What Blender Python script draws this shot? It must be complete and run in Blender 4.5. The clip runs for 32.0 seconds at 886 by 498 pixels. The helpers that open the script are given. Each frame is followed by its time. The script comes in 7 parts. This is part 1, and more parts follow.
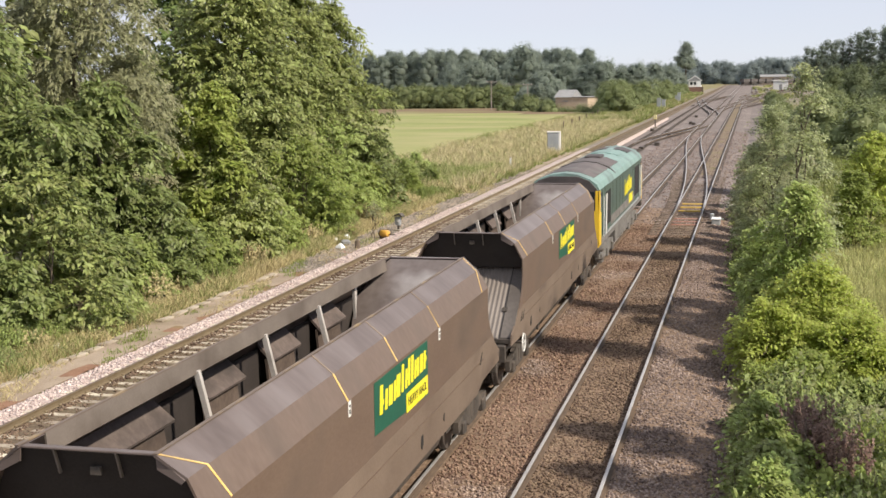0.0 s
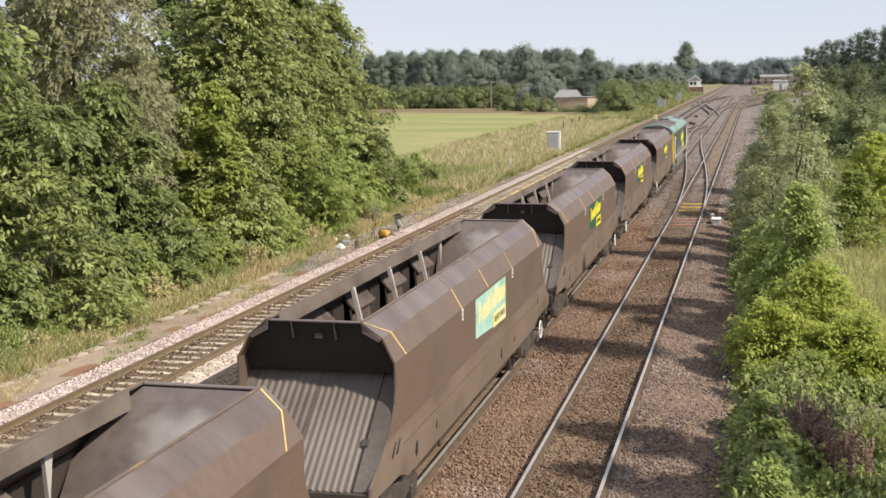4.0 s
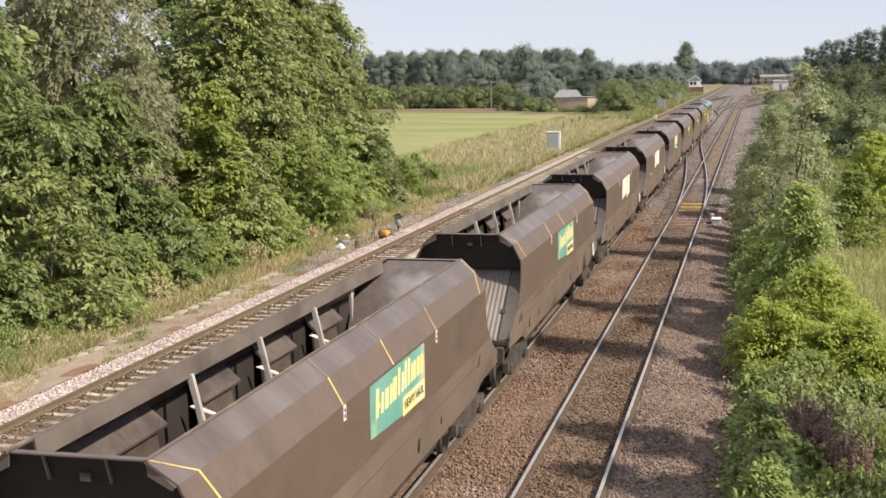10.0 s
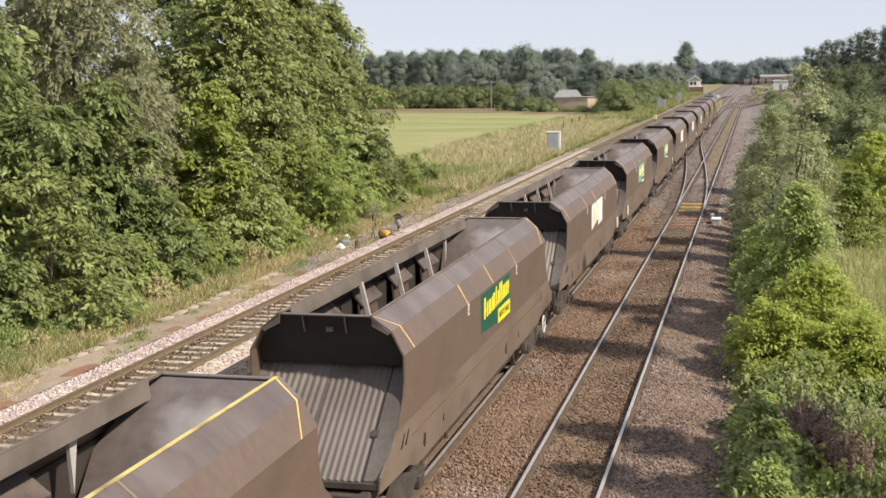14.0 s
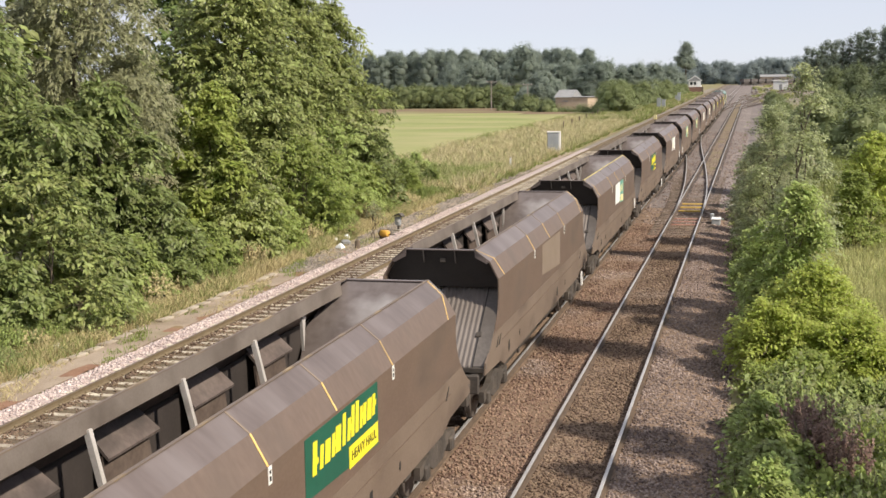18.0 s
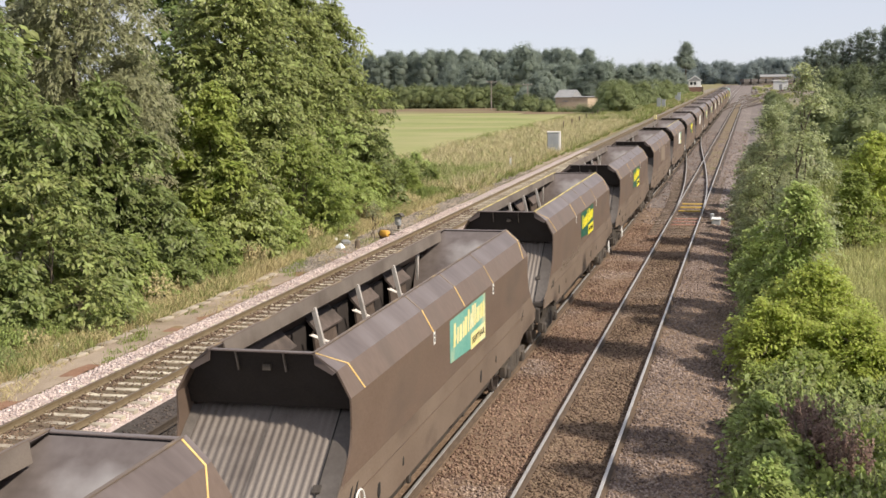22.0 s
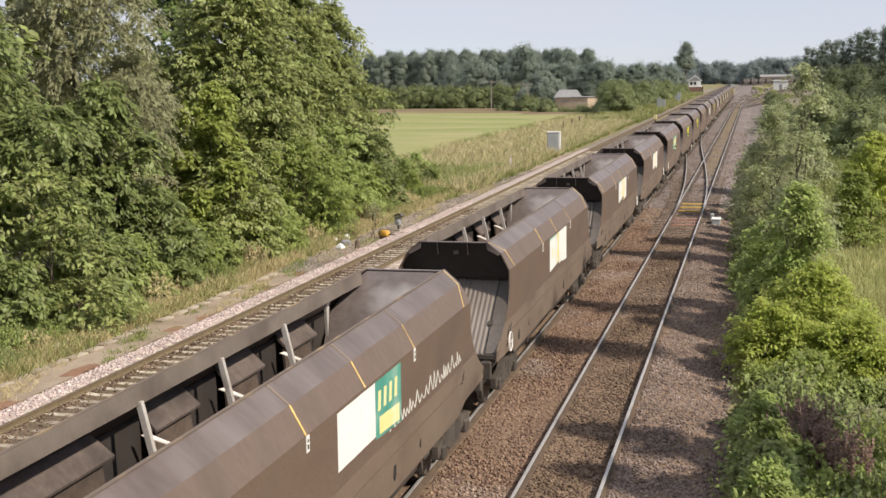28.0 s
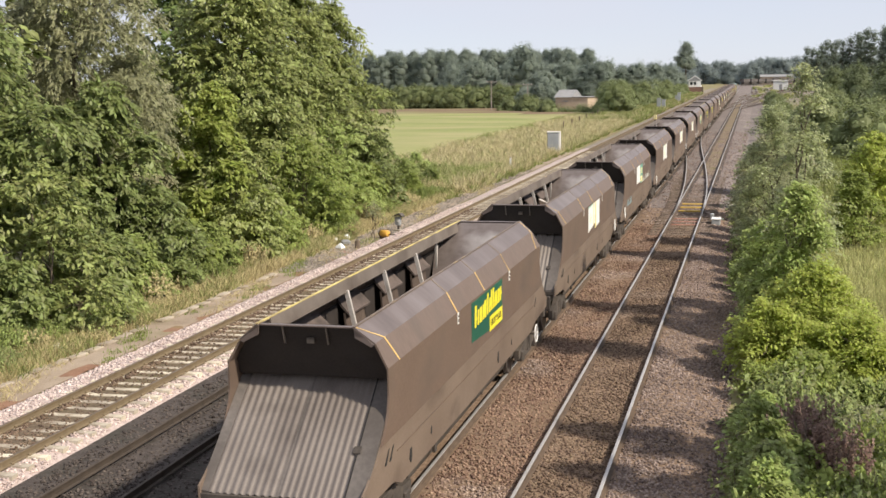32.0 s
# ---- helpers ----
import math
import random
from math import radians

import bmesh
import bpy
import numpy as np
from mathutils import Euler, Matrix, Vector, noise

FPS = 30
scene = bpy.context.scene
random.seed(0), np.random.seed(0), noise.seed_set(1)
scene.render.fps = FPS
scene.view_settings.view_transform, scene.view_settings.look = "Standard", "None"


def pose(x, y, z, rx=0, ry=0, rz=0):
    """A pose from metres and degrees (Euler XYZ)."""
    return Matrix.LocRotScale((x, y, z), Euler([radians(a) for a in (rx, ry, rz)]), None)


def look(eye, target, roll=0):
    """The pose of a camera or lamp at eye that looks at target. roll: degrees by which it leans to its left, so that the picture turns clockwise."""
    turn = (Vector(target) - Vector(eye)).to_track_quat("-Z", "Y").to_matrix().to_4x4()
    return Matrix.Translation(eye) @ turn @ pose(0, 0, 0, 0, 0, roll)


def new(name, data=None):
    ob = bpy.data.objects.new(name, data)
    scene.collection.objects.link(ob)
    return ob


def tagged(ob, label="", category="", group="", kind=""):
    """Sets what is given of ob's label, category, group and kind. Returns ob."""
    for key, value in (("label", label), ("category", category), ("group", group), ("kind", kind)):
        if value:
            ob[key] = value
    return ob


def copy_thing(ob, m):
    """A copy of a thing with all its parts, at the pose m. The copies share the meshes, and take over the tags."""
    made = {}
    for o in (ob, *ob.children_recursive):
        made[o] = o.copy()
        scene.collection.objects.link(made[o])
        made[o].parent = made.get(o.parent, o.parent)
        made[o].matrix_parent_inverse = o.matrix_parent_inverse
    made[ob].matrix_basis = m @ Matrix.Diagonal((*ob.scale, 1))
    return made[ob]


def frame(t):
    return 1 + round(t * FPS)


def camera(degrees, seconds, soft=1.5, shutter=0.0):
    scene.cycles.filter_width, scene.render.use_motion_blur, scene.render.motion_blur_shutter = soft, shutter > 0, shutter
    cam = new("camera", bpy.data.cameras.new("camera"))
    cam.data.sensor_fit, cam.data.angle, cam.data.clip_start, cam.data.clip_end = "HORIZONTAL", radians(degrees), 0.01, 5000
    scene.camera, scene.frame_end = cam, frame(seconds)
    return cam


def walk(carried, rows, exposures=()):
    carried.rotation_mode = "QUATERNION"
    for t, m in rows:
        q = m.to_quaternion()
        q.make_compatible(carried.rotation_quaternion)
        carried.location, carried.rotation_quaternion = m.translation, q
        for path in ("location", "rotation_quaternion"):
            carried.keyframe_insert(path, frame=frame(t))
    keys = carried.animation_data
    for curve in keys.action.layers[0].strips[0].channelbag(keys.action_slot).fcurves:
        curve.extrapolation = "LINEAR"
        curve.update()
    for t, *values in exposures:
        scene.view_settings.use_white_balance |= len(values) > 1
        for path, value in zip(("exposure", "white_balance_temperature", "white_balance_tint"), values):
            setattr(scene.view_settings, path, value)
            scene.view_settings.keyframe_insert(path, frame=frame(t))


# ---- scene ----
# Camera: held still on a road bridge over the line. Tracks run along +y, rail tops are at z = 0.
cam = camera(38.36, 32.0, soft=1.55)
EYE = Vector((0.0, 0.0, 7.543))
STAND = look(EYE, EYE + Vector((-0.2347, 0.9626, -0.1353)) * 50, -0.725)
# the film camera's own exposure breathes a little as dark wagons pass
EXPOSURE = [(0, 0.51), (1, 0.49), (2, 0.46), (3, 0.47), (6, 0.43), (7, 0.29), (8, 0.42), (9, 0.48), (10, 0.48), (11, 0.51), (12, 0.35), (13, 0.40), (14, 0.47), (17, 0.50), (18, 0.51), (19, 0.50), (20, 0.48),
            (21, 0.47), (22, 0.44), (23, 0.42), (24, 0.38), (25, 0.28), (28, 0.36), (29, 0.44), (30, 0.30), (31, 0.39), (32, 0.48)]
walk(cam, [(0.0, STAND), (32.0, STAND)], EXPOSURE)

# ---- light ----
SUN = Vector((0.707, -0.23, 0.669)).normalized()
world = bpy.data.worlds.new("sky")
scene.world = world
world.use_nodes = True
wn = world.node_tree
sky = wn.nodes.new("ShaderNodeTexSky")
sky.sky_type, sky.sun_disc = "NISHITA", False
sky.sun_elevation = math.asin(SUN.z)
sky.sun_rotation = math.atan2(SUN.x, SUN.y)
sky.air_density, sky.dust_density, sky.ozone_density = 0.55, 0.1, 1.5
# thin high haze over the whole sky: a pale veil before the clear sky
veil = wn.nodes.new("ShaderNodeMix")
veil.data_type, veil.blend_type = "RGBA", "MIX"
veil.inputs[0].default_value = 0.78
veil.inputs[7].default_value = (5.35, 5.42, 6.05, 1)
cloud = wn.nodes.new("ShaderNodeTexNoise")
cloud.inputs["Scale"].default_value, cloud.inputs["Detail"].default_value = 2.2, 6
spread_out = wn.nodes.new("ShaderNodeMapping")
spread_out.inputs["Scale"].default_value = (1, 1, 4.5)
wn.links.new(wn.nodes.new("ShaderNodeTexCoord").outputs["Generated"], spread_out.inputs[0])
wn.links.new(spread_out.outputs[0], cloud.inputs["Vector"])
thick = wn.nodes.new("ShaderNodeMapRange")
thick.inputs[1].default_value, thick.inputs[2].default_value, thick.inputs[3].default_value, thick.inputs[4].default_value = 0.35, 0.65, 0.78, 0.97
wn.links.new(cloud.outputs[0], thick.inputs[0])
wn.links.new(thick.outputs[0], veil.inputs[0])
wn.links.new(sky.outputs[0], veil.inputs[6])
wn.links.new(veil.outputs[2], wn.nodes["Background"].inputs[0])
wn.nodes["Background"].inputs[1].default_value = 0.10
sun = new("sun", bpy.data.lights.new("sun", "SUN"))
sun.data.energy, sun.data.angle, sun.data.color = 4.0, radians(2.0), (1.0, 0.885, 0.735)
sun.matrix_world = look(SUN * 100, (0, 0, 0))

# ---- materials ----
MATS = {}


def material(name, a, b, rough=0.8, metal=0.0, grain=6.0, fine=60.0, bump=0.3, dirt=None, dirt_scale=1.2, dirt_low=0.5, per=0.0, island=0.0,
             thin=0.0, space="Object", stretch=(1, 1, 1), bump_dist=0.02, gloss=0.5):
    """A surface of two colours mixed by noise at two scales, with relief, stains, and change from piece to piece."""
    m = bpy.data.materials.new(name)
    m.use_nodes = True
    t = m.node_tree
    N, L = t.nodes, t.links
    p = N["Principled BSDF"]
    co = N.new("ShaderNodeTexCoord")
    mp = N.new("ShaderNodeMapping")
    mp.inputs["Scale"].default_value = stretch
    L.new(co.outputs[space], mp.inputs[0])

    def noise_at(scale, detail=5):
        n = N.new("ShaderNodeTexNoise")
        n.inputs["Scale"].default_value, n.inputs["Detail"].default_value = scale, detail
        L.new(mp.outputs[0], n.inputs["Vector"])
        return n.outputs[0]

    def mixed(fac, x, y):
        n = N.new("ShaderNodeMix")
        n.data_type = "RGBA"
        for value, socket in ((fac, n.inputs[0]), (x, n.inputs[6]), (y, n.inputs[7])):
            if hasattr(value, "is_output"):
                L.new(value, socket)
            else:
                socket.default_value = value if socket == n.inputs[0] else (*value, 1)
        return n.outputs[2]

    def ramp(fac, low, high):
        n = N.new("ShaderNodeMapRange")
        n.inputs[1].default_value, n.inputs[2].default_value = low, high
        L.new(fac, n.inputs[0])
        return n.outputs[0]

    coarse, grainy = noise_at(grain), noise_at(fine, 3)
    both = N.new("ShaderNodeMath")
    both.operation = "MULTIPLY_ADD"
    L.new(coarse, both.inputs[0])
    both.inputs[1].default_value = 0.6
    half = N.new("ShaderNodeMath")
    half.operation = "MULTIPLY"
    L.new(grainy, half.inputs[0])
    half.inputs[1].default_value = 0.4
    L.new(half.outputs[0], both.inputs[2])
    col = mixed(ramp(both.outputs[0], 0.36, 0.64), a, b)
    if dirt:
        col = mixed(ramp(noise_at(dirt_scale, 6), dirt_low, dirt_low + 0.22), col, dirt)
    if per or island:
        src = N.new("ShaderNodeObjectInfo").outputs["Random"] if per else N.new("ShaderNodeNewGeometry").outputs["Random Per Island"]
        hs = N.new("ShaderNodeHueSaturation")
        v = N.new("ShaderNodeMapRange")
        v.inputs[3].default_value, v.inputs[4].default_value = 1 - (per or island), 1 + (per or island)
        L.new(src, v.inputs[0])
        L.new(v.outputs[0], hs.inputs["Value"])
        h = N.new("ShaderNodeMapRange")
        h.inputs[3].default_value, h.inputs[4].default_value = 0.5 - 0.03 * (per or island), 0.5 + 0.03 * (per or island)
        L.new(src, h.inputs[0])
        L.new(h.outputs[0], hs.inputs["Hue"])
        L.new(col, hs.inputs["Color"])
        col = hs.outputs[0]
    L.new(col, p.inputs["Base Color"])
    p.inputs["Roughness"].default_value, p.inputs["Metallic"].default_value = rough, metal
    p.inputs["Specular IOR Level"].default_value = gloss
    if bump:
        bn = N.new("ShaderNodeBump")
        bn.inputs["Strength"].default_value, bn.inputs["Distance"].default_value = bump, bump_dist
        L.new(both.outputs[0], bn.inputs["Height"])
        L.new(bn.outputs[0], p.inputs["Normal"])
    if thin:
        tr = N.new("ShaderNodeBsdfTranslucent")
        mx = N.new("ShaderNodeMixShader")
        mx.inputs[0].default_value = thin
        L.new(col, tr.inputs[0])
        L.new(p.outputs[0], mx.inputs[1])
        L.new(tr.outputs[0], mx.inputs[2])
        L.new(mx.outputs[0], N["Material Output"].inputs[0])
    MATS[name] = m
    return m


def leafy(name, a, b, island=0.35, thin=0.36, rough=0.5, gloss=0.3):
    return material(name, a, b, rough=rough, grain=0.5, fine=3.0, bump=0, island=island, thin=thin, gloss=gloss)


# wagon and engine paint
M_BROWN = material("brown_wagon_paint", (0.119, 0.081, 0.060), (0.160, 0.113, 0.085), 0.62, 0.0, 0.9, 22, 0.06, (0.096, 0.070, 0.055), 0.9, 0.48, stretch=(1, 0.5, 1.2))
# grey-violet blotches mix dust with the sky's sheen, painted into the hood
M_HOOD = material("worn_brown_hood_paint", (0.098, 0.076, 0.068), (0.150, 0.121, 0.112), 0.38, 0.0, 0.8, 7, 0.03, (0.185, 0.160, 0.156), 0.8, 0.52, stretch=(0.4, 1.1, 0.4))
M_SHOULDER = material("brown_hood_shoulder_paint", (0.114, 0.081, 0.063), (0.162, 0.119, 0.096), 0.5, 0.0, 0.9, 14, 0.04, (0.092, 0.070, 0.056), 0.9, 0.54, stretch=(0.4, 0.8, 0.4))
M_DUSTY = material("dusty_brown_paint", (0.142, 0.103, 0.076), (0.188, 0.142, 0.107), 0.8, 0.0, 1.2, 30, 0.08, (0.085, 0.06, 0.045), 0.9, 0.5, stretch=(1, 0.6, 1))
# near black: the shade under the hood ends is put into this steel
M_INNER = material("shade_darkened_inner_steel", (0.018, 0.015, 0.014), (0.036, 0.029, 0.026), 0.7, 0.2, 1.5, 30, 0.1, (0.035, 0.03, 0.03), 0.9, 0.5)
M_RECESS = material("shade_dark_inner_wall", (0.030, 0.024, 0.022), (0.046, 0.037, 0.033), 0.8, 0.0, 1.5, 20, 0.08, (0.028, 0.023, 0.021), 0.9, 0.5)
M_LEDGE = material("dusty_lit_ledge_steel", (0.105, 0.082, 0.074), (0.165, 0.133, 0.120), 0.75, 0.1, 1.5, 12, 0.05, (0.045, 0.038, 0.035), 1.2, 0.52)
M_LINING = material("rusty_inner_lining", (0.070, 0.050, 0.040), (0.125, 0.094, 0.076), 0.8, 0.0, 1.5, 12, 0.05, (0.05, 0.04, 0.036), 1.2, 0.54)
# the pale patches are sunlit highlights put into the polished steel's colour
M_POLISHED = material("coal_polished_steel", (0.135, 0.112, 0.104), (0.225, 0.195, 0.185), 0.45, 0.25, 0.8, 5, 0.02, (0.46, 0.445, 0.44), 0.5, 0.58)
M_LIP = material("pale_worn_lip", (0.15, 0.125, 0.105), (0.20, 0.172, 0.148), 0.6, 0.1, 2.0, 40, 0.05, (0.10, 0.08, 0.065), 1.1, 0.5)
M_STRUT = material("pale_strut_steel", (0.48, 0.45, 0.42), (0.62, 0.59, 0.56), 0.5, 0.2, 3.0, 40, 0.05, (0.2, 0.17, 0.15), 2.0, 0.58)
M_YELLOW = material("worn_yellow_paint", (0.70, 0.46, 0.14), (0.78, 0.56, 0.22), 0.6, 0.0, 3.0, 40, 0.05, (0.17, 0.125, 0.085), 1.3, 0.44)
M_RIM_YELLOW = material("lemon_yellow_rim_paint", (0.54, 0.44, 0.14), (0.66, 0.56, 0.22), 0.6, 0.0, 3.0, 40, 0.05, (0.25, 0.19, 0.10), 1.3, 0.46)
M_YELLOW_OLD = material("mostly_worn_yellow_paint", (0.34, 0.24, 0.11), (0.46, 0.34, 0.17), 0.6, 0.0, 3.0, 40, 0.05, (0.145, 0.112, 0.09), 1.1, 0.24)
M_SHEET = material("grey_corrugated_sheet", (0.175, 0.151, 0.134), (0.225, 0.198, 0.177), 0.55, 0.2, 1.2, 30, 0.08, (0.095, 0.078, 0.069), 0.9, 0.52, per=0.22)
M_EDGE = material("grey_slope_margin_steel", (0.10, 0.088, 0.08), (0.165, 0.146, 0.132), 0.65, 0.15, 1.2, 14, 0.05, (0.08, 0.068, 0.06), 1.0, 0.52)
M_ZINC = material("bright_galvanised_sheet", (0.42, 0.43, 0.44), (0.55, 0.56, 0.57), 0.36, 0.6, 1.5, 30, 0.06, (0.30, 0.29, 0.28), 1.2, 0.56)
M_FRAME = material("grimy_underframe_steel", (0.048, 0.041, 0.035), (0.098, 0.082, 0.069), 0.8, 0.1, 2.0, 30, 0.2, (0.15, 0.122, 0.098), 1.4, 0.58)
M_BOGIE = material("dusty_grey_bogie_paint", (0.12, 0.115, 0.11), (0.24, 0.23, 0.215), 0.8, 0.1, 2.5, 30, 0.2, (0.09, 0.08, 0.07), 1.5, 0.52)
M_WHEEL = material("wheel_steel", (0.09, 0.075, 0.065), (0.17, 0.15, 0.135), 0.6, 0.5, 3.0, 40, 0.1)
M_BLACK = material("black_gap", (0.012, 0.011, 0.011), (0.02, 0.018, 0.017), 0.8, 0, 3, 30, 0.05)
M_WHITE = material("white_paint", (0.72, 0.72, 0.70), (0.80, 0.80, 0.78), 0.5, 0, 2, 30, 0.03, (0.5, 0.48, 0.45), 1.5, 0.62)
M_PEELING = material("half_peeled_yellow_vinyl", (0.72, 0.72, 0.68), (0.80, 0.80, 0.77), 0.5, 0, 2, 25, 0.02, (0.60, 0.50, 0.14), 1.7, 0.48)
M_GREEN = material("dark_green_vinyl", (0.010, 0.085, 0.055), (0.016, 0.115, 0.075), 0.45, 0, 1.5, 25, 0.03, (0.06, 0.085, 0.06), 1.2, 0.62)
M_TEAL = material("faded_teal_vinyl", (0.06, 0.27, 0.22), (0.11, 0.37, 0.30), 0.5, 0, 1.5, 25, 0.03, (0.35, 0.48, 0.42), 1.5, 0.56)
M_TEAL_PEELED = material("half_peeled_teal_vinyl", (0.10, 0.34, 0.29), (0.22, 0.46, 0.38), 0.5, 0, 1.5, 25, 0.03, (0.66, 0.62, 0.36), 1.3, 0.5)
M_PALE = material("pale_peeling_vinyl", (0.24, 0.52, 0.44), (0.50, 0.70, 0.62), 0.5, 0, 2.5, 25, 0.03, (0.20, 0.42, 0.36), 1.6, 0.58)
M_BACKING = material("white_vinyl_backing", (0.76, 0.78, 0.77), (0.83, 0.85, 0.84), 0.5, 0, 2, 25, 0.02, (0.66, 0.65, 0.48), 1.3, 0.62)
M_GOLD = material("bright_yellow_vinyl", (0.80, 0.70, 0.03), (0.88, 0.78, 0.05), 0.45, 0, 2, 25, 0.02)
M_FADED_GOLD = material("faded_yellow_vinyl", (0.78, 0.68, 0.24), (0.82, 0.76, 0.44), 0.5, 0, 2, 25, 0.02, (0.80, 0.78, 0.62), 2.2, 0.55)
M_GHOST = material("bare_paint_ghost", (0.20, 0.155, 0.115), (0.23, 0.18, 0.14), 0.7, 0, 1.5, 25, 0.04)
M_GRAFFITI = material("pale_graffiti_paint", (0.55, 0.55, 0.50), (0.66, 0.66, 0.62), 0.6, 0, 3, 25, 0.02)
M_GRAFFITI_BLUE = material("blue_graffiti_paint", (0.20, 0.34, 0.38), (0.36, 0.48, 0.50), 0.6, 0, 3, 25, 0.02)
M_LOCO = material("engine_green_paint", (0.062, 0.098, 0.083), (0.088, 0.130, 0.112), 0.42, 0, 1.2, 25, 0.04, (0.10, 0.15, 0.12), 0.9, 0.56)
M_LOCO_ROOF = material("weathered_green_roof", (0.15, 0.25, 0.225), (0.23, 0.345, 0.32), 0.5, 0, 1.0, 25, 0.05, (0.10, 0.12, 0.11), 0.55, 0.5)
M_SOOT = material("sooty_roof_panel", (0.045, 0.04, 0.04), (0.09, 0.075, 0.075), 0.7, 0, 2, 25, 0.05)
M_DUST_ROOF = material("sooty_brown_roof", (0.075, 0.066, 0.066), (0.15, 0.13, 0.128), 0.75, 0, 0.8, 12, 0.05, (0.16, 0.21, 0.19), 0.5, 0.56)
M_GLASS = material("dark_cab_glass", (0.02, 0.025, 0.03), (0.03, 0.035, 0.04), 0.08, 0, 2, 20, 0.0)
M_ENGINE_YELLOW = material("engine_yellow_paint", (0.78, 0.50, 0.03), (0.84, 0.58, 0.05), 0.45, 0, 2, 25, 0.02, (0.45, 0.30, 0.08), 1.6, 0.62)
# railway
M_BALLAST = material("brown_grey_ballast", (0.145, 0.098, 0.068), (0.285, 0.208, 0.152), 0.95, 0, 7, 22, 1.0, (0.20, 0.14, 0.095), 0.35, 0.48, bump_dist=0.06, gloss=0.2)
M_BALLAST_OLD = material("dark_brown_old_ballast", (0.095, 0.072, 0.05), (0.19, 0.148, 0.105), 0.95, 0, 7, 22, 1.0, (0.14, 0.12, 0.07), 0.35, 0.5, bump_dist=0.06, gloss=0.2)
M_BALLAST_NEW = material("pink_grey_new_ballast", (0.37, 0.295, 0.27), (0.555, 0.47, 0.44), 0.95, 0, 7, 22, 1.0, bump_dist=0.06, gloss=0.2)
M_BALLAST_DARK = material("sooty_shaded_ballast", (0.050, 0.042, 0.038), (0.105, 0.09, 0.082), 0.95, 0, 6, 20, 1.0, (0.055, 0.052, 0.043), 0.5, 0.5, bump_dist=0.06, gloss=0.2)
M_YARD = material("pale_stony_yard_ground", (0.185, 0.156, 0.132), (0.305, 0.266, 0.226), 0.95, 0, 0.5, 5, 0.8, (0.19, 0.19, 0.09), 0.06, 0.5, bump_dist=0.12, gloss=0.2)
# far ballast is greyed and blued: some distance haze sits in its colour
M_BALLAST_FAR = material("grey_brown_hazed_ballast", (0.122, 0.104, 0.098), (0.255, 0.222, 0.208), 0.95, 0, 1.6, 7, 1.0, (0.285, 0.245, 0.228), 0.10, 0.54, bump_dist=0.12, gloss=0.2)
M_GREY_STONE = material("grey_path_stone", (0.20, 0.18, 0.16), (0.38, 0.35, 0.315), 0.95, 0, 0.4, 14, 0.2, (0.13, 0.12, 0.10), 0.25, 0.55, island=0.35, gloss=0.2)
M_STONE = material("brown_ballast_stone", (0.165, 0.106, 0.078), (0.30, 0.205, 0.155), 0.95, 0, 0.4, 14, 0.2, (0.36, 0.31, 0.285), 0.25, 0.55, island=0.45, gloss=0.2)
M_STONE_OIL = material("oily_brown_ballast_stone", (0.105, 0.074, 0.053), (0.215, 0.155, 0.115), 0.95, 0, 0.4, 14, 0.2, (0.25, 0.20, 0.17), 0.3, 0.56, island=0.45, gloss=0.2)
M_STONE_GREY = material("grey_ballast_stone", (0.175, 0.135, 0.118), (0.30, 0.238, 0.21), 0.95, 0, 0.4, 14, 0.2, island=0.45, gloss=0.2)
M_STONE_NEW = material("pink_ballast_stone", (0.475, 0.38, 0.352), (0.63, 0.54, 0.51), 0.95, 0, 0.8, 14, 0.2, island=0.35, gloss=0.2)
M_STONE_DARK = material("sooty_shaded_stone", (0.053, 0.045, 0.040), (0.112, 0.093, 0.084), 0.95, 0, 0.8, 14, 0.2, island=0.45, gloss=0.2)
M_RAIL_TOP = material("polished_rail_head", (0.44, 0.425, 0.41), (0.56, 0.545, 0.53), 0.45, 0.5, 2, 50, 0.03)
M_RAIL_SIDE = material("rusty_rail_side", (0.085, 0.06, 0.042), (0.14, 0.10, 0.07), 0.85, 0.1, 4, 40, 0.2)
M_RAIL_DARK = material("dark_unused_rail", (0.045, 0.035, 0.028), (0.08, 0.062, 0.048), 0.8, 0.1, 4, 40, 0.2)
M_RAIL_RUST = material("sandy_rust_rail", (0.155, 0.118, 0.072), (0.215, 0.168, 0.105), 0.85, 0.1, 4, 40, 0.2)
M_RAIL_DULL = material("dull_rail_head", (0.15, 0.115, 0.085), (0.23, 0.18, 0.135), 0.5, 0.5, 4, 40, 0.1)
M_LID = material("soiled_trough_concrete", (0.34, 0.29, 0.23), (0.46, 0.405, 0.33), 0.9, 0, 3, 40, 0.3, (0.22, 0.18, 0.125), 1.0, 0.48, per=0.15)
M_CONCRETE = material("weathered_concrete", (0.33, 0.30, 0.245), (0.46, 0.42, 0.35), 0.9, 0, 3, 40, 0.3, (0.26, 0.22, 0.16), 1.2, 0.55, per=0.18)
M_SLEEPER = material("pale_concrete_sleeper", (0.48, 0.43, 0.34), (0.61, 0.56, 0.455), 0.9, 0, 3, 40, 0.3, (0.24, 0.19, 0.135), 1.6, 0.5, per=0.25)
M_TIMBER = material("oiled_timber", (0.10, 0.075, 0.055), (0.17, 0.13, 0.10), 0.85, 0, 3, 40, 0.3, per=0.2)
M_TIMBER_RED = material("reddish_timber", (0.22, 0.10, 0.075), (0.30, 0.15, 0.11), 0.85, 0, 3, 40, 0.3, per=0.15)
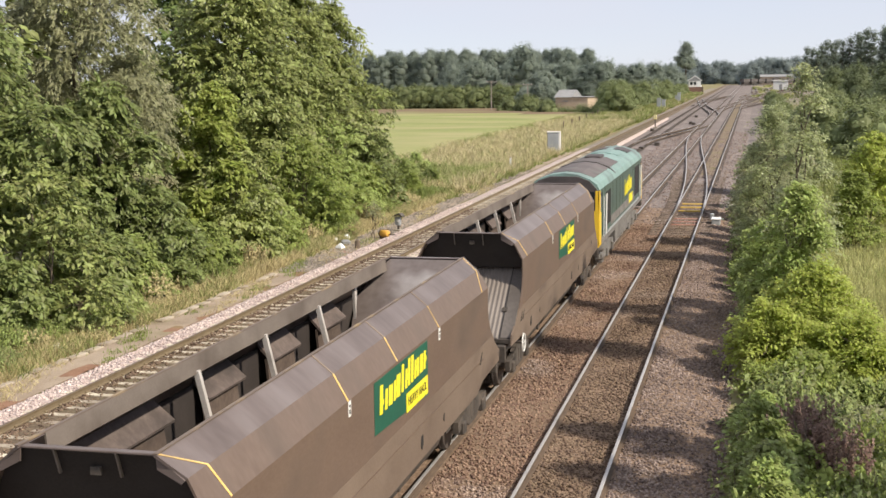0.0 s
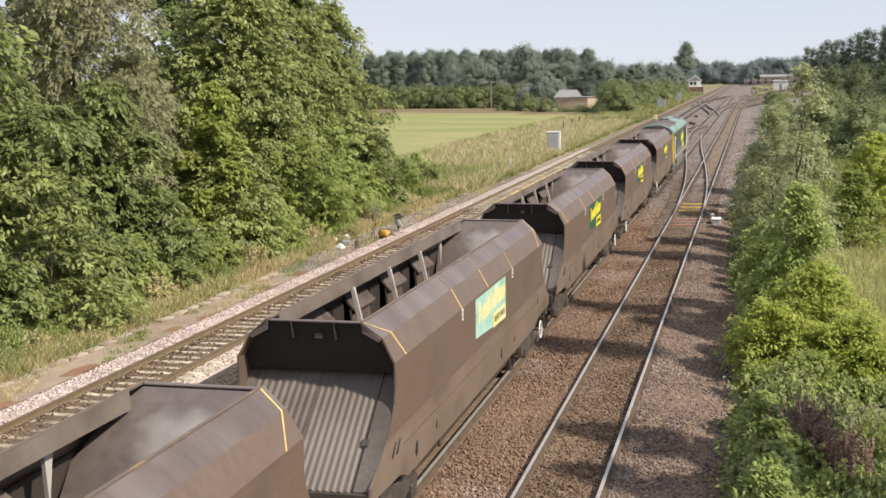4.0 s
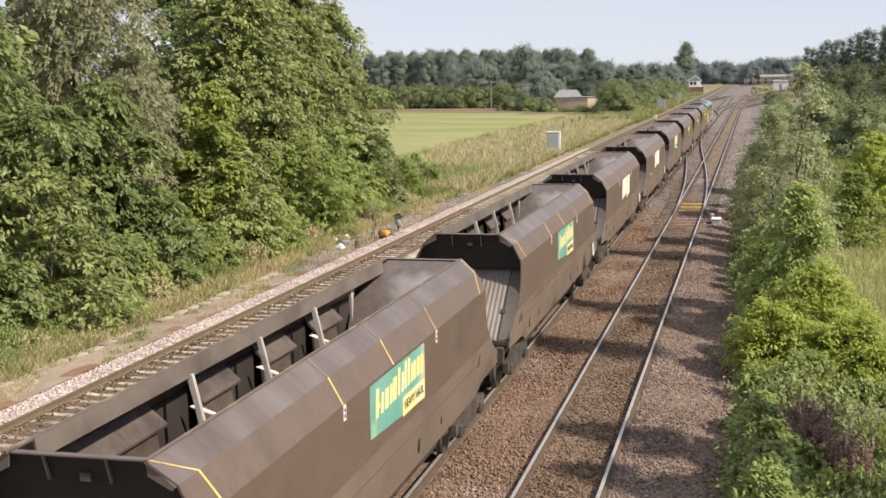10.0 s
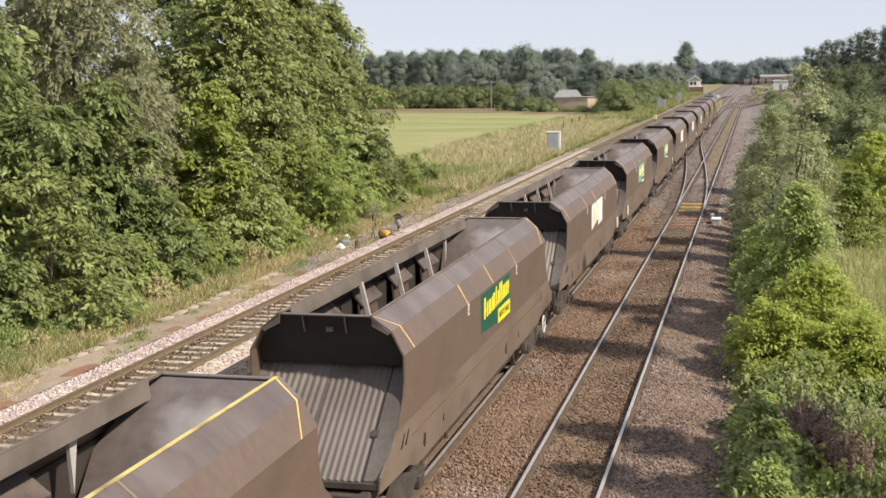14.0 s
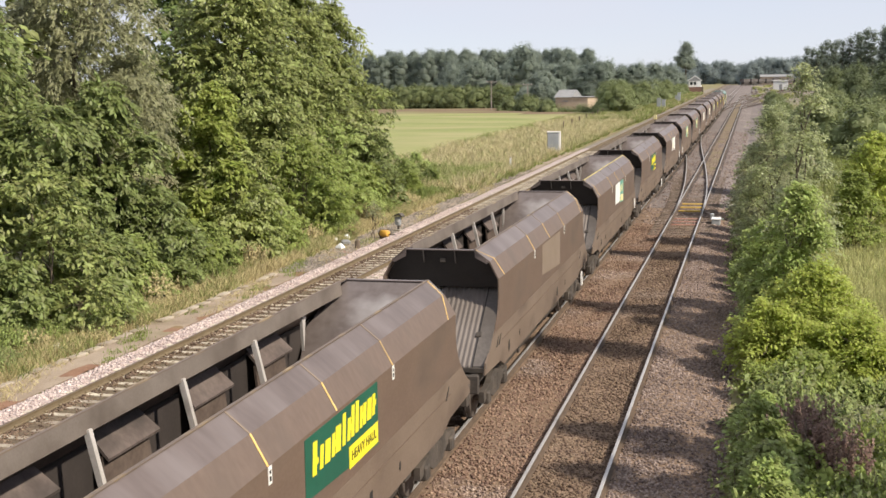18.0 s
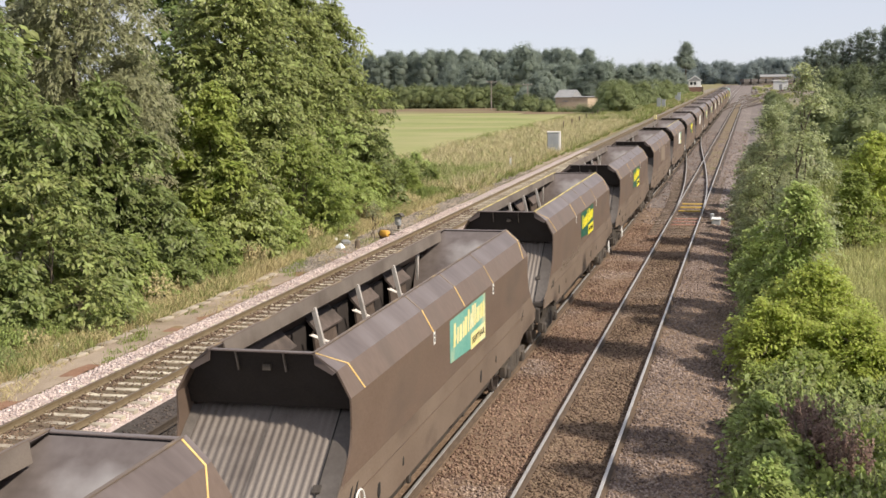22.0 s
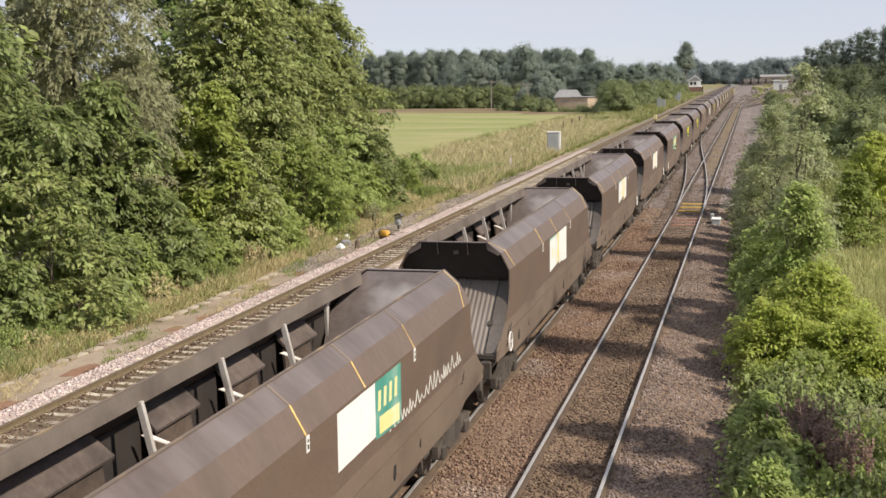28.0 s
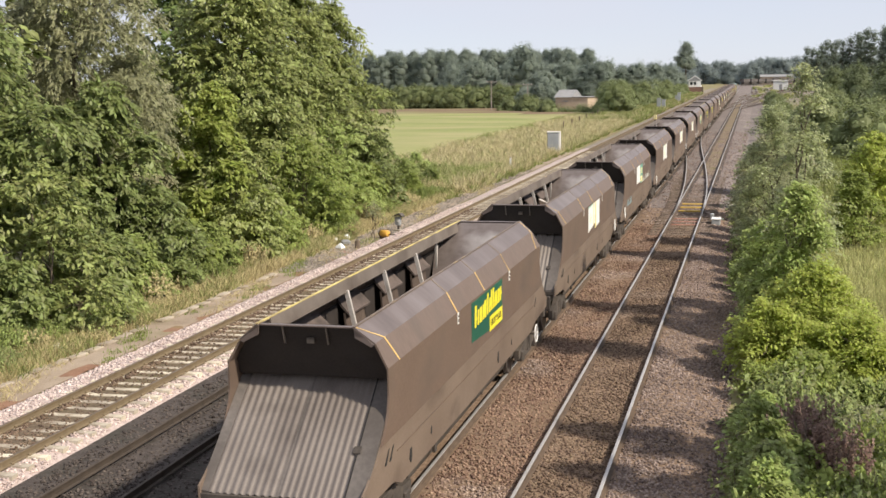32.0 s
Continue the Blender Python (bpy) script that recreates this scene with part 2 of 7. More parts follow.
M_TIMBER_YELLOW = material("yellow_painted_board", (0.46, 0.31, 0.05), (0.55, 0.38, 0.08), 0.75, 0, 3, 40, 0.2, (0.25, 0.18, 0.09), 1.8, 0.55)
# ground
M_GROUND = material("rough_grass_ground", (0.16, 0.155, 0.07), (0.27, 0.24, 0.125), 0.95, 0, 0.15, 2.5, 0.5, (0.23, 0.18, 0.11), 0.08, 0.5, bump_dist=0.08, gloss=0.2)
M_SOIL = material("red_brown_soil_edge", (0.21, 0.12, 0.08), (0.31, 0.185, 0.125), 0.95, 0, 1.2, 16, 0.6, (0.17, 0.165, 0.07), 0.6, 0.5, bump_dist=0.04, gloss=0.2)
M_FIELD = material("mown_field_grass", (0.19, 0.225, 0.078), (0.28, 0.30, 0.116), 0.95, 0, 0.1, 1.2, 0.2, (0.315, 0.30, 0.145), 0.09, 0.42, stretch=(0.45, 0.9, 1), gloss=0.2)
M_STUBBLE = material("pinkish_bare_soil", (0.165, 0.118, 0.075), (0.215, 0.16, 0.10), 0.95, 0, 0.06, 0.8, 0.2, (0.24, 0.23, 0.11), 0.05, 0.5, gloss=0.2)
M_CESS = material("dusty_cess_path", (0.255, 0.20, 0.15), (0.39, 0.325, 0.255), 0.95, 0, 0.8, 18, 0.6, (0.17, 0.165, 0.07), 0.45, 0.56, bump_dist=0.04, gloss=0.2)
M_SANDY = material("sandy_weedy_track_bed", (0.145, 0.112, 0.08), (0.235, 0.187, 0.135), 0.95, 0, 0.9, 9, 0.8, (0.19, 0.18, 0.075), 0.3, 0.5, bump_dist=0.1, gloss=0.2)
M_BARK = material("grey_brown_bark", (0.10, 0.08, 0.06), (0.19, 0.155, 0.12), 0.9, 0, 6, 40, 0.6, stretch=(1, 1, 0.25))
L_CHERRY = leafy("mid_green_leaves", (0.205, 0.245, 0.078), (0.33, 0.37, 0.128), island=0.45, gloss=0.45)
L_MAPLE = leafy("deep_green_maple_leaves", (0.155, 0.195, 0.060), (0.24, 0.29, 0.098), gloss=0.45)
L_DARK = leafy("dark_green_leaves", (0.120, 0.170, 0.050), (0.19, 0.255, 0.080))
L_WILLOW = leafy("grey_green_leaves", (0.24, 0.25, 0.135), (0.335, 0.34, 0.195))
L_YELLOW = leafy("yellow_green_leaves", (0.24, 0.30, 0.075), (0.345, 0.40, 0.12), thin=0.48)
L_OLIVE = leafy("olive_yellow_leaves", (0.265, 0.32, 0.075), (0.38, 0.435, 0.12), thin=0.48)
L_LIME = leafy("bright_lime_leaves", (0.36, 0.42, 0.085), (0.49, 0.55, 0.15), thin=0.5)
L_ASPEN = leafy("silvery_green_leaves", (0.31, 0.35, 0.175), (0.45, 0.49, 0.265), rough=0.4, gloss=0.5, thin=0.48)
L_SCRUB = leafy("scrub_leaves", (0.195, 0.245, 0.068), (0.30, 0.355, 0.115))
L_NETTLE = leafy("pale_nettle_leaves", (0.195, 0.235, 0.085), (0.30, 0.345, 0.135), island=0.5)
L_ASH = leafy("fresh_ash_leaves", (0.285, 0.36, 0.105), (0.42, 0.495, 0.18), thin=0.45)
L_GROVE = leafy("dark_grove_leaves", (0.125, 0.158, 0.075), (0.18, 0.215, 0.105), island=0.15)
L_RED = leafy("dead_brown_dock", (0.20, 0.13, 0.105), (0.30, 0.205, 0.17))
L_THICKET = leafy("thicket_leaves", (0.165, 0.20, 0.085), (0.235, 0.275, 0.125), island=0.25)
# distance haze is mixed into these far leaf colours as blue-grey
L_FAR = leafy("hazed_distant_leaves", (0.265, 0.315, 0.265), (0.335, 0.385, 0.33), island=0.08, thin=0.6, rough=0.9, gloss=0.1)
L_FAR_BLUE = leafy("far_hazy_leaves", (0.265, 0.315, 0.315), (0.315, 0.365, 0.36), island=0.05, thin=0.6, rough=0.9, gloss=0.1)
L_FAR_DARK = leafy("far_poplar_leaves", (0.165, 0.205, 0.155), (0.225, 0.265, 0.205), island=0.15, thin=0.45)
L_DRY = leafy("dry_grass_blades", (0.44, 0.39, 0.22), (0.60, 0.53, 0.33), thin=0.2, rough=0.8)
L_VERGE = leafy("olive_brown_verge_blades", (0.42, 0.36, 0.19), (0.58, 0.50, 0.29), thin=0.2, rough=0.8)
L_PALE = leafy("pale_green_grass_blades", (0.40, 0.41, 0.165), (0.54, 0.53, 0.25), thin=0.25, rough=0.8)
L_GRASS = leafy("green_grass_blades", (0.20, 0.235, 0.075), (0.29, 0.32, 0.12), thin=0.2, rough=0.8)
M_RENDER = material("buff_barn_wall", (0.42, 0.335, 0.25), (0.50, 0.405, 0.31), 0.9, 0, 1, 20, 0.1)
M_SLATE = material("grey_sheet_roof", (0.22, 0.225, 0.23), (0.29, 0.295, 0.30), 0.8, 0, 1, 20, 0.1)
M_CABINET = material("grey_cabinet_paint", (0.29, 0.315, 0.33), (0.37, 0.395, 0.41), 0.55, 0.1, 1, 25, 0.05)
M_ORANGE = material("orange_plastic", (0.58, 0.31, 0.05), (0.70, 0.42, 0.08), 0.5, 0, 3, 25, 0.05)
M_POLE = material("weathered_pole_wood", (0.28, 0.25, 0.22), (0.38, 0.34, 0.30), 0.9, 0, 3, 30, 0.2)
M_BRICK = material("dark_red_brick", (0.16, 0.09, 0.07), (0.22, 0.13, 0.10), 0.9, 0, 3, 30, 0.2)
M_DARK_BODY = material("dark_standing_wagon", (0.085, 0.078, 0.076), (0.15, 0.137, 0.132), 0.8, 0, 1, 20, 0.1)


# ---- builders ----
def mesh_of(name, verts, faces, mats, smooth=False, index=None):
    me = bpy.data.meshes.new(name)
    me.from_pydata([tuple(v) for v in verts], [], [tuple(f) for f in faces])
    for m in (mats if isinstance(mats, (list, tuple)) else [mats]):
        me.materials.append(m)
    if index is not None:
        me.polygons.foreach_set("material_index", np.array(index, dtype=np.int32))
    if smooth:
        me.polygons.foreach_set("use_smooth", np.ones(len(me.polygons), dtype=bool))
    me.update()
    return me


def quick_mesh(name, verts, quads, mat):
    """A large mesh of many four-cornered faces."""
    me = bpy.data.meshes.new(name)
    n = len(quads)
    side = quads.shape[1]
    me.vertices.add(len(verts))
    me.vertices.foreach_set("co", np.ascontiguousarray(verts, dtype=np.float32).ravel())
    me.loops.add(n * side)
    me.loops.foreach_set("vertex_index", np.ascontiguousarray(quads, dtype=np.int32).ravel())
    me.polygons.add(n)
    me.polygons.foreach_set("loop_start", np.arange(0, n * side, side, dtype=np.int32))
    me.materials.append(mat)
    me.update(calc_edges=True)
    return me


class Shape:
    """Verts and faces of one part, put together from simple solids."""

    def __init__(self):
        self.v, self.f = [], []

    def add(self, v, f):
        k = len(self.v)
        self.v += [Vector(p) for p in v]
        self.f += [tuple(i + k for i in q) for q in f]
        return self

    def box(self, x0, x1, y0, y1, z0, z1, c=0.0):
        """A box, its corners cut by c in plan and at the top."""
        if not c:
            v = [(x, y, z) for z in (z0, z1) for x, y in ((x0, y0), (x1, y0), (x1, y1), (x0, y1))]
            return self.add(v, [(3, 2, 1, 0), (4, 5, 6, 7), (0, 1, 5, 4), (1, 2, 6, 5), (2, 3, 7, 6), (3, 0, 4, 7)])
        rings = []
        for z, d in ((z0, c), (z0 + c, 0), (z1 - c, 0), (z1, c)):
            a0, a1, b0, b1 = x0 + d, x1 - d, y0 + d, y1 - d
            rings.append([(a0 + c, b0, z), (a1 - c, b0, z), (a1, b0 + c, z), (a1, b1 - c, z), (a1 - c, b1, z), (a0 + c, b1, z), (a0, b1 - c, z), (a0, b0 + c, z)])
        return self.loft(rings)

    def loft(self, rings, caps=True, closed=True):
        n = len(rings[0])
        f = []
        for r in range(len(rings) - 1):
            for i in range(n if closed else n - 1):
                j = (i + 1) % n
                f.append((r * n + i, r * n + j, (r + 1) * n + j, (r + 1) * n + i))
        if caps:
            f += [tuple(reversed(range(n))), tuple(range((len(rings) - 1) * n, len(rings) * n))]
        return self.add([p for r in rings for p in r], f)

    def slab(self, outline, axis, a, b):
        """A flat outline, given in the two other axes in order, from a to b along one axis."""
        def at(p, d):
            return {"x": (d, p[0], p[1]), "y": (p[0], d, p[1]), "z": (p[0], p[1], d)}[axis]
        return self.loft([[at(p, a) for p in outline], [at(p, b) for p in outline]])

    def tube(self, pts, radii, n=8):
        pts = [Vector(p) for p in pts]
        rings = []
        for i, p in enumerate(pts):
            d = (pts[min(i + 1, len(pts) - 1)] - pts[max(i - 1, 0)]).normalized()
            u = d.cross(Vector((0.13, 0.31, 0.94)) if abs(d.z) < 0.9 else Vector((1, 0, 0))).normalized()
            w = d.cross(u)
            r = radii[i] if isinstance(radii, (list, tuple)) else radii
            rings.append([p + (u * math.cos(2 * math.pi * k / n) + w * math.sin(2 * math.pi * k / n)) * r for k in range(n)])
        return self.loft(rings)

    def disc(self, centre, axis, r, half, n=20, rim=0.0):
        c = Vector(centre)
        ax = {"x": Vector((1, 0, 0)), "y": Vector((0, 1, 0)), "z": Vector((0, 0, 1))}[axis]
        prof = [(-half, r - rim), (-half + rim, r), (half - rim, r), (half, r - rim)] if rim else [(-half, r), (half, r)]
        return self.tube([c + ax * d for d, _ in prof], [q for _, q in prof], n)

    def ring(self, centre, axis, r, t, n=24, m=6):
        """A ring like a hand wheel's rim."""
        c = Vector(centre)
        e = {"x": (Vector((0, 1, 0)), Vector((0, 0, 1)), Vector((1, 0, 0))), "y": (Vector((1, 0, 0)), Vector((0, 0, 1)), Vector((0, 1, 0)))}[axis]
        rings = []
        for k in range(n + 1):
            a = 2 * math.pi * k / n
            d = e[0] * math.cos(a) + e[1] * math.sin(a)
            rings.append([c + d * (r + t * math.cos(2 * math.pi * j / m)) + e[2] * t * math.sin(2 * math.pi * j / m) for j in range(m)])
        return self.loft(rings, caps=False)

    def moved(self, m):
        self.v = [m @ p for p in self.v]
        return self

    def mesh(self, name, mat, smooth=False):
        return mesh_of(name, self.v, self.f, mat, smooth)


def part(name, shape, mat, parent, label="", smooth=False):
    """Links a shape, or a finished mesh, as one part under its thing."""
    me = shape.mesh(name, mat, smooth) if isinstance(shape, Shape) else shape
    ob = new(name, me)
    ob.parent = parent
    if label:
        ob["label"] = label
    return ob


def thing(name, label, category, m=None, group="", kind=""):
    ob = new(name)
    ob.empty_display_size = 0.3
    if m is not None:
        ob.matrix_world = m
    return tagged(ob, label, category, group, kind)


def solid(name, shape, mat, label, category, m=None, group="", kind="", smooth=False):
    ob = new(name, shape.mesh(name, mat, smooth) if isinstance(shape, Shape) else shape)
    if m is not None:
        ob.matrix_world = m
    return tagged(ob, label, category, group, kind)


# leaves turn their faces somewhat towards the light
LIGHTWARD = np.array(SUN) * 0.55
RNG = np.random.default_rng(7)


def leaves(points, out, size, rng, wide=0.6, jitter=0.9, lift=0.35, along=None):
    """Leaf blades as folded diamonds at points; out is the way each sprig faces, along the way its leaves point."""
    n = len(points)
    nrm = out + rng.normal(0, jitter * 0.6, (n, 3)) + np.array([0, 0, lift])
    nrm /= np.linalg.norm(nrm, axis=1)[:, None] + 1e-9
    a = np.cross(nrm, rng.normal(0, 1, (n, 3))) if along is None else along - nrm * (along * nrm).sum(1)[:, None]
    a /= np.linalg.norm(a, axis=1)[:, None] + 1e-9
    b = np.cross(nrm, a)
    s = (size * rng.uniform(0.65, 1.35, n))[:, None]
    v = np.empty((n, 4, 3))
    v[:, 0] = points - a * s * 0.5
    v[:, 1] = points + b * s * wide * 0.5 - nrm * s * 0.08
    v[:, 2] = points + a * s * 0.5 - nrm * s * 0.16
    v[:, 3] = points - b * s * wide * 0.5 - nrm * s * 0.08
    return v.reshape(-1, 3), np.arange(n * 4).reshape(n, 4)


def lobes_of(height, radius, base, rng, n=14, top=0.55):
    """Overlapping rounded masses that make up a crown."""
    out = []
    for i in range(n):
        u = (i + 0.5) / n
        z = base + (height - base) * (0.12 + 0.8 * u)
        reach = radius * math.sin(math.pi * min(0.97, 0.22 + 0.75 * u ** 0.9)) ** 0.8
        a = i * 2.4 + rng.uniform(-0.4, 0.4)
        d = reach * rng.uniform(0.35, 0.72)
        r = radius * rng.uniform(0.34, 0.52) * (1.0 - 0.35 * u)
        out.append((d * math.cos(a), d * math.sin(a), z, r, r * rng.uniform(0.8, 1.1)))
    out.append((0, 0, height - radius * 0.3, radius * 0.3, radius * 0.42))
    return out


def crown_mesh(name, lobes, count, leaf, mat, rng, sprig=0.3, per=26, wide=0.6, droop=0.0, lift=0.35, jitter=0.9):
    area = np.array([r * h for *_, r, h in lobes])
    area = area / area.sum()
    pts, outs = [], []
    for (cx, cy, cz, r, h), share in zip(lobes, area):
        k = max(3, int(count * share / per))
        d = rng.normal(0, 1, (k, 3))
        d /= np.linalg.norm(d, axis=1)[:, None]
        d[:, 2] = np.where(d[:, 2] < -0.35, -d[:, 2], d[:, 2])
        rad = rng.uniform(0.55, 1.08, k) ** 0.6
        rad *= 1 + 0.16 * np.sin(d[:, 0] * 5 + cx * 3) * np.cos(d[:, 2] * 6 + cz)
        tips = np.array([cx, cy, cz]) + d * rad[:, None] * np.array([r, r, h])
        tips[:, 2] -= droop * rng.uniform(0, 1, k)
        along = d + np.array([0, 0, 0.15])
        t = rng.normal(0, 1, (k, per, 3)) * sprig * np.array([1, 1, 0.55]) + along[:, None, :] * rng.uniform(-1, 1, (k, per, 1)) * sprig * 1.3
        if droop:
            t[:, :, 2] -= np.abs(rng.normal(0, droop * 0.6, (k, per)))
        pts.append((tips[:, None, :] + t).reshape(-1, 3))
        outs.append(np.repeat(d, per, axis=0))
    v, q = leaves(np.concatenate(pts), np.concatenate(outs), leaf, rng, wide, jitter, lift)
    return quick_mesh(name, v, q, mat)


def spray_mesh(name, lobes, count, leaf, mat, rng, reach=1.0, per=30, wide=0.45, fall=0.45, spread=0.5, floor=0.05, twist=0.0):
    """A crown of layered fans of leaves: each spray grows outwards from a mass, splays and droops at its tip."""
    area = np.array([r * h for *_, r, h in lobes])
    area = area / area.sum()
    pts, outs, axes = [], [], []
    for (cx, cy, cz, r, h), share in zip(lobes, area):
        k = max(3, int(count * share / per))
        d = rng.normal(0, 1, (k, 3))
        d /= np.linalg.norm(d, axis=1)[:, None]
        d[:, 2] = np.where(d[:, 2] < -0.5, -d[:, 2], d[:, 2])
        rad = rng.uniform(0.45, 1.05, k) ** 0.6
        length = reach * rng.uniform(0.55, 1.3, k)
        tip = np.array([cx, cy, cz]) + d * rad[:, None] * np.array([r, r, h])
        go = d * np.array([1, 1, 0.55]) + rng.normal(0, 0.22, (k, 3)) + np.array([0, 0, 0.12])
        go /= np.linalg.norm(go, axis=1)[:, None]
        side = np.cross(go, np.array([0, 0, 1.0])) + rng.normal(0, 0.12, (k, 3))
        side /= np.linalg.norm(side, axis=1)[:, None]
        up = np.cross(side, go)
        turn = rng.normal(0, twist, k)[:, None]
        side, up = side * np.cos(turn) + up * np.sin(turn), up * np.cos(turn) - side * np.sin(turn)
        up *= np.sign(up[:, 2:3]) + 1e-6
        u = rng.uniform(0, 1, (k, per)) ** 0.8
        w = rng.uniform(-1, 1, (k, per)) * spread * (0.25 + 0.75 * np.sin(np.pi * np.minimum(0.95, u + 0.15)))
        e = (length[:, None] * (u - 0.55))[:, :, None]
        p = tip[:, None] + go[:, None] * e + side[:, None] * (w * length[:, None])[:, :, None]
        p[:, :, 2] -= fall * length[:, None] * (u ** 2 + 0.6 * (w / spread) ** 2 * 0.5)
        p += rng.normal(0, 0.035 * reach, p.shape)
        p[:, :, 2] = np.maximum(p[:, :, 2], floor)
        ax = go[:, None] * 0.6 + side[:, None] * (np.sign(w) * rng.uniform(0.3, 1.1, w.shape))[:, :, None] + rng.normal(0, 0.25, p.shape)
        ax[:, :, 2] -= fall * (0.5 + u)
        pts.append(p.reshape(-1, 3))
        outs.append(np.repeat(up * 0.6 + d * 0.45 + LIGHTWARD, per, axis=0))
        axes.append(ax.reshape(-1, 3))
    v, q = leaves(np.concatenate(pts), np.concatenate(outs), leaf, rng, wide, 0.6, 0.1, np.concatenate(axes))
    return quick_mesh(name, v, q, mat)


def stalks_mesh(name, n, radius, height, leaf, mat, rng, per=16, wide=0.5, bare=0.25, splay=0.12):
    """Upright weeds: stalks with leaves set round them, tallest in the middle of the patch."""
    a, d = rng.uniform(0, 2 * np.pi, n), radius * rng.uniform(0, 1, n) ** 0.6
    foot = np.stack([d * np.cos(a), d * np.sin(a), np.zeros(n)], 1)
    tall = height * rng.uniform(0.6, 1.12, n) * (1 - 0.35 * (d / radius) ** 2)
    lean = rng.normal(0, splay, (n, 2)) + foot[:, :2] * 0.12
    u = bare + (1 - bare) * rng.uniform(0, 1, (n, per)) ** 0.75
    z = u * tall[:, None]
    p = np.stack([foot[:, None, 0] + lean[:, None, 0] * z, foot[:, None, 1] + lean[:, None, 1] * z, z], 2)
    b = rng.uniform(0, 2 * np.pi, (n, per))
    out = np.stack([np.cos(b), np.sin(b), np.full(b.shape, -0.25)], 2)
    p = p + out * (leaf * (0.35 + 0.6 * (1 - u)))[:, :, None]
    face = out * 0.45 + np.array([0, 0, 0.7]) + LIGHTWARD
    v, q = leaves(p.reshape(-1, 3), face.reshape(-1, 3), leaf, rng, wide, 0.5, 0.0, out.reshape(-1, 3))
    return quick_mesh(name, v, q, mat)


STALK = Shape().tube([(0, 0, 0), (0.015, 0, 0.55), (0.04, 0.02, 1.0)], [0.013, 0.01, 0.005], 5).mesh("stem", M_BARK)


def weeds(label, x, y, radius, height, mat, n, leaf=0.09, seed=1, per=16, wide=0.5, bare=0.25, splay=0.12, name="shrub", group="undergrowth east of the line", z=-0.45):
    rng = np.random.default_rng(seed)
    t = thing(name, label, "undergrowth", pose(x, y, z), group)
    for k in range(5):
        a, d = k * 2.4, radius * 0.36 * math.sqrt(k)
        st = part("stem", STALK, None, t)
        st.location, st.rotation_euler, st.scale = (d * math.cos(a), d * math.sin(a), 0), (0, 0, a), (1, 1, height * 0.8)
    part("leaves", stalks_mesh("leaves", n, radius, height, leaf, mat, rng, per, wide, bare, splay), None, t)
    return t


def trunk_shape(height, radius, lobes, rng, stems=1):
    s = Shape()
    bend = [Vector((rng.uniform(-0.25, 0.25), rng.uniform(-0.25, 0.25), 0)) for _ in range(6)]
    for k in range(stems):
        foot = Vector((0.35 * k * math.cos(k * 2.1), 0.35 * k * math.sin(k * 2.1), -0.1))
        pts = [foot + bend[(i + k) % 6] * (i / 5) * 2 + Vector((0, 0, height * 0.85 * i / 5)) for i in range(6)]
        s.tube(pts, [radius * (1.25 if i == 0 else 1 - 0.16 * i) for i in range(6)], 8)
    for cx, cy, cz, r, h in lobes[::2]:
        z0 = max(0.3, cz - h - 0.6)
        a = bend[2] * 0.6 + Vector((0, 0, z0))
        b = Vector((cx, cy, cz))
        mid = (a + b) / 2 + Vector((0, 0, 0.25))
        s.tube([a, mid, b], [radius * 0.42, radius * 0.28, radius * 0.1], 6)
    return s


def tree(label, x, y, height, radius, base, mat, count, leaf=0.2, seed=1, lobes=14, sprig=0.3, droop=0.0, wide=0.6, category="tree", name="tree",
         group="", trunk=0.16, stems=1, z=-0.45, per=26, squash=(1, 1), core=False, spray=0.0, fall=0.45, spread=0.5, twist=0.0):
    rng = np.random.default_rng(seed)
    lb = lobes_of(height, radius, base, rng, lobes)
    lb = [(a * squash[0], b * squash[1], c, r, h) for a, b, c, r, h in lb]
    t = thing(name, label, category, pose(x, y, z, 0, 0, 0), group)
    part("trunk", trunk_shape(height, trunk, lb, rng, stems), M_BARK, t, smooth=True)
    if core:
        inner = Shape()
        for cx, cy, cz, r, h in lb:
            rings = []
            for j in range(1, 6):
                el = math.pi * (j / 6 - 0.5)
                rings.append([(cx + 0.8 * r * math.cos(el) * math.cos(a * math.pi / 4) * rng.uniform(0.8, 1.1), cy + 0.8 * r * math.cos(el) * math.sin(a * math.pi / 4) * rng.uniform(0.8, 1.1), cz + 0.8 * h * math.sin(el)) for a in range(8)])
            inner.loft(rings)
        part("inner_crown", inner, mat, t)
    if spray:
        part("crown", spray_mesh("crown", lb, count, leaf, mat, rng, spray, per, wide, fall, spread, 0.05, twist), None, t)
    else:
        part("crown", crown_mesh("crown", lb, count, leaf, mat, rng, sprig, per, wide, droop, 0.35, 0.35 if core else 0.9), None, t)
    return t


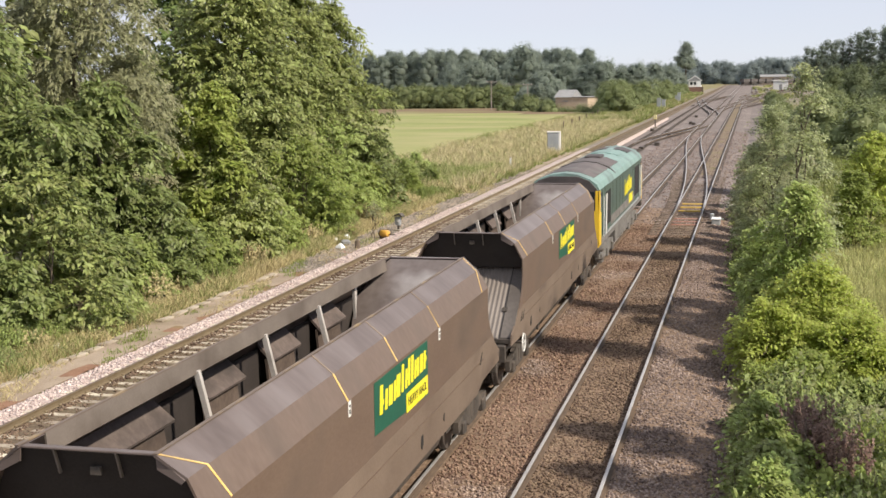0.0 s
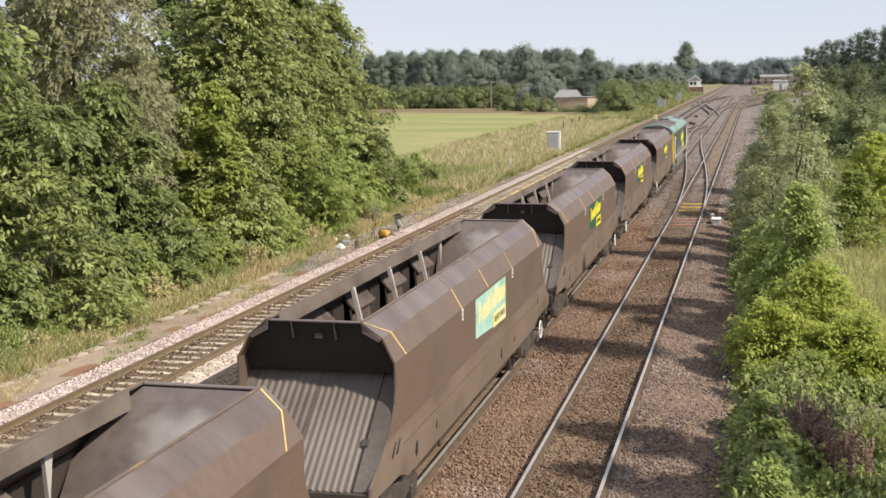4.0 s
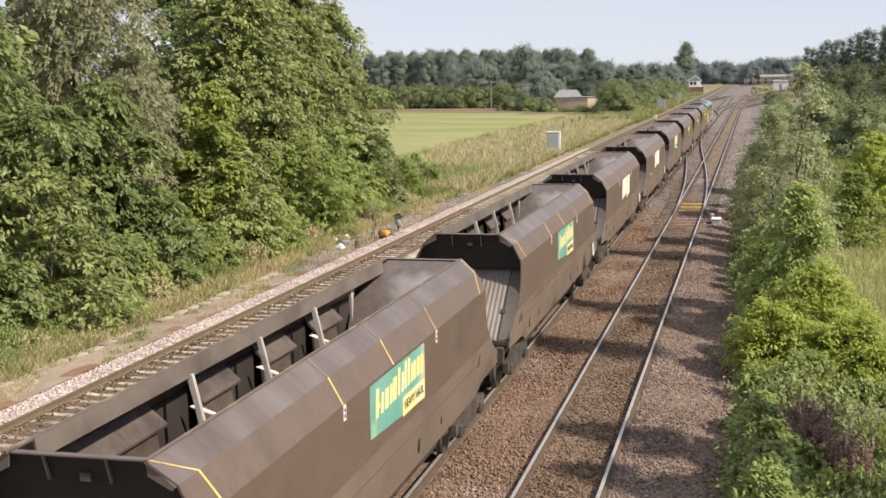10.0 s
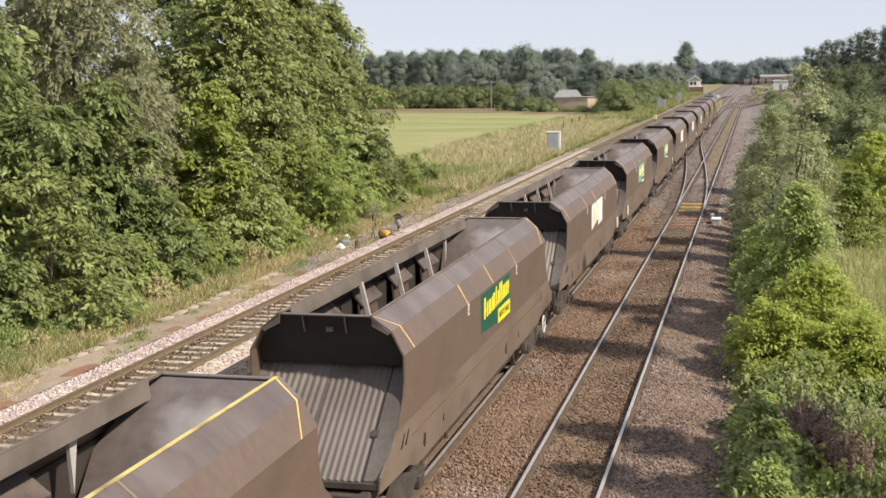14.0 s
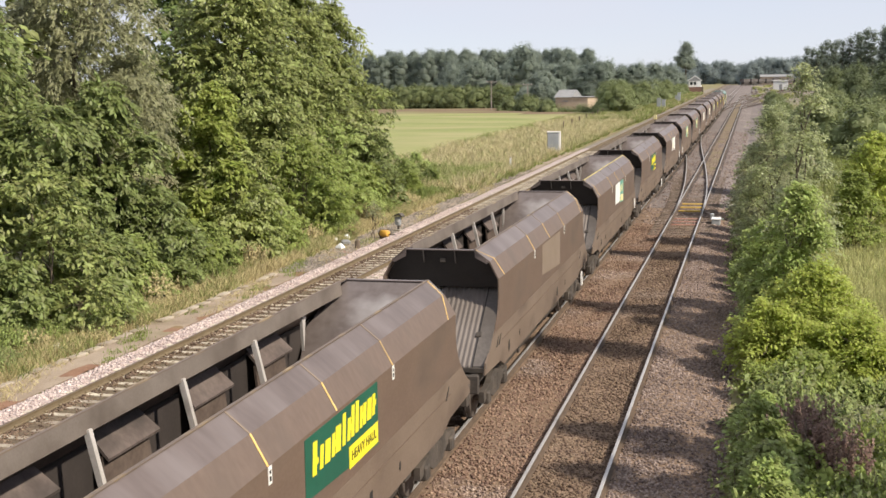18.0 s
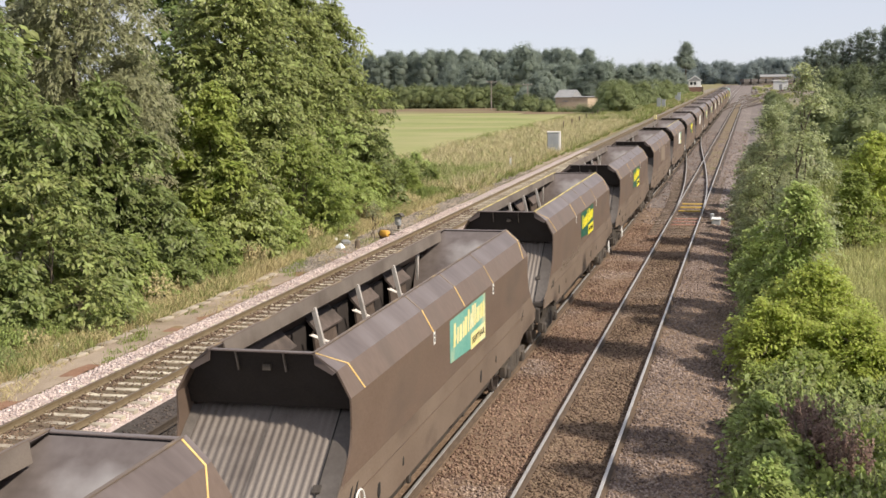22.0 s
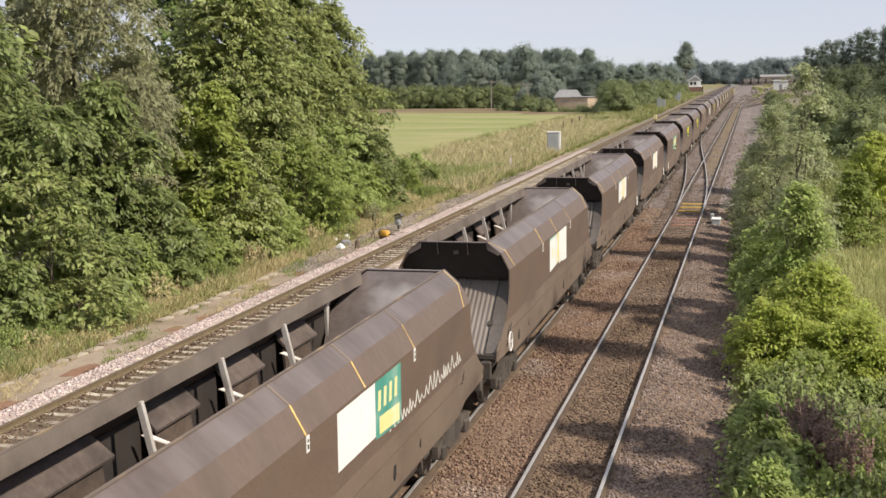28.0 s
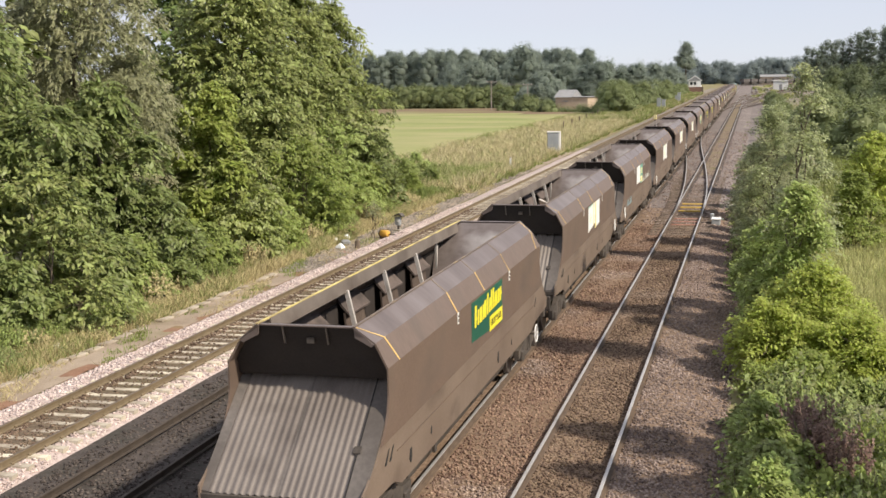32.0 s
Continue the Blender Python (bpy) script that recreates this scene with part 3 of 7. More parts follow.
def blades(name, n, box, height, mat, rng, z=-0.45, where=None, lean=0.25, width=0.02):
    """Grass blades as narrow upright slivers, in tufts."""
    x0, x1, y0, y1 = box
    k = max(1, n // 14)
    c = np.stack([rng.uniform(x0, x1, k), rng.uniform(y0, y1, k)], 1)
    if where is not None:
        c = c[where(c[:, 0], c[:, 1])]
        k = len(c)
    p = (c[:, None, :] + rng.normal(0, 0.13, (k, 14, 2))).reshape(-1, 2)
    m = len(p)
    hgt = np.repeat(rng.uniform(0.5, 1.25, k), 14) * rng.uniform(0.5, 1.1, m) * height
    a = rng.uniform(0, 2 * np.pi, m)
    w = np.stack([np.cos(a), np.sin(a)], 1) * width
    tilt = rng.normal(0, lean, (m, 2)) * hgt[:, None]
    v = np.empty((m, 3, 3))
    v[:, 0, :2], v[:, 1, :2], v[:, 2, :2] = p - w, p + w, p + tilt
    v[:, 0, 2] = v[:, 1, 2] = z - 0.02
    v[:, 2, 2] = z + hgt
    return quick_mesh(name, v.reshape(-1, 3), np.arange(m * 3).reshape(m, 3), mat)


def stones(name, n, box, mat, rng, z, size=0.05, skip=()):
    """Broken stones, each a little lump of its own."""
    x0, x1, y0, y1 = box
    p = np.stack([rng.uniform(x0, x1, n), y0 + (y1 - y0) * rng.uniform(0, 1, n) ** 1.25], 1)
    for a, b in skip:
        p = p[(p[:, 0] < a) | (p[:, 0] > b)]
    n = len(p)
    base = np.array([(1, 0, 0), (0, 1, 0), (-1, 0, 0), (0, -1, 0), (0, 0, 1), (0, 0, -1)], float)
    f = np.array([(0, 1, 4), (1, 2, 4), (2, 3, 4), (3, 0, 4), (1, 0, 5), (2, 1, 5), (3, 2, 5), (0, 3, 5)])
    v = base[None] * rng.uniform(0.55, 1.25, (n, 6, 1)) * (size * rng.uniform(0.6, 1.35, n))[:, None, None]
    v += rng.normal(0, size * 0.18, v.shape)
    a, b = rng.uniform(0, 2 * np.pi, n), rng.uniform(-0.9, 0.9, n)
    x = v[:, :, 0] * np.cos(b)[:, None] - v[:, :, 2] * np.sin(b)[:, None]
    zz = (v[:, :, 0] * np.sin(b)[:, None] + v[:, :, 2] * np.cos(b)[:, None]) * 0.8
    v = np.stack([x * np.cos(a)[:, None] - v[:, :, 1] * np.sin(a)[:, None], x * np.sin(a)[:, None] + v[:, :, 1] * np.cos(a)[:, None], zz], 2)
    v[:, :, 0] += p[:, 0:1]
    v[:, :, 1] += p[:, 1:2]
    v[:, :, 2] += (z(p[:, 0]) + rng.uniform(-0.01, 0.02, n))[:, None]
    q = (np.arange(n)[:, None, None] * 6 + f[None]).reshape(-1, 3)
    return quick_mesh(name, v.reshape(-1, 3), q, mat)


# ---- ground and track bed ----
GAUGE = 1.505


def sheet(name, x0, x1, y0, y1, z, mat, label, category="ground", nx=1, ny=1, wave=0.0):
    xs, ys = np.linspace(x0, x1, nx + 1), np.linspace(y0, y1, ny + 1)
    v = [(x, y, z + (wave * noise.noise(Vector((x * 0.5, y * 0.5, 0))) if wave else 0)) for y in ys for x in xs]
    f = [(j * (nx + 1) + i, j * (nx + 1) + i + 1, (j + 1) * (nx + 1) + i + 1, (j + 1) * (nx + 1) + i) for j in range(ny) for i in range(nx)]
    return solid(name, mesh_of(name, v, f, mat, smooth=True), None, label, category, kind="structure")


sheet("ground", -2600, 2600, -300, 4500, -0.46, M_GROUND, "rough grass ground of summer-dry tufts and earth")
sheet("field", -150, -27, 96, 262, -0.452, M_FIELD, "mown pale green field behind the railway boundary", "field", 4, 4)
sheet("field_margin", -150, -40, 262, 300, -0.448, M_STUBBLE, "strip of pinkish bare soil along a hedge", "field")
sheet("field_corner", -46, -24.5, 252, 284, -0.444, M_STUBBLE, "bare pinkish soil at the corner of a field", "field")
sheet("yard_ground", -0.6, 26, 320, 900, -0.452, M_YARD, "pale stony ground of a railway yard", "ground")
sheet("yard_approach", -0.6, 3.4, 74, 320, -0.453, M_BALLAST_FAR, "grey-brown stony margin beside the line", "ground")
sheet("bare_ground", -20.6, -17.8, 335, 640, -0.448, M_YARD, "bare pinkish stony ground beside far lines", "ground")
sheet("weedy_track_bed", -4.0, -2.68, 98, 338, -0.176, M_SANDY, "sandy weed-grown bed between two rails", "ballast", 2, 60, 0.03)
sheet("soil_edge", -18.15, -17.7, 15, 60, -0.44, M_SOIL, "red-brown bare soil showing along the ballast shoulder", "path", 3, 45, 0.09)
sheet("cess_path", -19.4, -17.75, 15, 130, -0.43, M_CESS, "dusty worn path beside the railway", "path", 3, 60, 0.04)


def bed(name, prof, mat, label, y0=-60, y1=760):
    """A ballast bed: its cross-section drawn out along the line, a little uneven."""
    ys = [y for y in list(np.arange(-60, 130, 3.0)) + list(np.arange(130, 761, 35.0)) if y0 < y < y1]
    ys = [y0] + ys + [y1]
    v = [(x + 0.06 * noise.noise(Vector((x, y * 0.3, 2))), y, z + 0.035 * noise.noise(Vector((x * 1.3, y * 0.8, 0)))) for y in ys for x, z in prof]
    n = len(prof)
    f = [(j * n + i, j * n + i + 1, (j + 1) * n + i + 1, (j + 1) * n + i) for j in range(len(ys) - 1) for i in range(n - 1)]
    return solid(name, mesh_of(name, v, f, mat, smooth=True), None, label, "ballast", kind="structure")


bed("ballast_bed_1", [(-17.75, -0.5), (-17.45, -0.36), (-16.75, -0.17), (-16.0, -0.2)],
    M_BALLAST_NEW, "pinkish grey fresh ballast with a neat shoulder", -60, 132)
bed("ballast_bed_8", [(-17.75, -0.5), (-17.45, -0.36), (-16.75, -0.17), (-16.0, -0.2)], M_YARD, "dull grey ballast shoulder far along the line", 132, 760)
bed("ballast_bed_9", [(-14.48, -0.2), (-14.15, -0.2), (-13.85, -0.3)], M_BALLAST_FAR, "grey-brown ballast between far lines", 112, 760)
bed("ballast_bed_4", [(-16.0, -0.2), (-15.24, -0.215), (-14.48, -0.2)], M_BALLAST_OLD, "dark brown old ballast between concrete sleepers")
bed("ballast_bed_5", [(-14.48, -0.2), (-14.15, -0.2), (-13.85, -0.3)], M_BALLAST_NEW, "pinkish grey fresh ballast shoulder", -60, 112)
bed("ballast_heap", [(-14.45, -0.22), (-14.25, -0.06), (-14.05, -0.02), (-13.8, -0.28)], M_BALLAST_NEW, "long low heap of pale fresh ballast", 136, 219)
# besides soot, this bed's colour carries the shade cast by the train
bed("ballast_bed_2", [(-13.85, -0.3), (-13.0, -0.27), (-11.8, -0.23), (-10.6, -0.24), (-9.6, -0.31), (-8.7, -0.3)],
    M_BALLAST_DARK, "sooty old ballast with a train's shade in its colour", -60, 94)
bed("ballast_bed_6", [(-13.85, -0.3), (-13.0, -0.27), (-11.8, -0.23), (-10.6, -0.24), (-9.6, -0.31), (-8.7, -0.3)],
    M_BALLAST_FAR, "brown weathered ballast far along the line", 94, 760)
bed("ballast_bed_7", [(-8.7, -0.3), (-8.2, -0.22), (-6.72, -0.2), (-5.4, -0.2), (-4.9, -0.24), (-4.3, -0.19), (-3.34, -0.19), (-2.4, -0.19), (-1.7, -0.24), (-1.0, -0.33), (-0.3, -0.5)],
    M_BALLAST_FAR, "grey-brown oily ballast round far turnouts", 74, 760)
bed("ballast_bed_3", [(-8.7, -0.3), (-8.2, -0.22), (-6.72, -0.2), (-5.4, -0.2), (-4.9, -0.24), (-4.3, -0.19), (-3.34, -0.19), (-2.4, -0.19), (-1.7, -0.24), (-1.0, -0.33), (-0.3, -0.5)],
    M_BALLAST, "brown and grey weathered ballast between running lines", -60, 74)


def near_level(x):
    return np.interp(x, [-8.7, -8.2, -6.72, -5.4, -4.9, -4.3, -3.34, -2.4, -1.7, -1.0, -0.3], [-0.3, -0.22, -0.2, -0.2, -0.24, -0.19, -0.19, -0.19, -0.24, -0.33, -0.5])


def goods_level(x):
    return np.interp(x, [-17.75, -17.45, -16.75, -15.9, -15.24, -14.5, -14.15, -13.85], [-0.5, -0.36, -0.17, -0.2, -0.215, -0.2, -0.2, -0.3])


def slow_level(x):
    return np.interp(x, [-13.85, -13.0, -11.8, -10.6, -9.6, -8.7], [-0.3, -0.27, -0.23, -0.24, -0.31, -0.3])


def rails_gap(c):
    return [(c - GAUGE / 2 - 0.05, c - GAUGE / 2 + 0.05), (c + GAUGE / 2 - 0.05, c + GAUGE / 2 + 0.05)]


solid("ballast_stones", stones("ballast_stones", 17000, (-4.05, -2.6, 19, 66), M_STONE_OIL, RNG, near_level, 0.038, rails_gap(-3.337)),
      None, "oily dark brown ballast between two rails", "ballast", kind="stuff")
solid("ballast_stones", stones("ballast_stones", 45000, (-8.4, -4.1, 19, 66), M_STONE, RNG, near_level, 0.038, rails_gap(-3.337) + [(-7.6, -5.85)]),
      None, "loose brown broken ballast stones between the lines", "ballast", kind="stuff")
solid("ballast_stones", stones("ballast_stones", 24000, (-2.5, -0.4, 19, 66), M_STONE_GREY, RNG, near_level, 0.038),
      None, "loose grey broken ballast stones beside the line", "ballast", kind="stuff")
solid("ballast_stones", stones("ballast_stones", 34000, (-17.6, -13.9, 17, 76), M_STONE_NEW, RNG, goods_level, 0.045, [(-16.05, -14.43)]),
      None, "loose pinkish grey broken ballast stones", "ballast", kind="stuff")
solid("ballast_stones", stones("ballast_stones", 3200, (-15.95, -15.7, 16, 72), M_STONE_OIL, RNG, lambda x: goods_level(x) + 0.015, 0.045),
      None, "small brown ballast stones along a rail", "ballast", kind="stuff")
solid("ballast_stones", stones("ballast_stones", 3200, (-14.8, -14.53, 16, 72), M_STONE_OIL, RNG, lambda x: goods_level(x) + 0.015, 0.045),
      None, "small brown ballast stones along a rail", "ballast", kind="stuff")
solid("ballast_stones", stones("ballast_stones", 9000, (-15.9, -14.55, 16, 72), M_STONE_OIL, RNG, lambda x: goods_level(x) - 0.012, 0.036),
      None, "small brown ballast stones between concrete sleepers", "ballast", kind="stuff")
solid("ballast_stones", stones("ballast_stones", 1300, (-15.6, -14.9, 16, 72), M_STONE_OIL, RNG, lambda x: -0.19 + 0.02 * np.sin(x * 40), 0.036),
      None, "brown ballast heaped over the middles of sleepers", "ballast", kind="stuff")
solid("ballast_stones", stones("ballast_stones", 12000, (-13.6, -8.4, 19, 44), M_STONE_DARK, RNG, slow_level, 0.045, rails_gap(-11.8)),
      None, "loose sooty ballast stones with shade in their colour", "ballast", kind="stuff")

solid("ballast_stones", stones("ballast_stones", 10000, (-10.5, -0.6, 66, 170), M_STONE_GREY, RNG, near_level, 0.075, rails_gap(-3.337) + rails_gap(-6.72)),
      None, "scattered grey-brown ballast stones far along the line", "ballast", kind="stuff")

# ---- tracks ----
RAIL = [(-0.07, -0.159), (0.07, -0.159), (0.07, -0.148), (0.012, -0.132), (0.010, -0.045), (0.036, -0.036), (0.036, -0.006), (0.026, 0.0), (-0.026, 0.0), (-0.036, -0.006),
        (-0.036, -0.036), (-0.010, -0.045), (-0.012, -0.132), (-0.07, -0.148)]


def rail_mesh(path, top, side):
    """A flat-bottomed rail drawn along a line of (x, y)."""
    n = len(RAIL)
    v, f, idx = [], [], []
    for k, (x, y) in enumerate(path):
        a, b = path[max(0, k - 1)], path[min(len(path) - 1, k + 1)]
        d = math.atan2(b[0] - a[0], b[1] - a[1])
        v += [(x + px * math.cos(d), y - px * math.sin(d), pz) for px, pz in RAIL]
    for k in range(len(path) - 1):
        for i in range(n):
            j = (i + 1) % n
            f.append((k * n + i, k * n + j, (k + 1) * n + j, (k + 1) * n + i))
            idx.append(0 if i in (6, 7, 8) else 1)
    f += [tuple(reversed(range(n))), tuple(range((len(path) - 1) * n, len(path) * n))]
    return mesh_of("rail", v, f, [top, side], index=idx + [1, 1])


def track(label, centre, top, side, ys):
    t = thing("railway_track", label, "railway track", kind="structure", group="running lines")
    for s in (-1, 1):
        part("rail", rail_mesh([(centre(y) + s * GAUGE / 2, y) for y in ys], top, side), None, t, "steel rail")
    return t


LONG = [-40, 20, 60, 100, 160, 240, 340, 380, 420, 460, 500, 540, 600, 700, 820]


def smooth_step(y, a, b):
    u = min(1.0, max(0.0, (y - a) / (b - a)))
    return u * u * (3 - 2 * u)


def near_line(y):
    return -3.337 + (0.00018 * (y - 340) ** 2 if y > 340 else 0)


goods = track("concrete-sleepered track with sandy rust-brown rails", lambda y: -15.24, M_RAIL_DULL, M_RAIL_RUST, LONG)
slow = track("little-used track with dark rusty rails", lambda y: -11.80, M_RAIL_DARK, M_RAIL_DARK, LONG)
main = track("track under a coal train with worn rails", lambda y: -6.72, M_RAIL_TOP, M_RAIL_SIDE, LONG)
near = track("running line with bright polished rails in brown ballast", near_line, M_RAIL_TOP, M_RAIL_SIDE, LONG)


def dark_bed(t, centre, ys):
    """Oily brown stains in the stone along both rails of a track."""
    for s in (-1, 1):
        v = [(centre(y) + s * GAUGE / 2 + a + 0.05 * noise.noise(Vector((a * 9, y * 0.3, s))), y, -0.165 + 0.02 * noise.noise(Vector((a * 3, y * 0.4, 5)))) for y in ys for a in (-0.27, 0.0, 0.27)]
        f = [(3 * i + k, 3 * i + k + 1, 3 * i + k + 4, 3 * i + k + 3) for i in range(len(ys) - 1) for k in (0, 1)]
        part("track_bed", mesh_of("track_bed", v, f, M_BALLAST_DARK), None, t, "dark oily stone along a rail")


far_steps = [float(y) for y in np.linspace(80, 420, 70)]
dark_bed(main, lambda y: -6.72, far_steps)
dark_bed(slow, lambda y: -11.80, far_steps)
dark_bed(near, near_line, far_steps)


def crossover(label, x0, x1, y0, y1):
    ys = np.linspace(y0, y1, 25)
    path = lambda y: x0 + (x1 - x0) * smooth_step(y, y0, y1)
    t = track(label, path, M_RAIL_TOP, M_RAIL_SIDE, [float(y) for y in ys])
    if y0 > 100:
        dark_bed(t, path, [float(y) for y in ys])
    return t


crossover("curved rails of a crossover between two lines", -3.337, -6.72, 68, 165)
crossover("rusty crossover rails between two lines", -11.8, -6.72, 138, 196)
crossover("curved crossover rails far along the line", -6.72, -11.8, 225, 320)
crossover("curved rails of a turnout into the yard", -6.72, -3.337, 250, 345)
crossover("far crossover rails between the main lines", -11.8, -6.72, 330, 430)
crossover("far crossover rails near a signal box", -11.8, -15.24, 300, 390)

def siding(label, start, bend, shift):
    ys = [float(y) for y in np.linspace(start, 640, 14)]
    path = lambda y: -3.337 + bend * max(0.0, y - start) ** 2 + shift * smooth_step(y, start, start + 60)
    t = track(label, path, M_RAIL_TOP, M_RAIL_SIDE, ys)
    dark_bed(t, path, ys)
    return t


siding("rusty siding rails curving away to a yard", 300, 0.00022, 2.2)
siding("rusty siding rails curving away to a yard", 330, 0.00034, 3.6)
siding("rusty siding rails in the middle of the yard", 380, 0.0, 3.4)
siding("dull rails of a yard loop", 270, 0.00016, 4.4)
siding("dull rails of a yard loop", 350, 0.00042, 5.6)
siding("dull rails of a yard loop", 400, 0.0001, 7.2)

# concrete sleepers of the goods line, with a clip on each side of each rail
SLEEPER = Shape()
SLEEPER.loft([[(x, -0.14, -0.36), (x, 0.14, -0.36), (x, 0.105, z), (x, -0.105, z)] for x, z in ((-1.25, -0.15), (-0.85, -0.15), (-0.45, -0.185), (0.45, -0.185), (0.85, -0.15), (1.25, -0.15))])
sleeper_mesh = SLEEPER.mesh("sleeper", M_SLEEPER)
CLIP = Shape().box(-0.09, -0.03, -0.05, 0.05, -0.16, -0.11, 0.012)
clip_mesh = CLIP.mesh("rail_clip", M_RAIL_RUST)
yy = 14.0
while yy < 128:
    sl = part("sleeper", sleeper_mesh, None, goods)
    sl.location = (-15.24 + random.uniform(-0.03, 0.03), yy + random.uniform(-0.03, 0.03), -0.008 + random.uniform(-0.012, 0.008))
    sl.rotation_euler = (0, 0, radians(random.uniform(-1.2, 1.2)))
    if 20 < yy < 62:
        for s in (-1, 1):
            for e in (-1, 1):
                c = part("rail_clip", clip_mesh, None, goods)
                c.location, c.rotation_euler = (-15.24 + s * GAUGE / 2, yy, 0), (0, 0, 0 if e < 0 else math.pi)
    yy += 0.63

# switch timbers, yellow boards and stretcher of the near turnout
timber_mesh = Shape().box(-1.5, 1.5, -0.13, 0.13, -0.36, -0.165, 0.02).mesh("timber", M_TIMBER)
for k in range(60):
    tb = part("timber", timber_mesh, None, near)
    tb.location = (-3.337 - 0.85 * smooth_step(61.5 + 0.7 * k, 70, 118), 61.5 + 0.7 * k, 0.005 - 0.05 * smooth_step(61.5 + 0.7 * k, 78, 104))
    tb.scale = (1 + 0.55 * smooth_step(61.5 + 0.7 * k, 70, 118), 1, 1)
red_mesh = Shape().box(-0.66, 0.66, -0.13, 0.13, -0.3, -0.13, 0.02).mesh("board", M_TIMBER_RED)
yellow_mesh = Shape().box(-0.60, 0.60, -0.14, 0.14, -0.3, -0.1, 0.02).mesh("board", M_TIMBER_YELLOW)
for k in range(3):
    b = part("board", red_mesh, None, near, "reddish board between the rails")
    b.location = (-3.32, 65.4 + 1.35 * k, 0)
for k in range(3):
    b = part("board", yellow_mesh, None, near, "yellow board between the rails")
    b.location = (-3.36, 71.9 + 1.9 * k, 0)
part("point_lever", Shape().box(-2.1, -1.9, 68.0, 68.3, -0.3, 0.14, 0.03).box(-1.95, -1.4, 68.1, 68.2, -0.18, -0.1), M_CABINET, near, "pale grey point machine")
pm = thing("point_machine", "pale grey point machine on timbers beside the rails", "point machine", pose(-1.75, 66.6, -0.26))
part("case", Shape().box(-0.22, 0.22, -0.45, 0.45, 0, 0.3, 0.04), M_CABINET, pm)
part("lid", Shape().box(-0.24, 0.24, -0.47, 0.47, 0.3, 0.34, 0.01), M_WHITE, pm, "white lid")
part("rod", Shape().box(-0.9, -0.2, -0.03, 0.03, 0.08, 0.13), M_FRAME, pm)
motor = thing("point_machine", "low dark point motor beside far turnout rails", "point machine", pose(-13.2, 174, -0.28), "far point motors")
part("case", Shape().box(-0.25, 0.25, -0.5, 0.5, 0, 0.32, 0.04), M_FRAME, motor)
part("lid", Shape().box(-0.27, 0.27, -0.52, 0.52, 0.32, 0.37, 0.01), M_WHEEL, motor, "dull steel lid")
part("rod", Shape().box(-0.9, -0.2, -0.03, 0.03, 0.08, 0.13), M_FRAME, motor)
for x, y in ((-9.9, 158), (-10.0, 139), (-8.6, 194), (-9.6, 226), (-13.4, 300), (-11.0, 131), (-9.2, 198)):
    copy_thing(motor, pose(x, y, -0.28))

# ---- hopper wagon: y runs along it, its near rim is at y = -7.04 ----
HL = 7.04
SECTION = [(0.80, 3.71), (1.12, 3.45), (1.33, 3.07)]


def mirrored_y(pts):
    return pts + [(-y, z) for y, z in reversed(pts)]


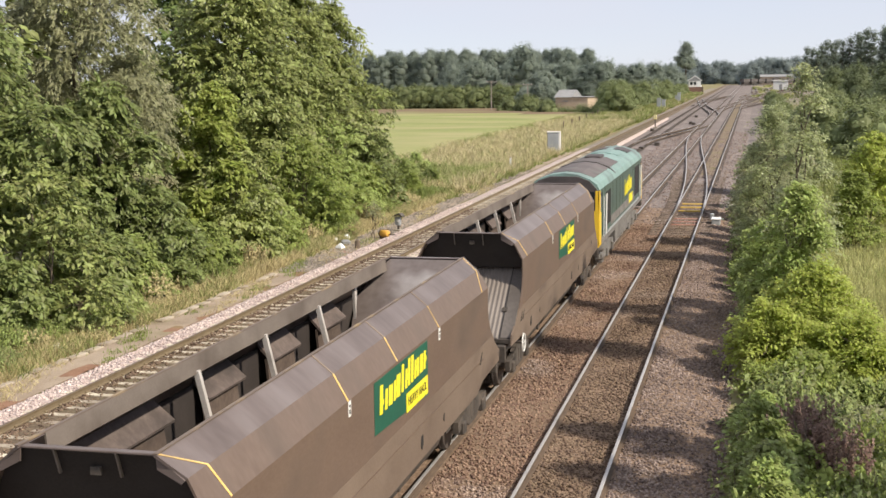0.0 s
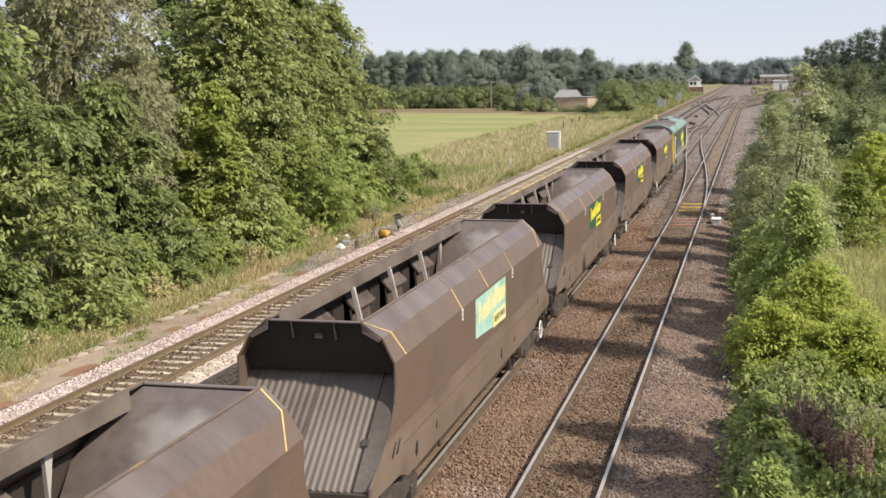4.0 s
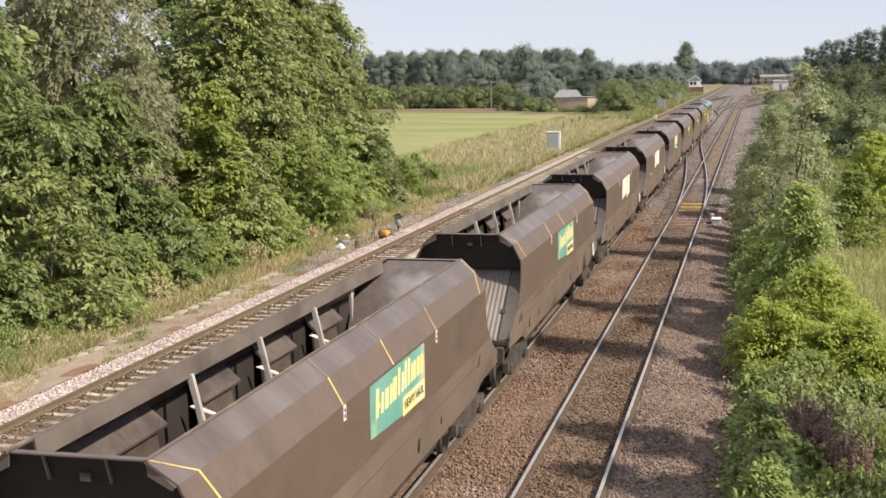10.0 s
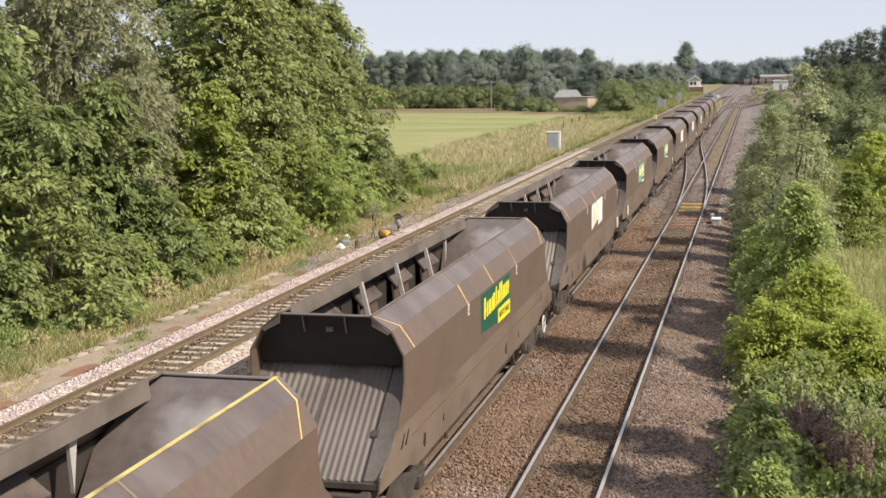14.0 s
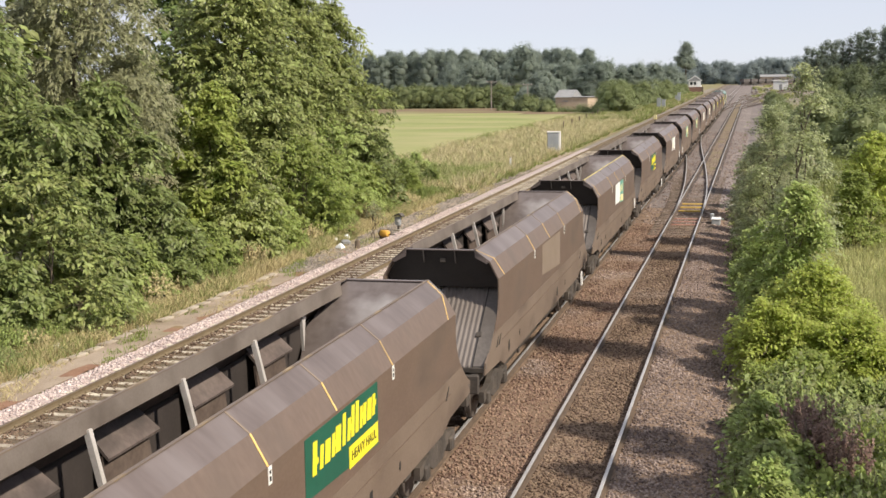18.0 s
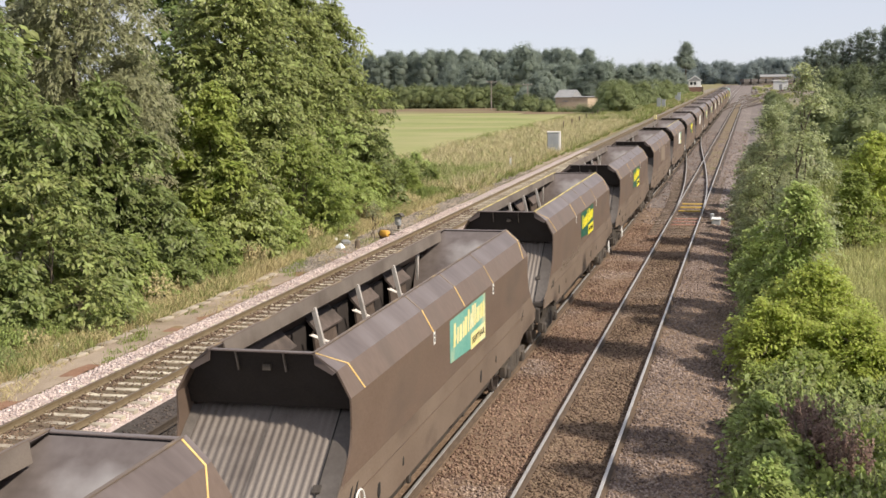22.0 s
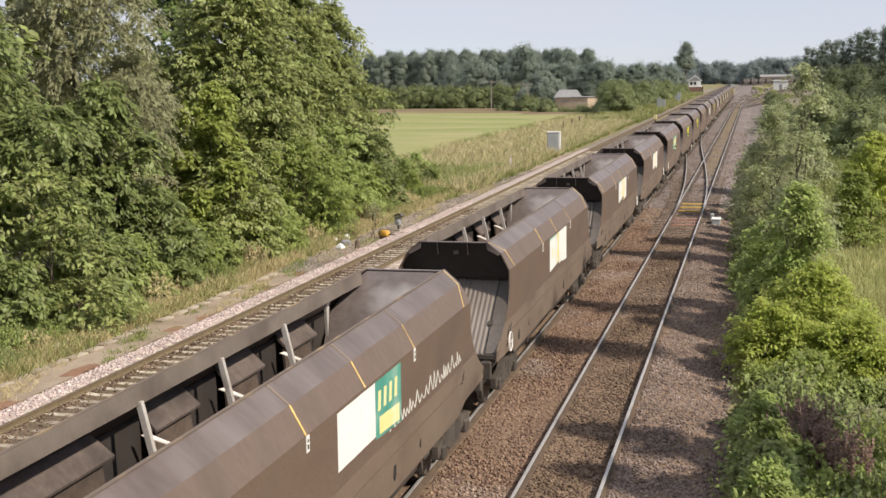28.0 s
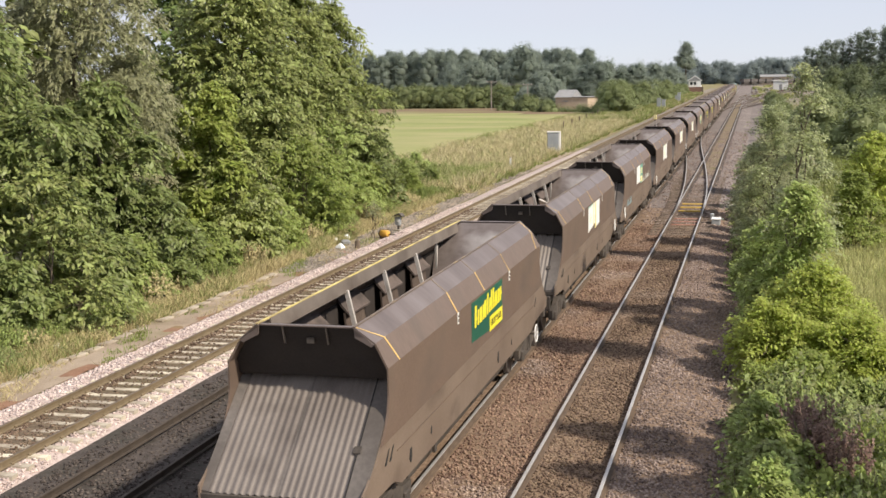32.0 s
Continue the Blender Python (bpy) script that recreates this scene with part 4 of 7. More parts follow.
def wagon():
    w = thing("hopper_wagon", "brown empty bogie coal hopper wagon rolling on the rails", "wagon", group="coal train wagons")
    upper = mirrored_y([(-HL - 0.16, 3.07), (-HL - 0.15, 2.62), (-HL - 0.22, 2.40), (-HL - 0.36, 2.18), (-HL - 0.62, 1.95)])
    lower = mirrored_y([(-HL - 0.62, 1.95), (-HL - 0.92, 1.74), (-HL - 1.26, 1.56), (-HL - 1.5, 1.46), (-HL - 1.52, 1.2), (-HL + 0.2, 1.14), (-HL + 0.72, 0.97)])
    for s in (-1, 1):
        side = "painted brown side"
        part("side_panel", Shape().slab(upper, "x", s * 1.33, s * 1.305), M_BROWN, w, side)
        lo = Shape()
        lo.loft([[(s * (1.332 - (1.95 - z) * 0.06), y, z) for y, z in lower], [(s * (1.30 - (1.95 - z) * 0.06), y, z) for y, z in lower]])
        part("lower_panel", lo, M_DUSTY, w, "dust-covered lower side")
        part("weld_line", Shape().box(s * 1.321 - 0.008, s * 1.321 + 0.008, -HL + 0.3, HL - 0.3, 1.625, 1.637), M_BROWN, w, "thin weld line")
        # the shoulder that slopes from the rim to the side, in two bends
        bends = [(x, z, c, x - 0.02, z - 0.025) for x, z, c in ((0.80, 3.71, -0.20), (1.12, 3.45, -0.12), (1.33, 3.07, -0.16))]
        for lab, m, (a, b) in (("worn grey-brown hood top", M_HOOD, bends[:2]), ("brown sloping hood shoulder", M_SHOULDER, bends[1:])):
            ring_near, ring_far = [[(s * a[0], q * (HL - a[2]), a[1]), (s * b[0], q * (HL - b[2]), b[1]), (s * b[3], q * (HL - b[2]), b[4]), (s * a[3], q * (HL - a[2]), a[4])] for q in (-1, 1)]
            part("hood", Shape().loft([ring_near, ring_far]), m, w, lab)
        part("lip", Shape().slab([(s * 0.80, 3.705), (s * 0.775, 3.705), (s * 0.745, 3.46), (s * 0.77, 3.46)], "y", -HL + 0.34, HL - 0.34), M_LIP, w, "pale worn inner lip")
        part("rim_stripe", Shape().box(s * 0.80 - 0.022, s * 0.80 + 0.026, -HL - 0.2, HL + 0.1, 3.705, 3.72), M_YELLOW_OLD, w, "worn yellow rim line")
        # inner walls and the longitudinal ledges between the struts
        # each bay's cast shadow is built in: dark wall, paler plates cut short
        part("inner_wall", Shape().slab([(s * 1.29, 3.05), (s * 1.31, 2.0), (s * 0.30, 1.0), (s * 0.27, 1.02), (s * 1.25, 2.02), (s * 1.25, 3.05)], "y", -HL + 0.35, HL - 0.35), M_RECESS, w, "inner wall coloured dark for its shaded bays")
        for y0, y1 in ((-6.5, -3.2), (-1.92, -0.62), (0.62, 1.92), (3.15, 4.5)):
            part("ledge", Shape().loft([[(s * 1.24, y, 3.16), (s * 0.99, y + d, 2.86), (s * 1.0, y + d, 2.82), (s * 1.24, y + d * 0.7, 3.08)] for y, d in ((y0, 0.0), (y1 - 0.12, 0.0), (y1, 0.13))]), M_LEDGE, w, "sloping inner stiffener")
            part("lining", Shape().loft([[(s * 1.08, y, 2.88), (s * 1.02, y + d, 2.20), (s * 1.06, y + d, 2.20), (s * 1.12, y, 2.88)] for y, d in ((y0, 0.0), (y1 - 0.2, 0.0), (y1 - 0.06, 0.06))]), M_LINING, w, "rusty brown inner lining plate")
        for y in (-2.80, -0.26, 2.31):
            part("strut", Shape().loft([[(s * 0.80, y - 0.04, 3.5), (s * 0.72, y - 0.04, 3.5), (s * 0.72, y + 0.04, 3.5), (s * 0.80, y + 0.04, 3.5)],
                                        [(s * 0.52, y - 0.04, 2.3), (s * 0.44, y - 0.04, 2.3), (s * 0.44, y + 0.04, 2.3), (s * 0.52, y + 0.04, 2.3)]]), M_STRUT, w, "pale inner strut")
        part("fin", Shape().slab([(4.9, 3.5), (5.12, 3.5), (4.98, 2.75)], "x", s * 0.95, s * 0.9), M_STRUT, w, "pale triangular fin")
        # yellow lines down the hood, and the small plates below two of them
        for y in (-2.45, 0.08, 2.85):
            for (xa, za), (xb, zb) in zip(SECTION, SECTION[1:]):
                d = Vector((zb - za, 0, xa - xb)).normalized() * -0.006
                part("hood_stripe", Shape().loft([[(s * (xa + d.x), y - 0.022, za + d.z), (s * (xa + d.x), y + 0.022, za + d.z), (s * xa, y + 0.022, za), (s * xa, y - 0.022, za)],
                                                  [(s * (xb + d.x), y - 0.022, zb + d.z), (s * (xb + d.x), y + 0.022, zb + d.z), (s * xb, y + 0.022, zb), (s * xb, y - 0.022, zb)]]), M_YELLOW if xa > 1 else M_GHOST, w, "worn yellow line")
        for y0, y1, y2 in ((-HL - 0.18, -HL + 0.37, -HL + 0.50), (HL + 0.06, HL - 0.03, HL - 0.45)):
            for (xa, za, ya), (xb, zb, yb) in (((0.80, 3.71, y0), (1.12, 3.45, y1)), ((1.12, 3.45, y1), (1.33, 3.07, y2))):
                d = Vector((zb - za, 0, xa - xb)).normalized() * -0.006
                part("hood_stripe", Shape().loft([[(s * (xa + d.x), ya - 0.02, za + d.z), (s * (xa + d.x), ya + 0.02, za + d.z), (s * xa, ya + 0.02, za), (s * xa, ya - 0.02, za)],
                                                  [(s * (xb + d.x), yb - 0.02, zb + d.z), (s * (xb + d.x), yb + 0.02, zb + d.z), (s * xb, yb + 0.02, zb), (s * xb, yb - 0.02, zb)]]), M_YELLOW, w, "worn yellow line")
        for y in (-2.40, 2.86):
            pl = part("number_plate", Shape().box(s * 1.33 - 0.008, s * 1.33 + 0.008, y - 0.055, y + 0.055, 2.84, 3.06), M_WHITE, w, "small white plate")
            part("bar", Shape().box(s * 1.333 - 0.008, s * 1.333 + 0.008, y - 0.025, y + 0.025, 2.88, 2.94), M_BLACK, pl)
            part("bar", Shape().box(s * 1.333 - 0.008, s * 1.333 + 0.008, y - 0.025, y + 0.025, 2.97, 3.01), M_BLACK, pl)
        for y, z, h, wd in ((-5.84, 1.32, 0.16, 0.075), (-4.44, 1.33, 0.085, 0.04), (1.68, 1.32, 0.16, 0.075), (3.29, 1.31, 0.085, 0.04)):
            part("slot", Shape().slab([(y - wd, z - h + wd), (y, z - h), (y + wd, z - h + wd), (y + wd, z + h - wd), (y, z + h), (y - wd, z + h - wd)], "x", s * 1.28, s * 1.30), M_BLACK, w, "dark slot in the side")
        for y, lean in ((-HL - 0.36, 0.18), (-HL - 0.10, 0.18), (HL - 0.62, 0.18)):
            part("slot", Shape().slab([(y - 0.035, 1.58), (y + 0.035, 1.58), (y + lean + 0.035, 1.80), (y + lean - 0.035, 1.80)], "x", s * 1.30, s * 1.325), M_BLACK, w, "slanting slot in the side")
        part("hopper_bottom", Shape().slab([(s * 0.3, 1.06), (s * 1.02, 1.06), (s * 1.0, 0.74), (s * 0.84, 0.36), (s * 0.3, 0.36)], "y", -4.6, 4.6), M_FRAME, w, "grimy hopper bottom and door gear")
        for y, wd, z0 in ((-4.9, 0.16, 0.62), (-3.05, 0.07, 0.5), (-0.75, 0.22, 0.7), (1.2, 0.05, 0.55), (3.1, 0.12, 0.78), (4.75, 0.2, 0.6)):
            part("hanger", Shape().box(s * 1.0 - 0.03, s * 1.0 + 0.03, y - wd, y + wd, z0, 1.16, 0.01), M_FRAME, w, "grimy door gear hanger")
        part("brake_rod", Shape().tube([(s * 0.9, -4.6, 0.6), (s * 0.9, -0.5, 0.56), (s * 0.9, 4.4, 0.62)], 0.025, 6), M_FRAME, w)
        part("solebar", Shape().box(s * 1.05 - 0.08, s * 1.05 + 0.08, -8.75, 8.75, 1.0, 1.22, 0.02), M_FRAME, w)
        part("pipe", Shape().tube([(s * 0.98, -5.0, 0.98), (s * 0.98, -2, 0.86), (s * 0.98, 3, 0.88), (s * 0.98, 5.4, 0.98)], 0.03, 6), M_FRAME, w)
        part("air_reservoir", Shape().disc((s * 0.85, 0.8, 0.72), "y", 0.2, 0.55, 14, 0.05), M_FRAME, w, smooth=True)
    for e in (-1, 1):
        # recessed end plate with gussets, its corrugated slope below, and the slope inside
        ya, yb = e * (HL + 0.10), e * (HL - 0.62)
        yd = e * (HL + 1.45)
        ends = Shape()
        rows = [[(-0.77, 3.68), (0.77, 3.68)], [(-1.08, 3.41), (1.08, 3.41)], [(-1.29, 3.07), (1.29, 3.07)], [(-1.295, 2.80), (1.295, 2.80)]]
        for d in (0.0, -e * 0.03):
            for (x0, z0), (x1, _) in rows:
                yc = ya - e * 0.36 * (3.68 - z0) / 0.88 + d
                ends.v += [Vector((x0, yc, z0)), Vector((x1, yc, z0))]
        for k in range(3):
            ends.f += [(2 * k, 2 * k + 1, 2 * k + 3, 2 * k + 2), (8 + 2 * k, 8 + 2 * k + 2, 8 + 2 * k + 3, 8 + 2 * k + 1)]
        ends.f += [(0, 8, 9, 1)]
        # plate coloured near black for the shade beneath the overhanging hood
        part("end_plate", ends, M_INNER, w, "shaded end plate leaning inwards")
        for x in (-0.40, 0.32):
            part("gusset", Shape().slab([(ya + e * 0.01, 3.68), (ya + e * 0.05, 3.68), (ya - e * 0.06, 3.38), (ya - e * 0.11, 3.38)], "x", x - 0.009, x + 0.009), M_LIP, w, "pale gusset")
        part("rim_channel", Shape().box(-0.78, 0.78, min(ya - e * 0.05, ya + e * 0.05), max(ya - e * 0.05, ya + e * 0.05), 3.672, 3.70, 0.008), M_HOOD, w, "thin rim channel")
        for s in (-1, 1):
            part("corner_flap", Shape().slab([(s * 0.78, 3.69), (s * 1.10, 3.43), (s * 1.06, 3.39), (s * 0.795, 3.53)], "y", ya + e * 0.03, ya + e * 0.055), M_HOOD, w, "folded corner flap")
        part("lamp_bracket", Shape().box(-0.02, 0.10, ya - e * 0.05 - 0.02, ya - e * 0.05 + 0.02, 3.40, 3.49), M_FRAME, w)
        for x0, x1 in ((e * 1.15, e * 0.07), (e * 0.03, e * -0.98)):
            x0, x1 = min(x0, x1), max(x0, x1)
            cols = 72
            va, n = [], cols + 1
            for lift in (0.0, -0.012):
                for ye, ze in ((yb + e * 0.04, 2.885), (yd, 1.36)):
                    for i in range(n):
                        u = i / cols
                        rib = max(-0.75, min(0.75, 1.25 * math.sin(u * 2 * math.pi * 9)))
                        va.append((x0 + (x1 - x0) * u, ye, ze + lift + 0.014 * rib))
            fa = [(i, i + 1, n + i + 1, n + i) for i in range(cols)] + [(2 * n + i, 3 * n + i, 3 * n + i + 1, 2 * n + i + 1) for i in range(cols)]
            part("slope_sheet", mesh_of("slope_sheet", va, fa, M_SHEET, smooth=True), None, w, "grey corrugated slope sheet")
        part("sheet_seam", Shape().loft([[(e * 0.05 + a, y, z + b) for a, b in ((-0.022, -0.05), (0.022, -0.05), (0.022, -0.005), (-0.022, -0.005))] for y, z in ((yb, 2.915), (yd, 1.36))]), M_EDGE, w)
        for xa, xb in ((e * 1.15, e * 1.30), (e * -0.98, e * -1.30)):
            part("slope_edge", Shape().loft([[(xa, y, z), (xb, y, z + 0.02), (xb, y, z - 0.06), (xa, y, z - 0.06)] for y, z in ((yb, 2.93), (yd, 1.375))]), M_EDGE, w, "smooth margin of the slope")
        part("slope_joint", Shape().loft([[(e * -1.005, y, z), (e * -0.985, y, z), (e * -0.985, y, z - 0.03), (e * -1.005, y, z - 0.03)] for y, z in ((yb, 2.942), (yd, 1.387))]), M_BLACK, w, "dark joint along the slope")
        part("slope_clip", Shape().loft([[(e * -0.93, y, z), (e * -1.05, y, z + 0.01), (e * -1.05, y, z + 0.03), (e * -0.93, y, z + 0.02)] for y, z in ((e * (HL + 0.70), 1.95), (e * (HL + 0.80), 1.875))]), M_FRAME, w)
        part("sheet_sill", Shape().box(-1.28, 1.28, min(yd, yd + e * 0.05), max(yd, yd + e * 0.05), 1.24, 1.35, 0.01), M_FRAME, w, "grimy sill under the slope")
        part("inner_slope", Shape().loft([[(-0.77, e * (HL + 0.04), 3.66), (0.77, e * (HL + 0.04), 3.66), (0.77, e * (HL + 0.04), 3.62), (-0.77, e * (HL + 0.04), 3.62)],
                                          [(-1.04, e * (HL - 0.30), 3.42), (1.04, e * (HL - 0.30), 3.42), (1.04, e * (HL - 0.30), 3.38), (-1.04, e * (HL - 0.30), 3.38)],
                                          [(-1.24, e * (HL - 1.0), 2.95), (1.24, e * (HL - 1.0), 2.95), (1.24, e * (HL - 1.0), 2.91), (-1.24, e * (HL - 1.0), 2.91)],
                                          [(-1.0, e * 4.3, 1.5), (1.0, e * 4.3, 1.5), (1.0, e * 4.3, 1.45), (-1.0, e * 4.3, 1.45)]]), M_POLISHED, w, "coal-polished inner slope")
        part("headstock", Shape().box(-1.2, 1.2, e * 8.78 - 0.07, e * 8.78 + 0.07, 0.85, 1.25, 0.02), M_FRAME, w, "grimy headstock")
        part("deck", Shape().box(-1.1, 1.1, min(e * 6.9, e * 8.75), max(e * 6.9, e * 8.75), 1.12, 1.17), M_FRAME, w)
        part("coupler", Shape().box(-0.1, 0.1, min(e * 8.8, e * 9.3), max(e * 8.8, e * 9.3), 0.82, 1.0, 0.03), M_FRAME, w)
        part("brake_hose", Shape().tube([(0.35, e * 8.85, 0.85), (0.36, e * 9.0, 0.55), (0.3, e * 9.25, 0.5)], 0.03, 6), M_BLACK, w)
        for s in (-1, 1):
            part("buffer", Shape().disc((s * 0.87, e * 9.02, 1.05), "y", 0.09, 0.2, 12).disc((s * 0.87, e * 9.23, 1.05), "y", 0.22, 0.02, 16), M_FRAME, w)
        bogie = part("bogie", Shape().box(-0.95, 0.95, e * 6.55 - 0.25, e * 6.55 + 0.25, 0.55, 0.95, 0.03), M_FRAME, w, "grimy bogie")
        for s in (-1, 1):
            c = e * 6.55
            outline = [(c - 1.35, 0.42), (c - 1.35, 0.66), (c - 0.75, 0.72), (c - 0.35, 0.90), (c + 0.35, 0.90), (c + 0.75, 0.72), (c + 1.35, 0.66), (c + 1.35, 0.42), (c + 0.7, 0.5), (c + 0.35, 0.34), (c - 0.35, 0.34), (c - 0.7, 0.5)]
            part("side_frame", Shape().slab(outline, "x", s * 1.0, s * 1.12), M_FRAME, bogie, "grimy cast side frame")
            part("spring", Shape().disc((s * 1.08, c - 0.14, 0.6), "z", 0.07, 0.16, 10).disc((s * 1.08, c + 0.14, 0.6), "z", 0.07, 0.16, 10), M_FRAME, bogie)
            for d in (-0.95, 0.95):
                part("wheel", Shape().disc((s * 0.75, c + d, 0.46), "x", 0.46, 0.065, 26, 0.015).disc((s * 0.70, c + d, 0.46), "x", 0.49, 0.014, 26), M_WHEEL, bogie, smooth=False)
                part("axle_box", Shape().box(s * 1.08 - 0.1, s * 1.08 + 0.1, c + d - 0.14, c + d + 0.14, 0.33, 0.6, 0.03), M_FRAME, bogie)
        for d in (-0.95, 0.95):
            part("axle", Shape().disc((0, e * 6.55 + d, 0.46), "x", 0.08, 1.0, 10), M_WHEEL, bogie)
    return w


def handwheel(w, y, z):
    h = part("handwheel", Shape().ring((1.37, y, z), "x", 0.22, 0.016), M_WHITE, w, "white brake handwheel")
    part("spoke", Shape().box(1.36, 1.375, y - 0.008, y + 0.008, z - 0.21, z + 0.21), M_WHITE, h)
    part("spoke", Shape().box(1.36, 1.375, y - 0.21, y + 0.21, z - 0.008, z + 0.008), M_WHITE, h)
    part("spindle", Shape().disc((1.24, y, z), "x", 0.035, 0.13, 8), M_FRAME, h)


def lettering(words, size, mat):
    cu = bpy.data.curves.new("lettering", "FONT")
    cu.body, cu.size, cu.extrude, cu.align_x, cu.align_y = words, size, 0.003, "CENTER", "CENTER"
    ob = new("lettering", cu)
    me = bpy.data.meshes.new_from_object(ob.evaluated_get(bpy.context.evaluated_depsgraph_get()))
    bpy.data.objects.remove(ob)
    me.materials.clear()
    me.materials.append(mat)
    return me


HEAVY = lettering("HEAVY HAUL", 0.2, M_BLACK)
STROKES = [(0.0, 0.37, 0.10), (0.22, 0.26, 0.08), (0.38, 0.26, 0.14), (0.60, 0.26, 0.07), (0.72, 0.30, 0.15), (0.96, 0.37, 0.08), (1.13, 0.26, 0.08), (1.27, 0.37, 0.08), (1.42, 0.37, 0.09),
           (1.58, 0.26, 0.07), (1.70, 0.26, 0.09), (1.86, 0.26, 0.14), (2.06, 0.26, 0.08)]


STROKE_MESHES = []
for i, (u, h, wd) in enumerate(STROKES):
    y, k, wd = u * 1.28, 0.05 * u, wd * 1.3 + 0.03
    top = 2.47 + h * 1.2 + k
    pts = [(y, 2.47 + k), (y + wd, 2.46 + k), (y + wd + 0.05, top - 0.01), (y + 0.05, top)]
    if i % 3 == 0:
        pts = [(y, 2.47 + k), (y + wd, 2.46 + k), (y + wd + 0.012, 2.58 + k), (y + wd + 0.08, 2.60 + k), (y + wd + 0.09, 2.67 + k), (y + wd + 0.03, 2.67 + k), (y + wd + 0.05, top - 0.01), (y + 0.05, top)]
    STROKE_MESHES.append([Shape().slab(pts, "x", 0, 0.004).mesh("emblem_stroke", g) for g in (M_GOLD, M_FADED_GOLD)])


def emblem(parent, gold, x=1.338, y0=-0.97, shift=0.0):
    """The yellow device on a side panel: slanting strokes and blocks, no letters."""
    for me in STROKE_MESHES:
        ob = part("emblem_stroke", me[0] if gold == M_GOLD else me[1], None, parent)
        ob.location = (x, y0, 0)
    part("emblem_block", Shape().slab([(0.55, 2.10), (1.95, 2.10), (1.95, 2.42), (0.55, 2.42)], "x", x, x + 0.004), gold, parent, "yellow block")
    h = part("lettering", HEAVY, None, parent, "dark block lettering")
    h.matrix_local = Matrix.Translation((x + 0.006, 1.25, 2.26)) @ Matrix(((0, 0, 1), (1, 0, 0), (0, 1, 0))).to_4x4()


PANEL = [(-1.22, 2.22), (1.98, 2.06), (1.98, 3.02), (-1.22, 3.02)]


# what is left of the bleached panels: vinyl strips by their ends along the side, the heights of their lower corners, and their colour
WHITE_STRIPS = {
    5: ((-1.22, -0.42, 2.14, 2.16, M_BACKING), (-0.41, 0.42, 2.18, 2.24, M_FADED_GOLD), (0.43, 1.28, 2.26, 2.24, M_BACKING), (1.29, 1.98, 2.20, 2.16, M_BACKING)),
    6: ((-1.22, 0.26, 2.16, 2.26, M_BACKING), (0.27, 0.44, 2.28, 2.28, M_FADED_GOLD), (0.45, 0.62, 2.28, 2.28, M_BACKING), (0.63, 1.12, 2.08, 2.10, M_FADED_GOLD), (1.13, 1.98, 2.12, 2.16, M_BACKING)),
    9: ((-1.22, -0.95, 2.12, 2.14, M_BACKING), (-0.94, 0.35, 2.14, 2.30, M_PEELING), (0.36, 0.62, 2.30, 2.30, M_BACKING), (0.70, 0.98, 2.08, 2.10, M_BACKING), (1.02, 1.98, 2.10, 2.16, M_BACKING)),
    16: ((-1.22, 0.10, 2.16, 2.24, M_BACKING), (0.11, 0.40, 2.24, 2.26, M_FADED_GOLD), (0.42, 0.72, 2.26, 2.26, M_BACKING), (0.80, 1.10, 2.08, 2.10, M_FADED_GOLD), (1.11, 1.98, 2.10, 2.16, M_BACKING)),
    17: ((-1.22, 0.22, 2.14, 2.24, M_BACKING), (0.23, 0.58, 2.26, 2.28, M_FADED_GOLD), (0.62, 0.80, 2.28, 2.26, M_BACKING), (0.81, 1.16, 2.08, 2.10, M_FADED_GOLD), (1.17, 1.98, 2.12, 2.16, M_BACKING)),
    18: ((-1.22, -0.15, 2.10, 2.14, M_BACKING), (-0.14, 0.20, 2.14, 2.16, M_PEELING), (0.21, 0.48, 2.16, 2.18, M_FADED_GOLD), (0.50, 1.10, 2.10, 2.12, M_BACKING), (1.11, 1.98, 2.08, 2.04, M_BACKING)),
    20: ((-1.22, 0.05, 2.14, 2.24, M_BACKING), (0.06, 0.22, 2.24, 2.26, M_FADED_GOLD), (0.23, 0.60, 2.26, 2.28, M_BACKING), (0.66, 0.98, 2.08, 2.10, M_FADED_GOLD), (0.99, 1.98, 2.12, 2.16, M_BACKING))}


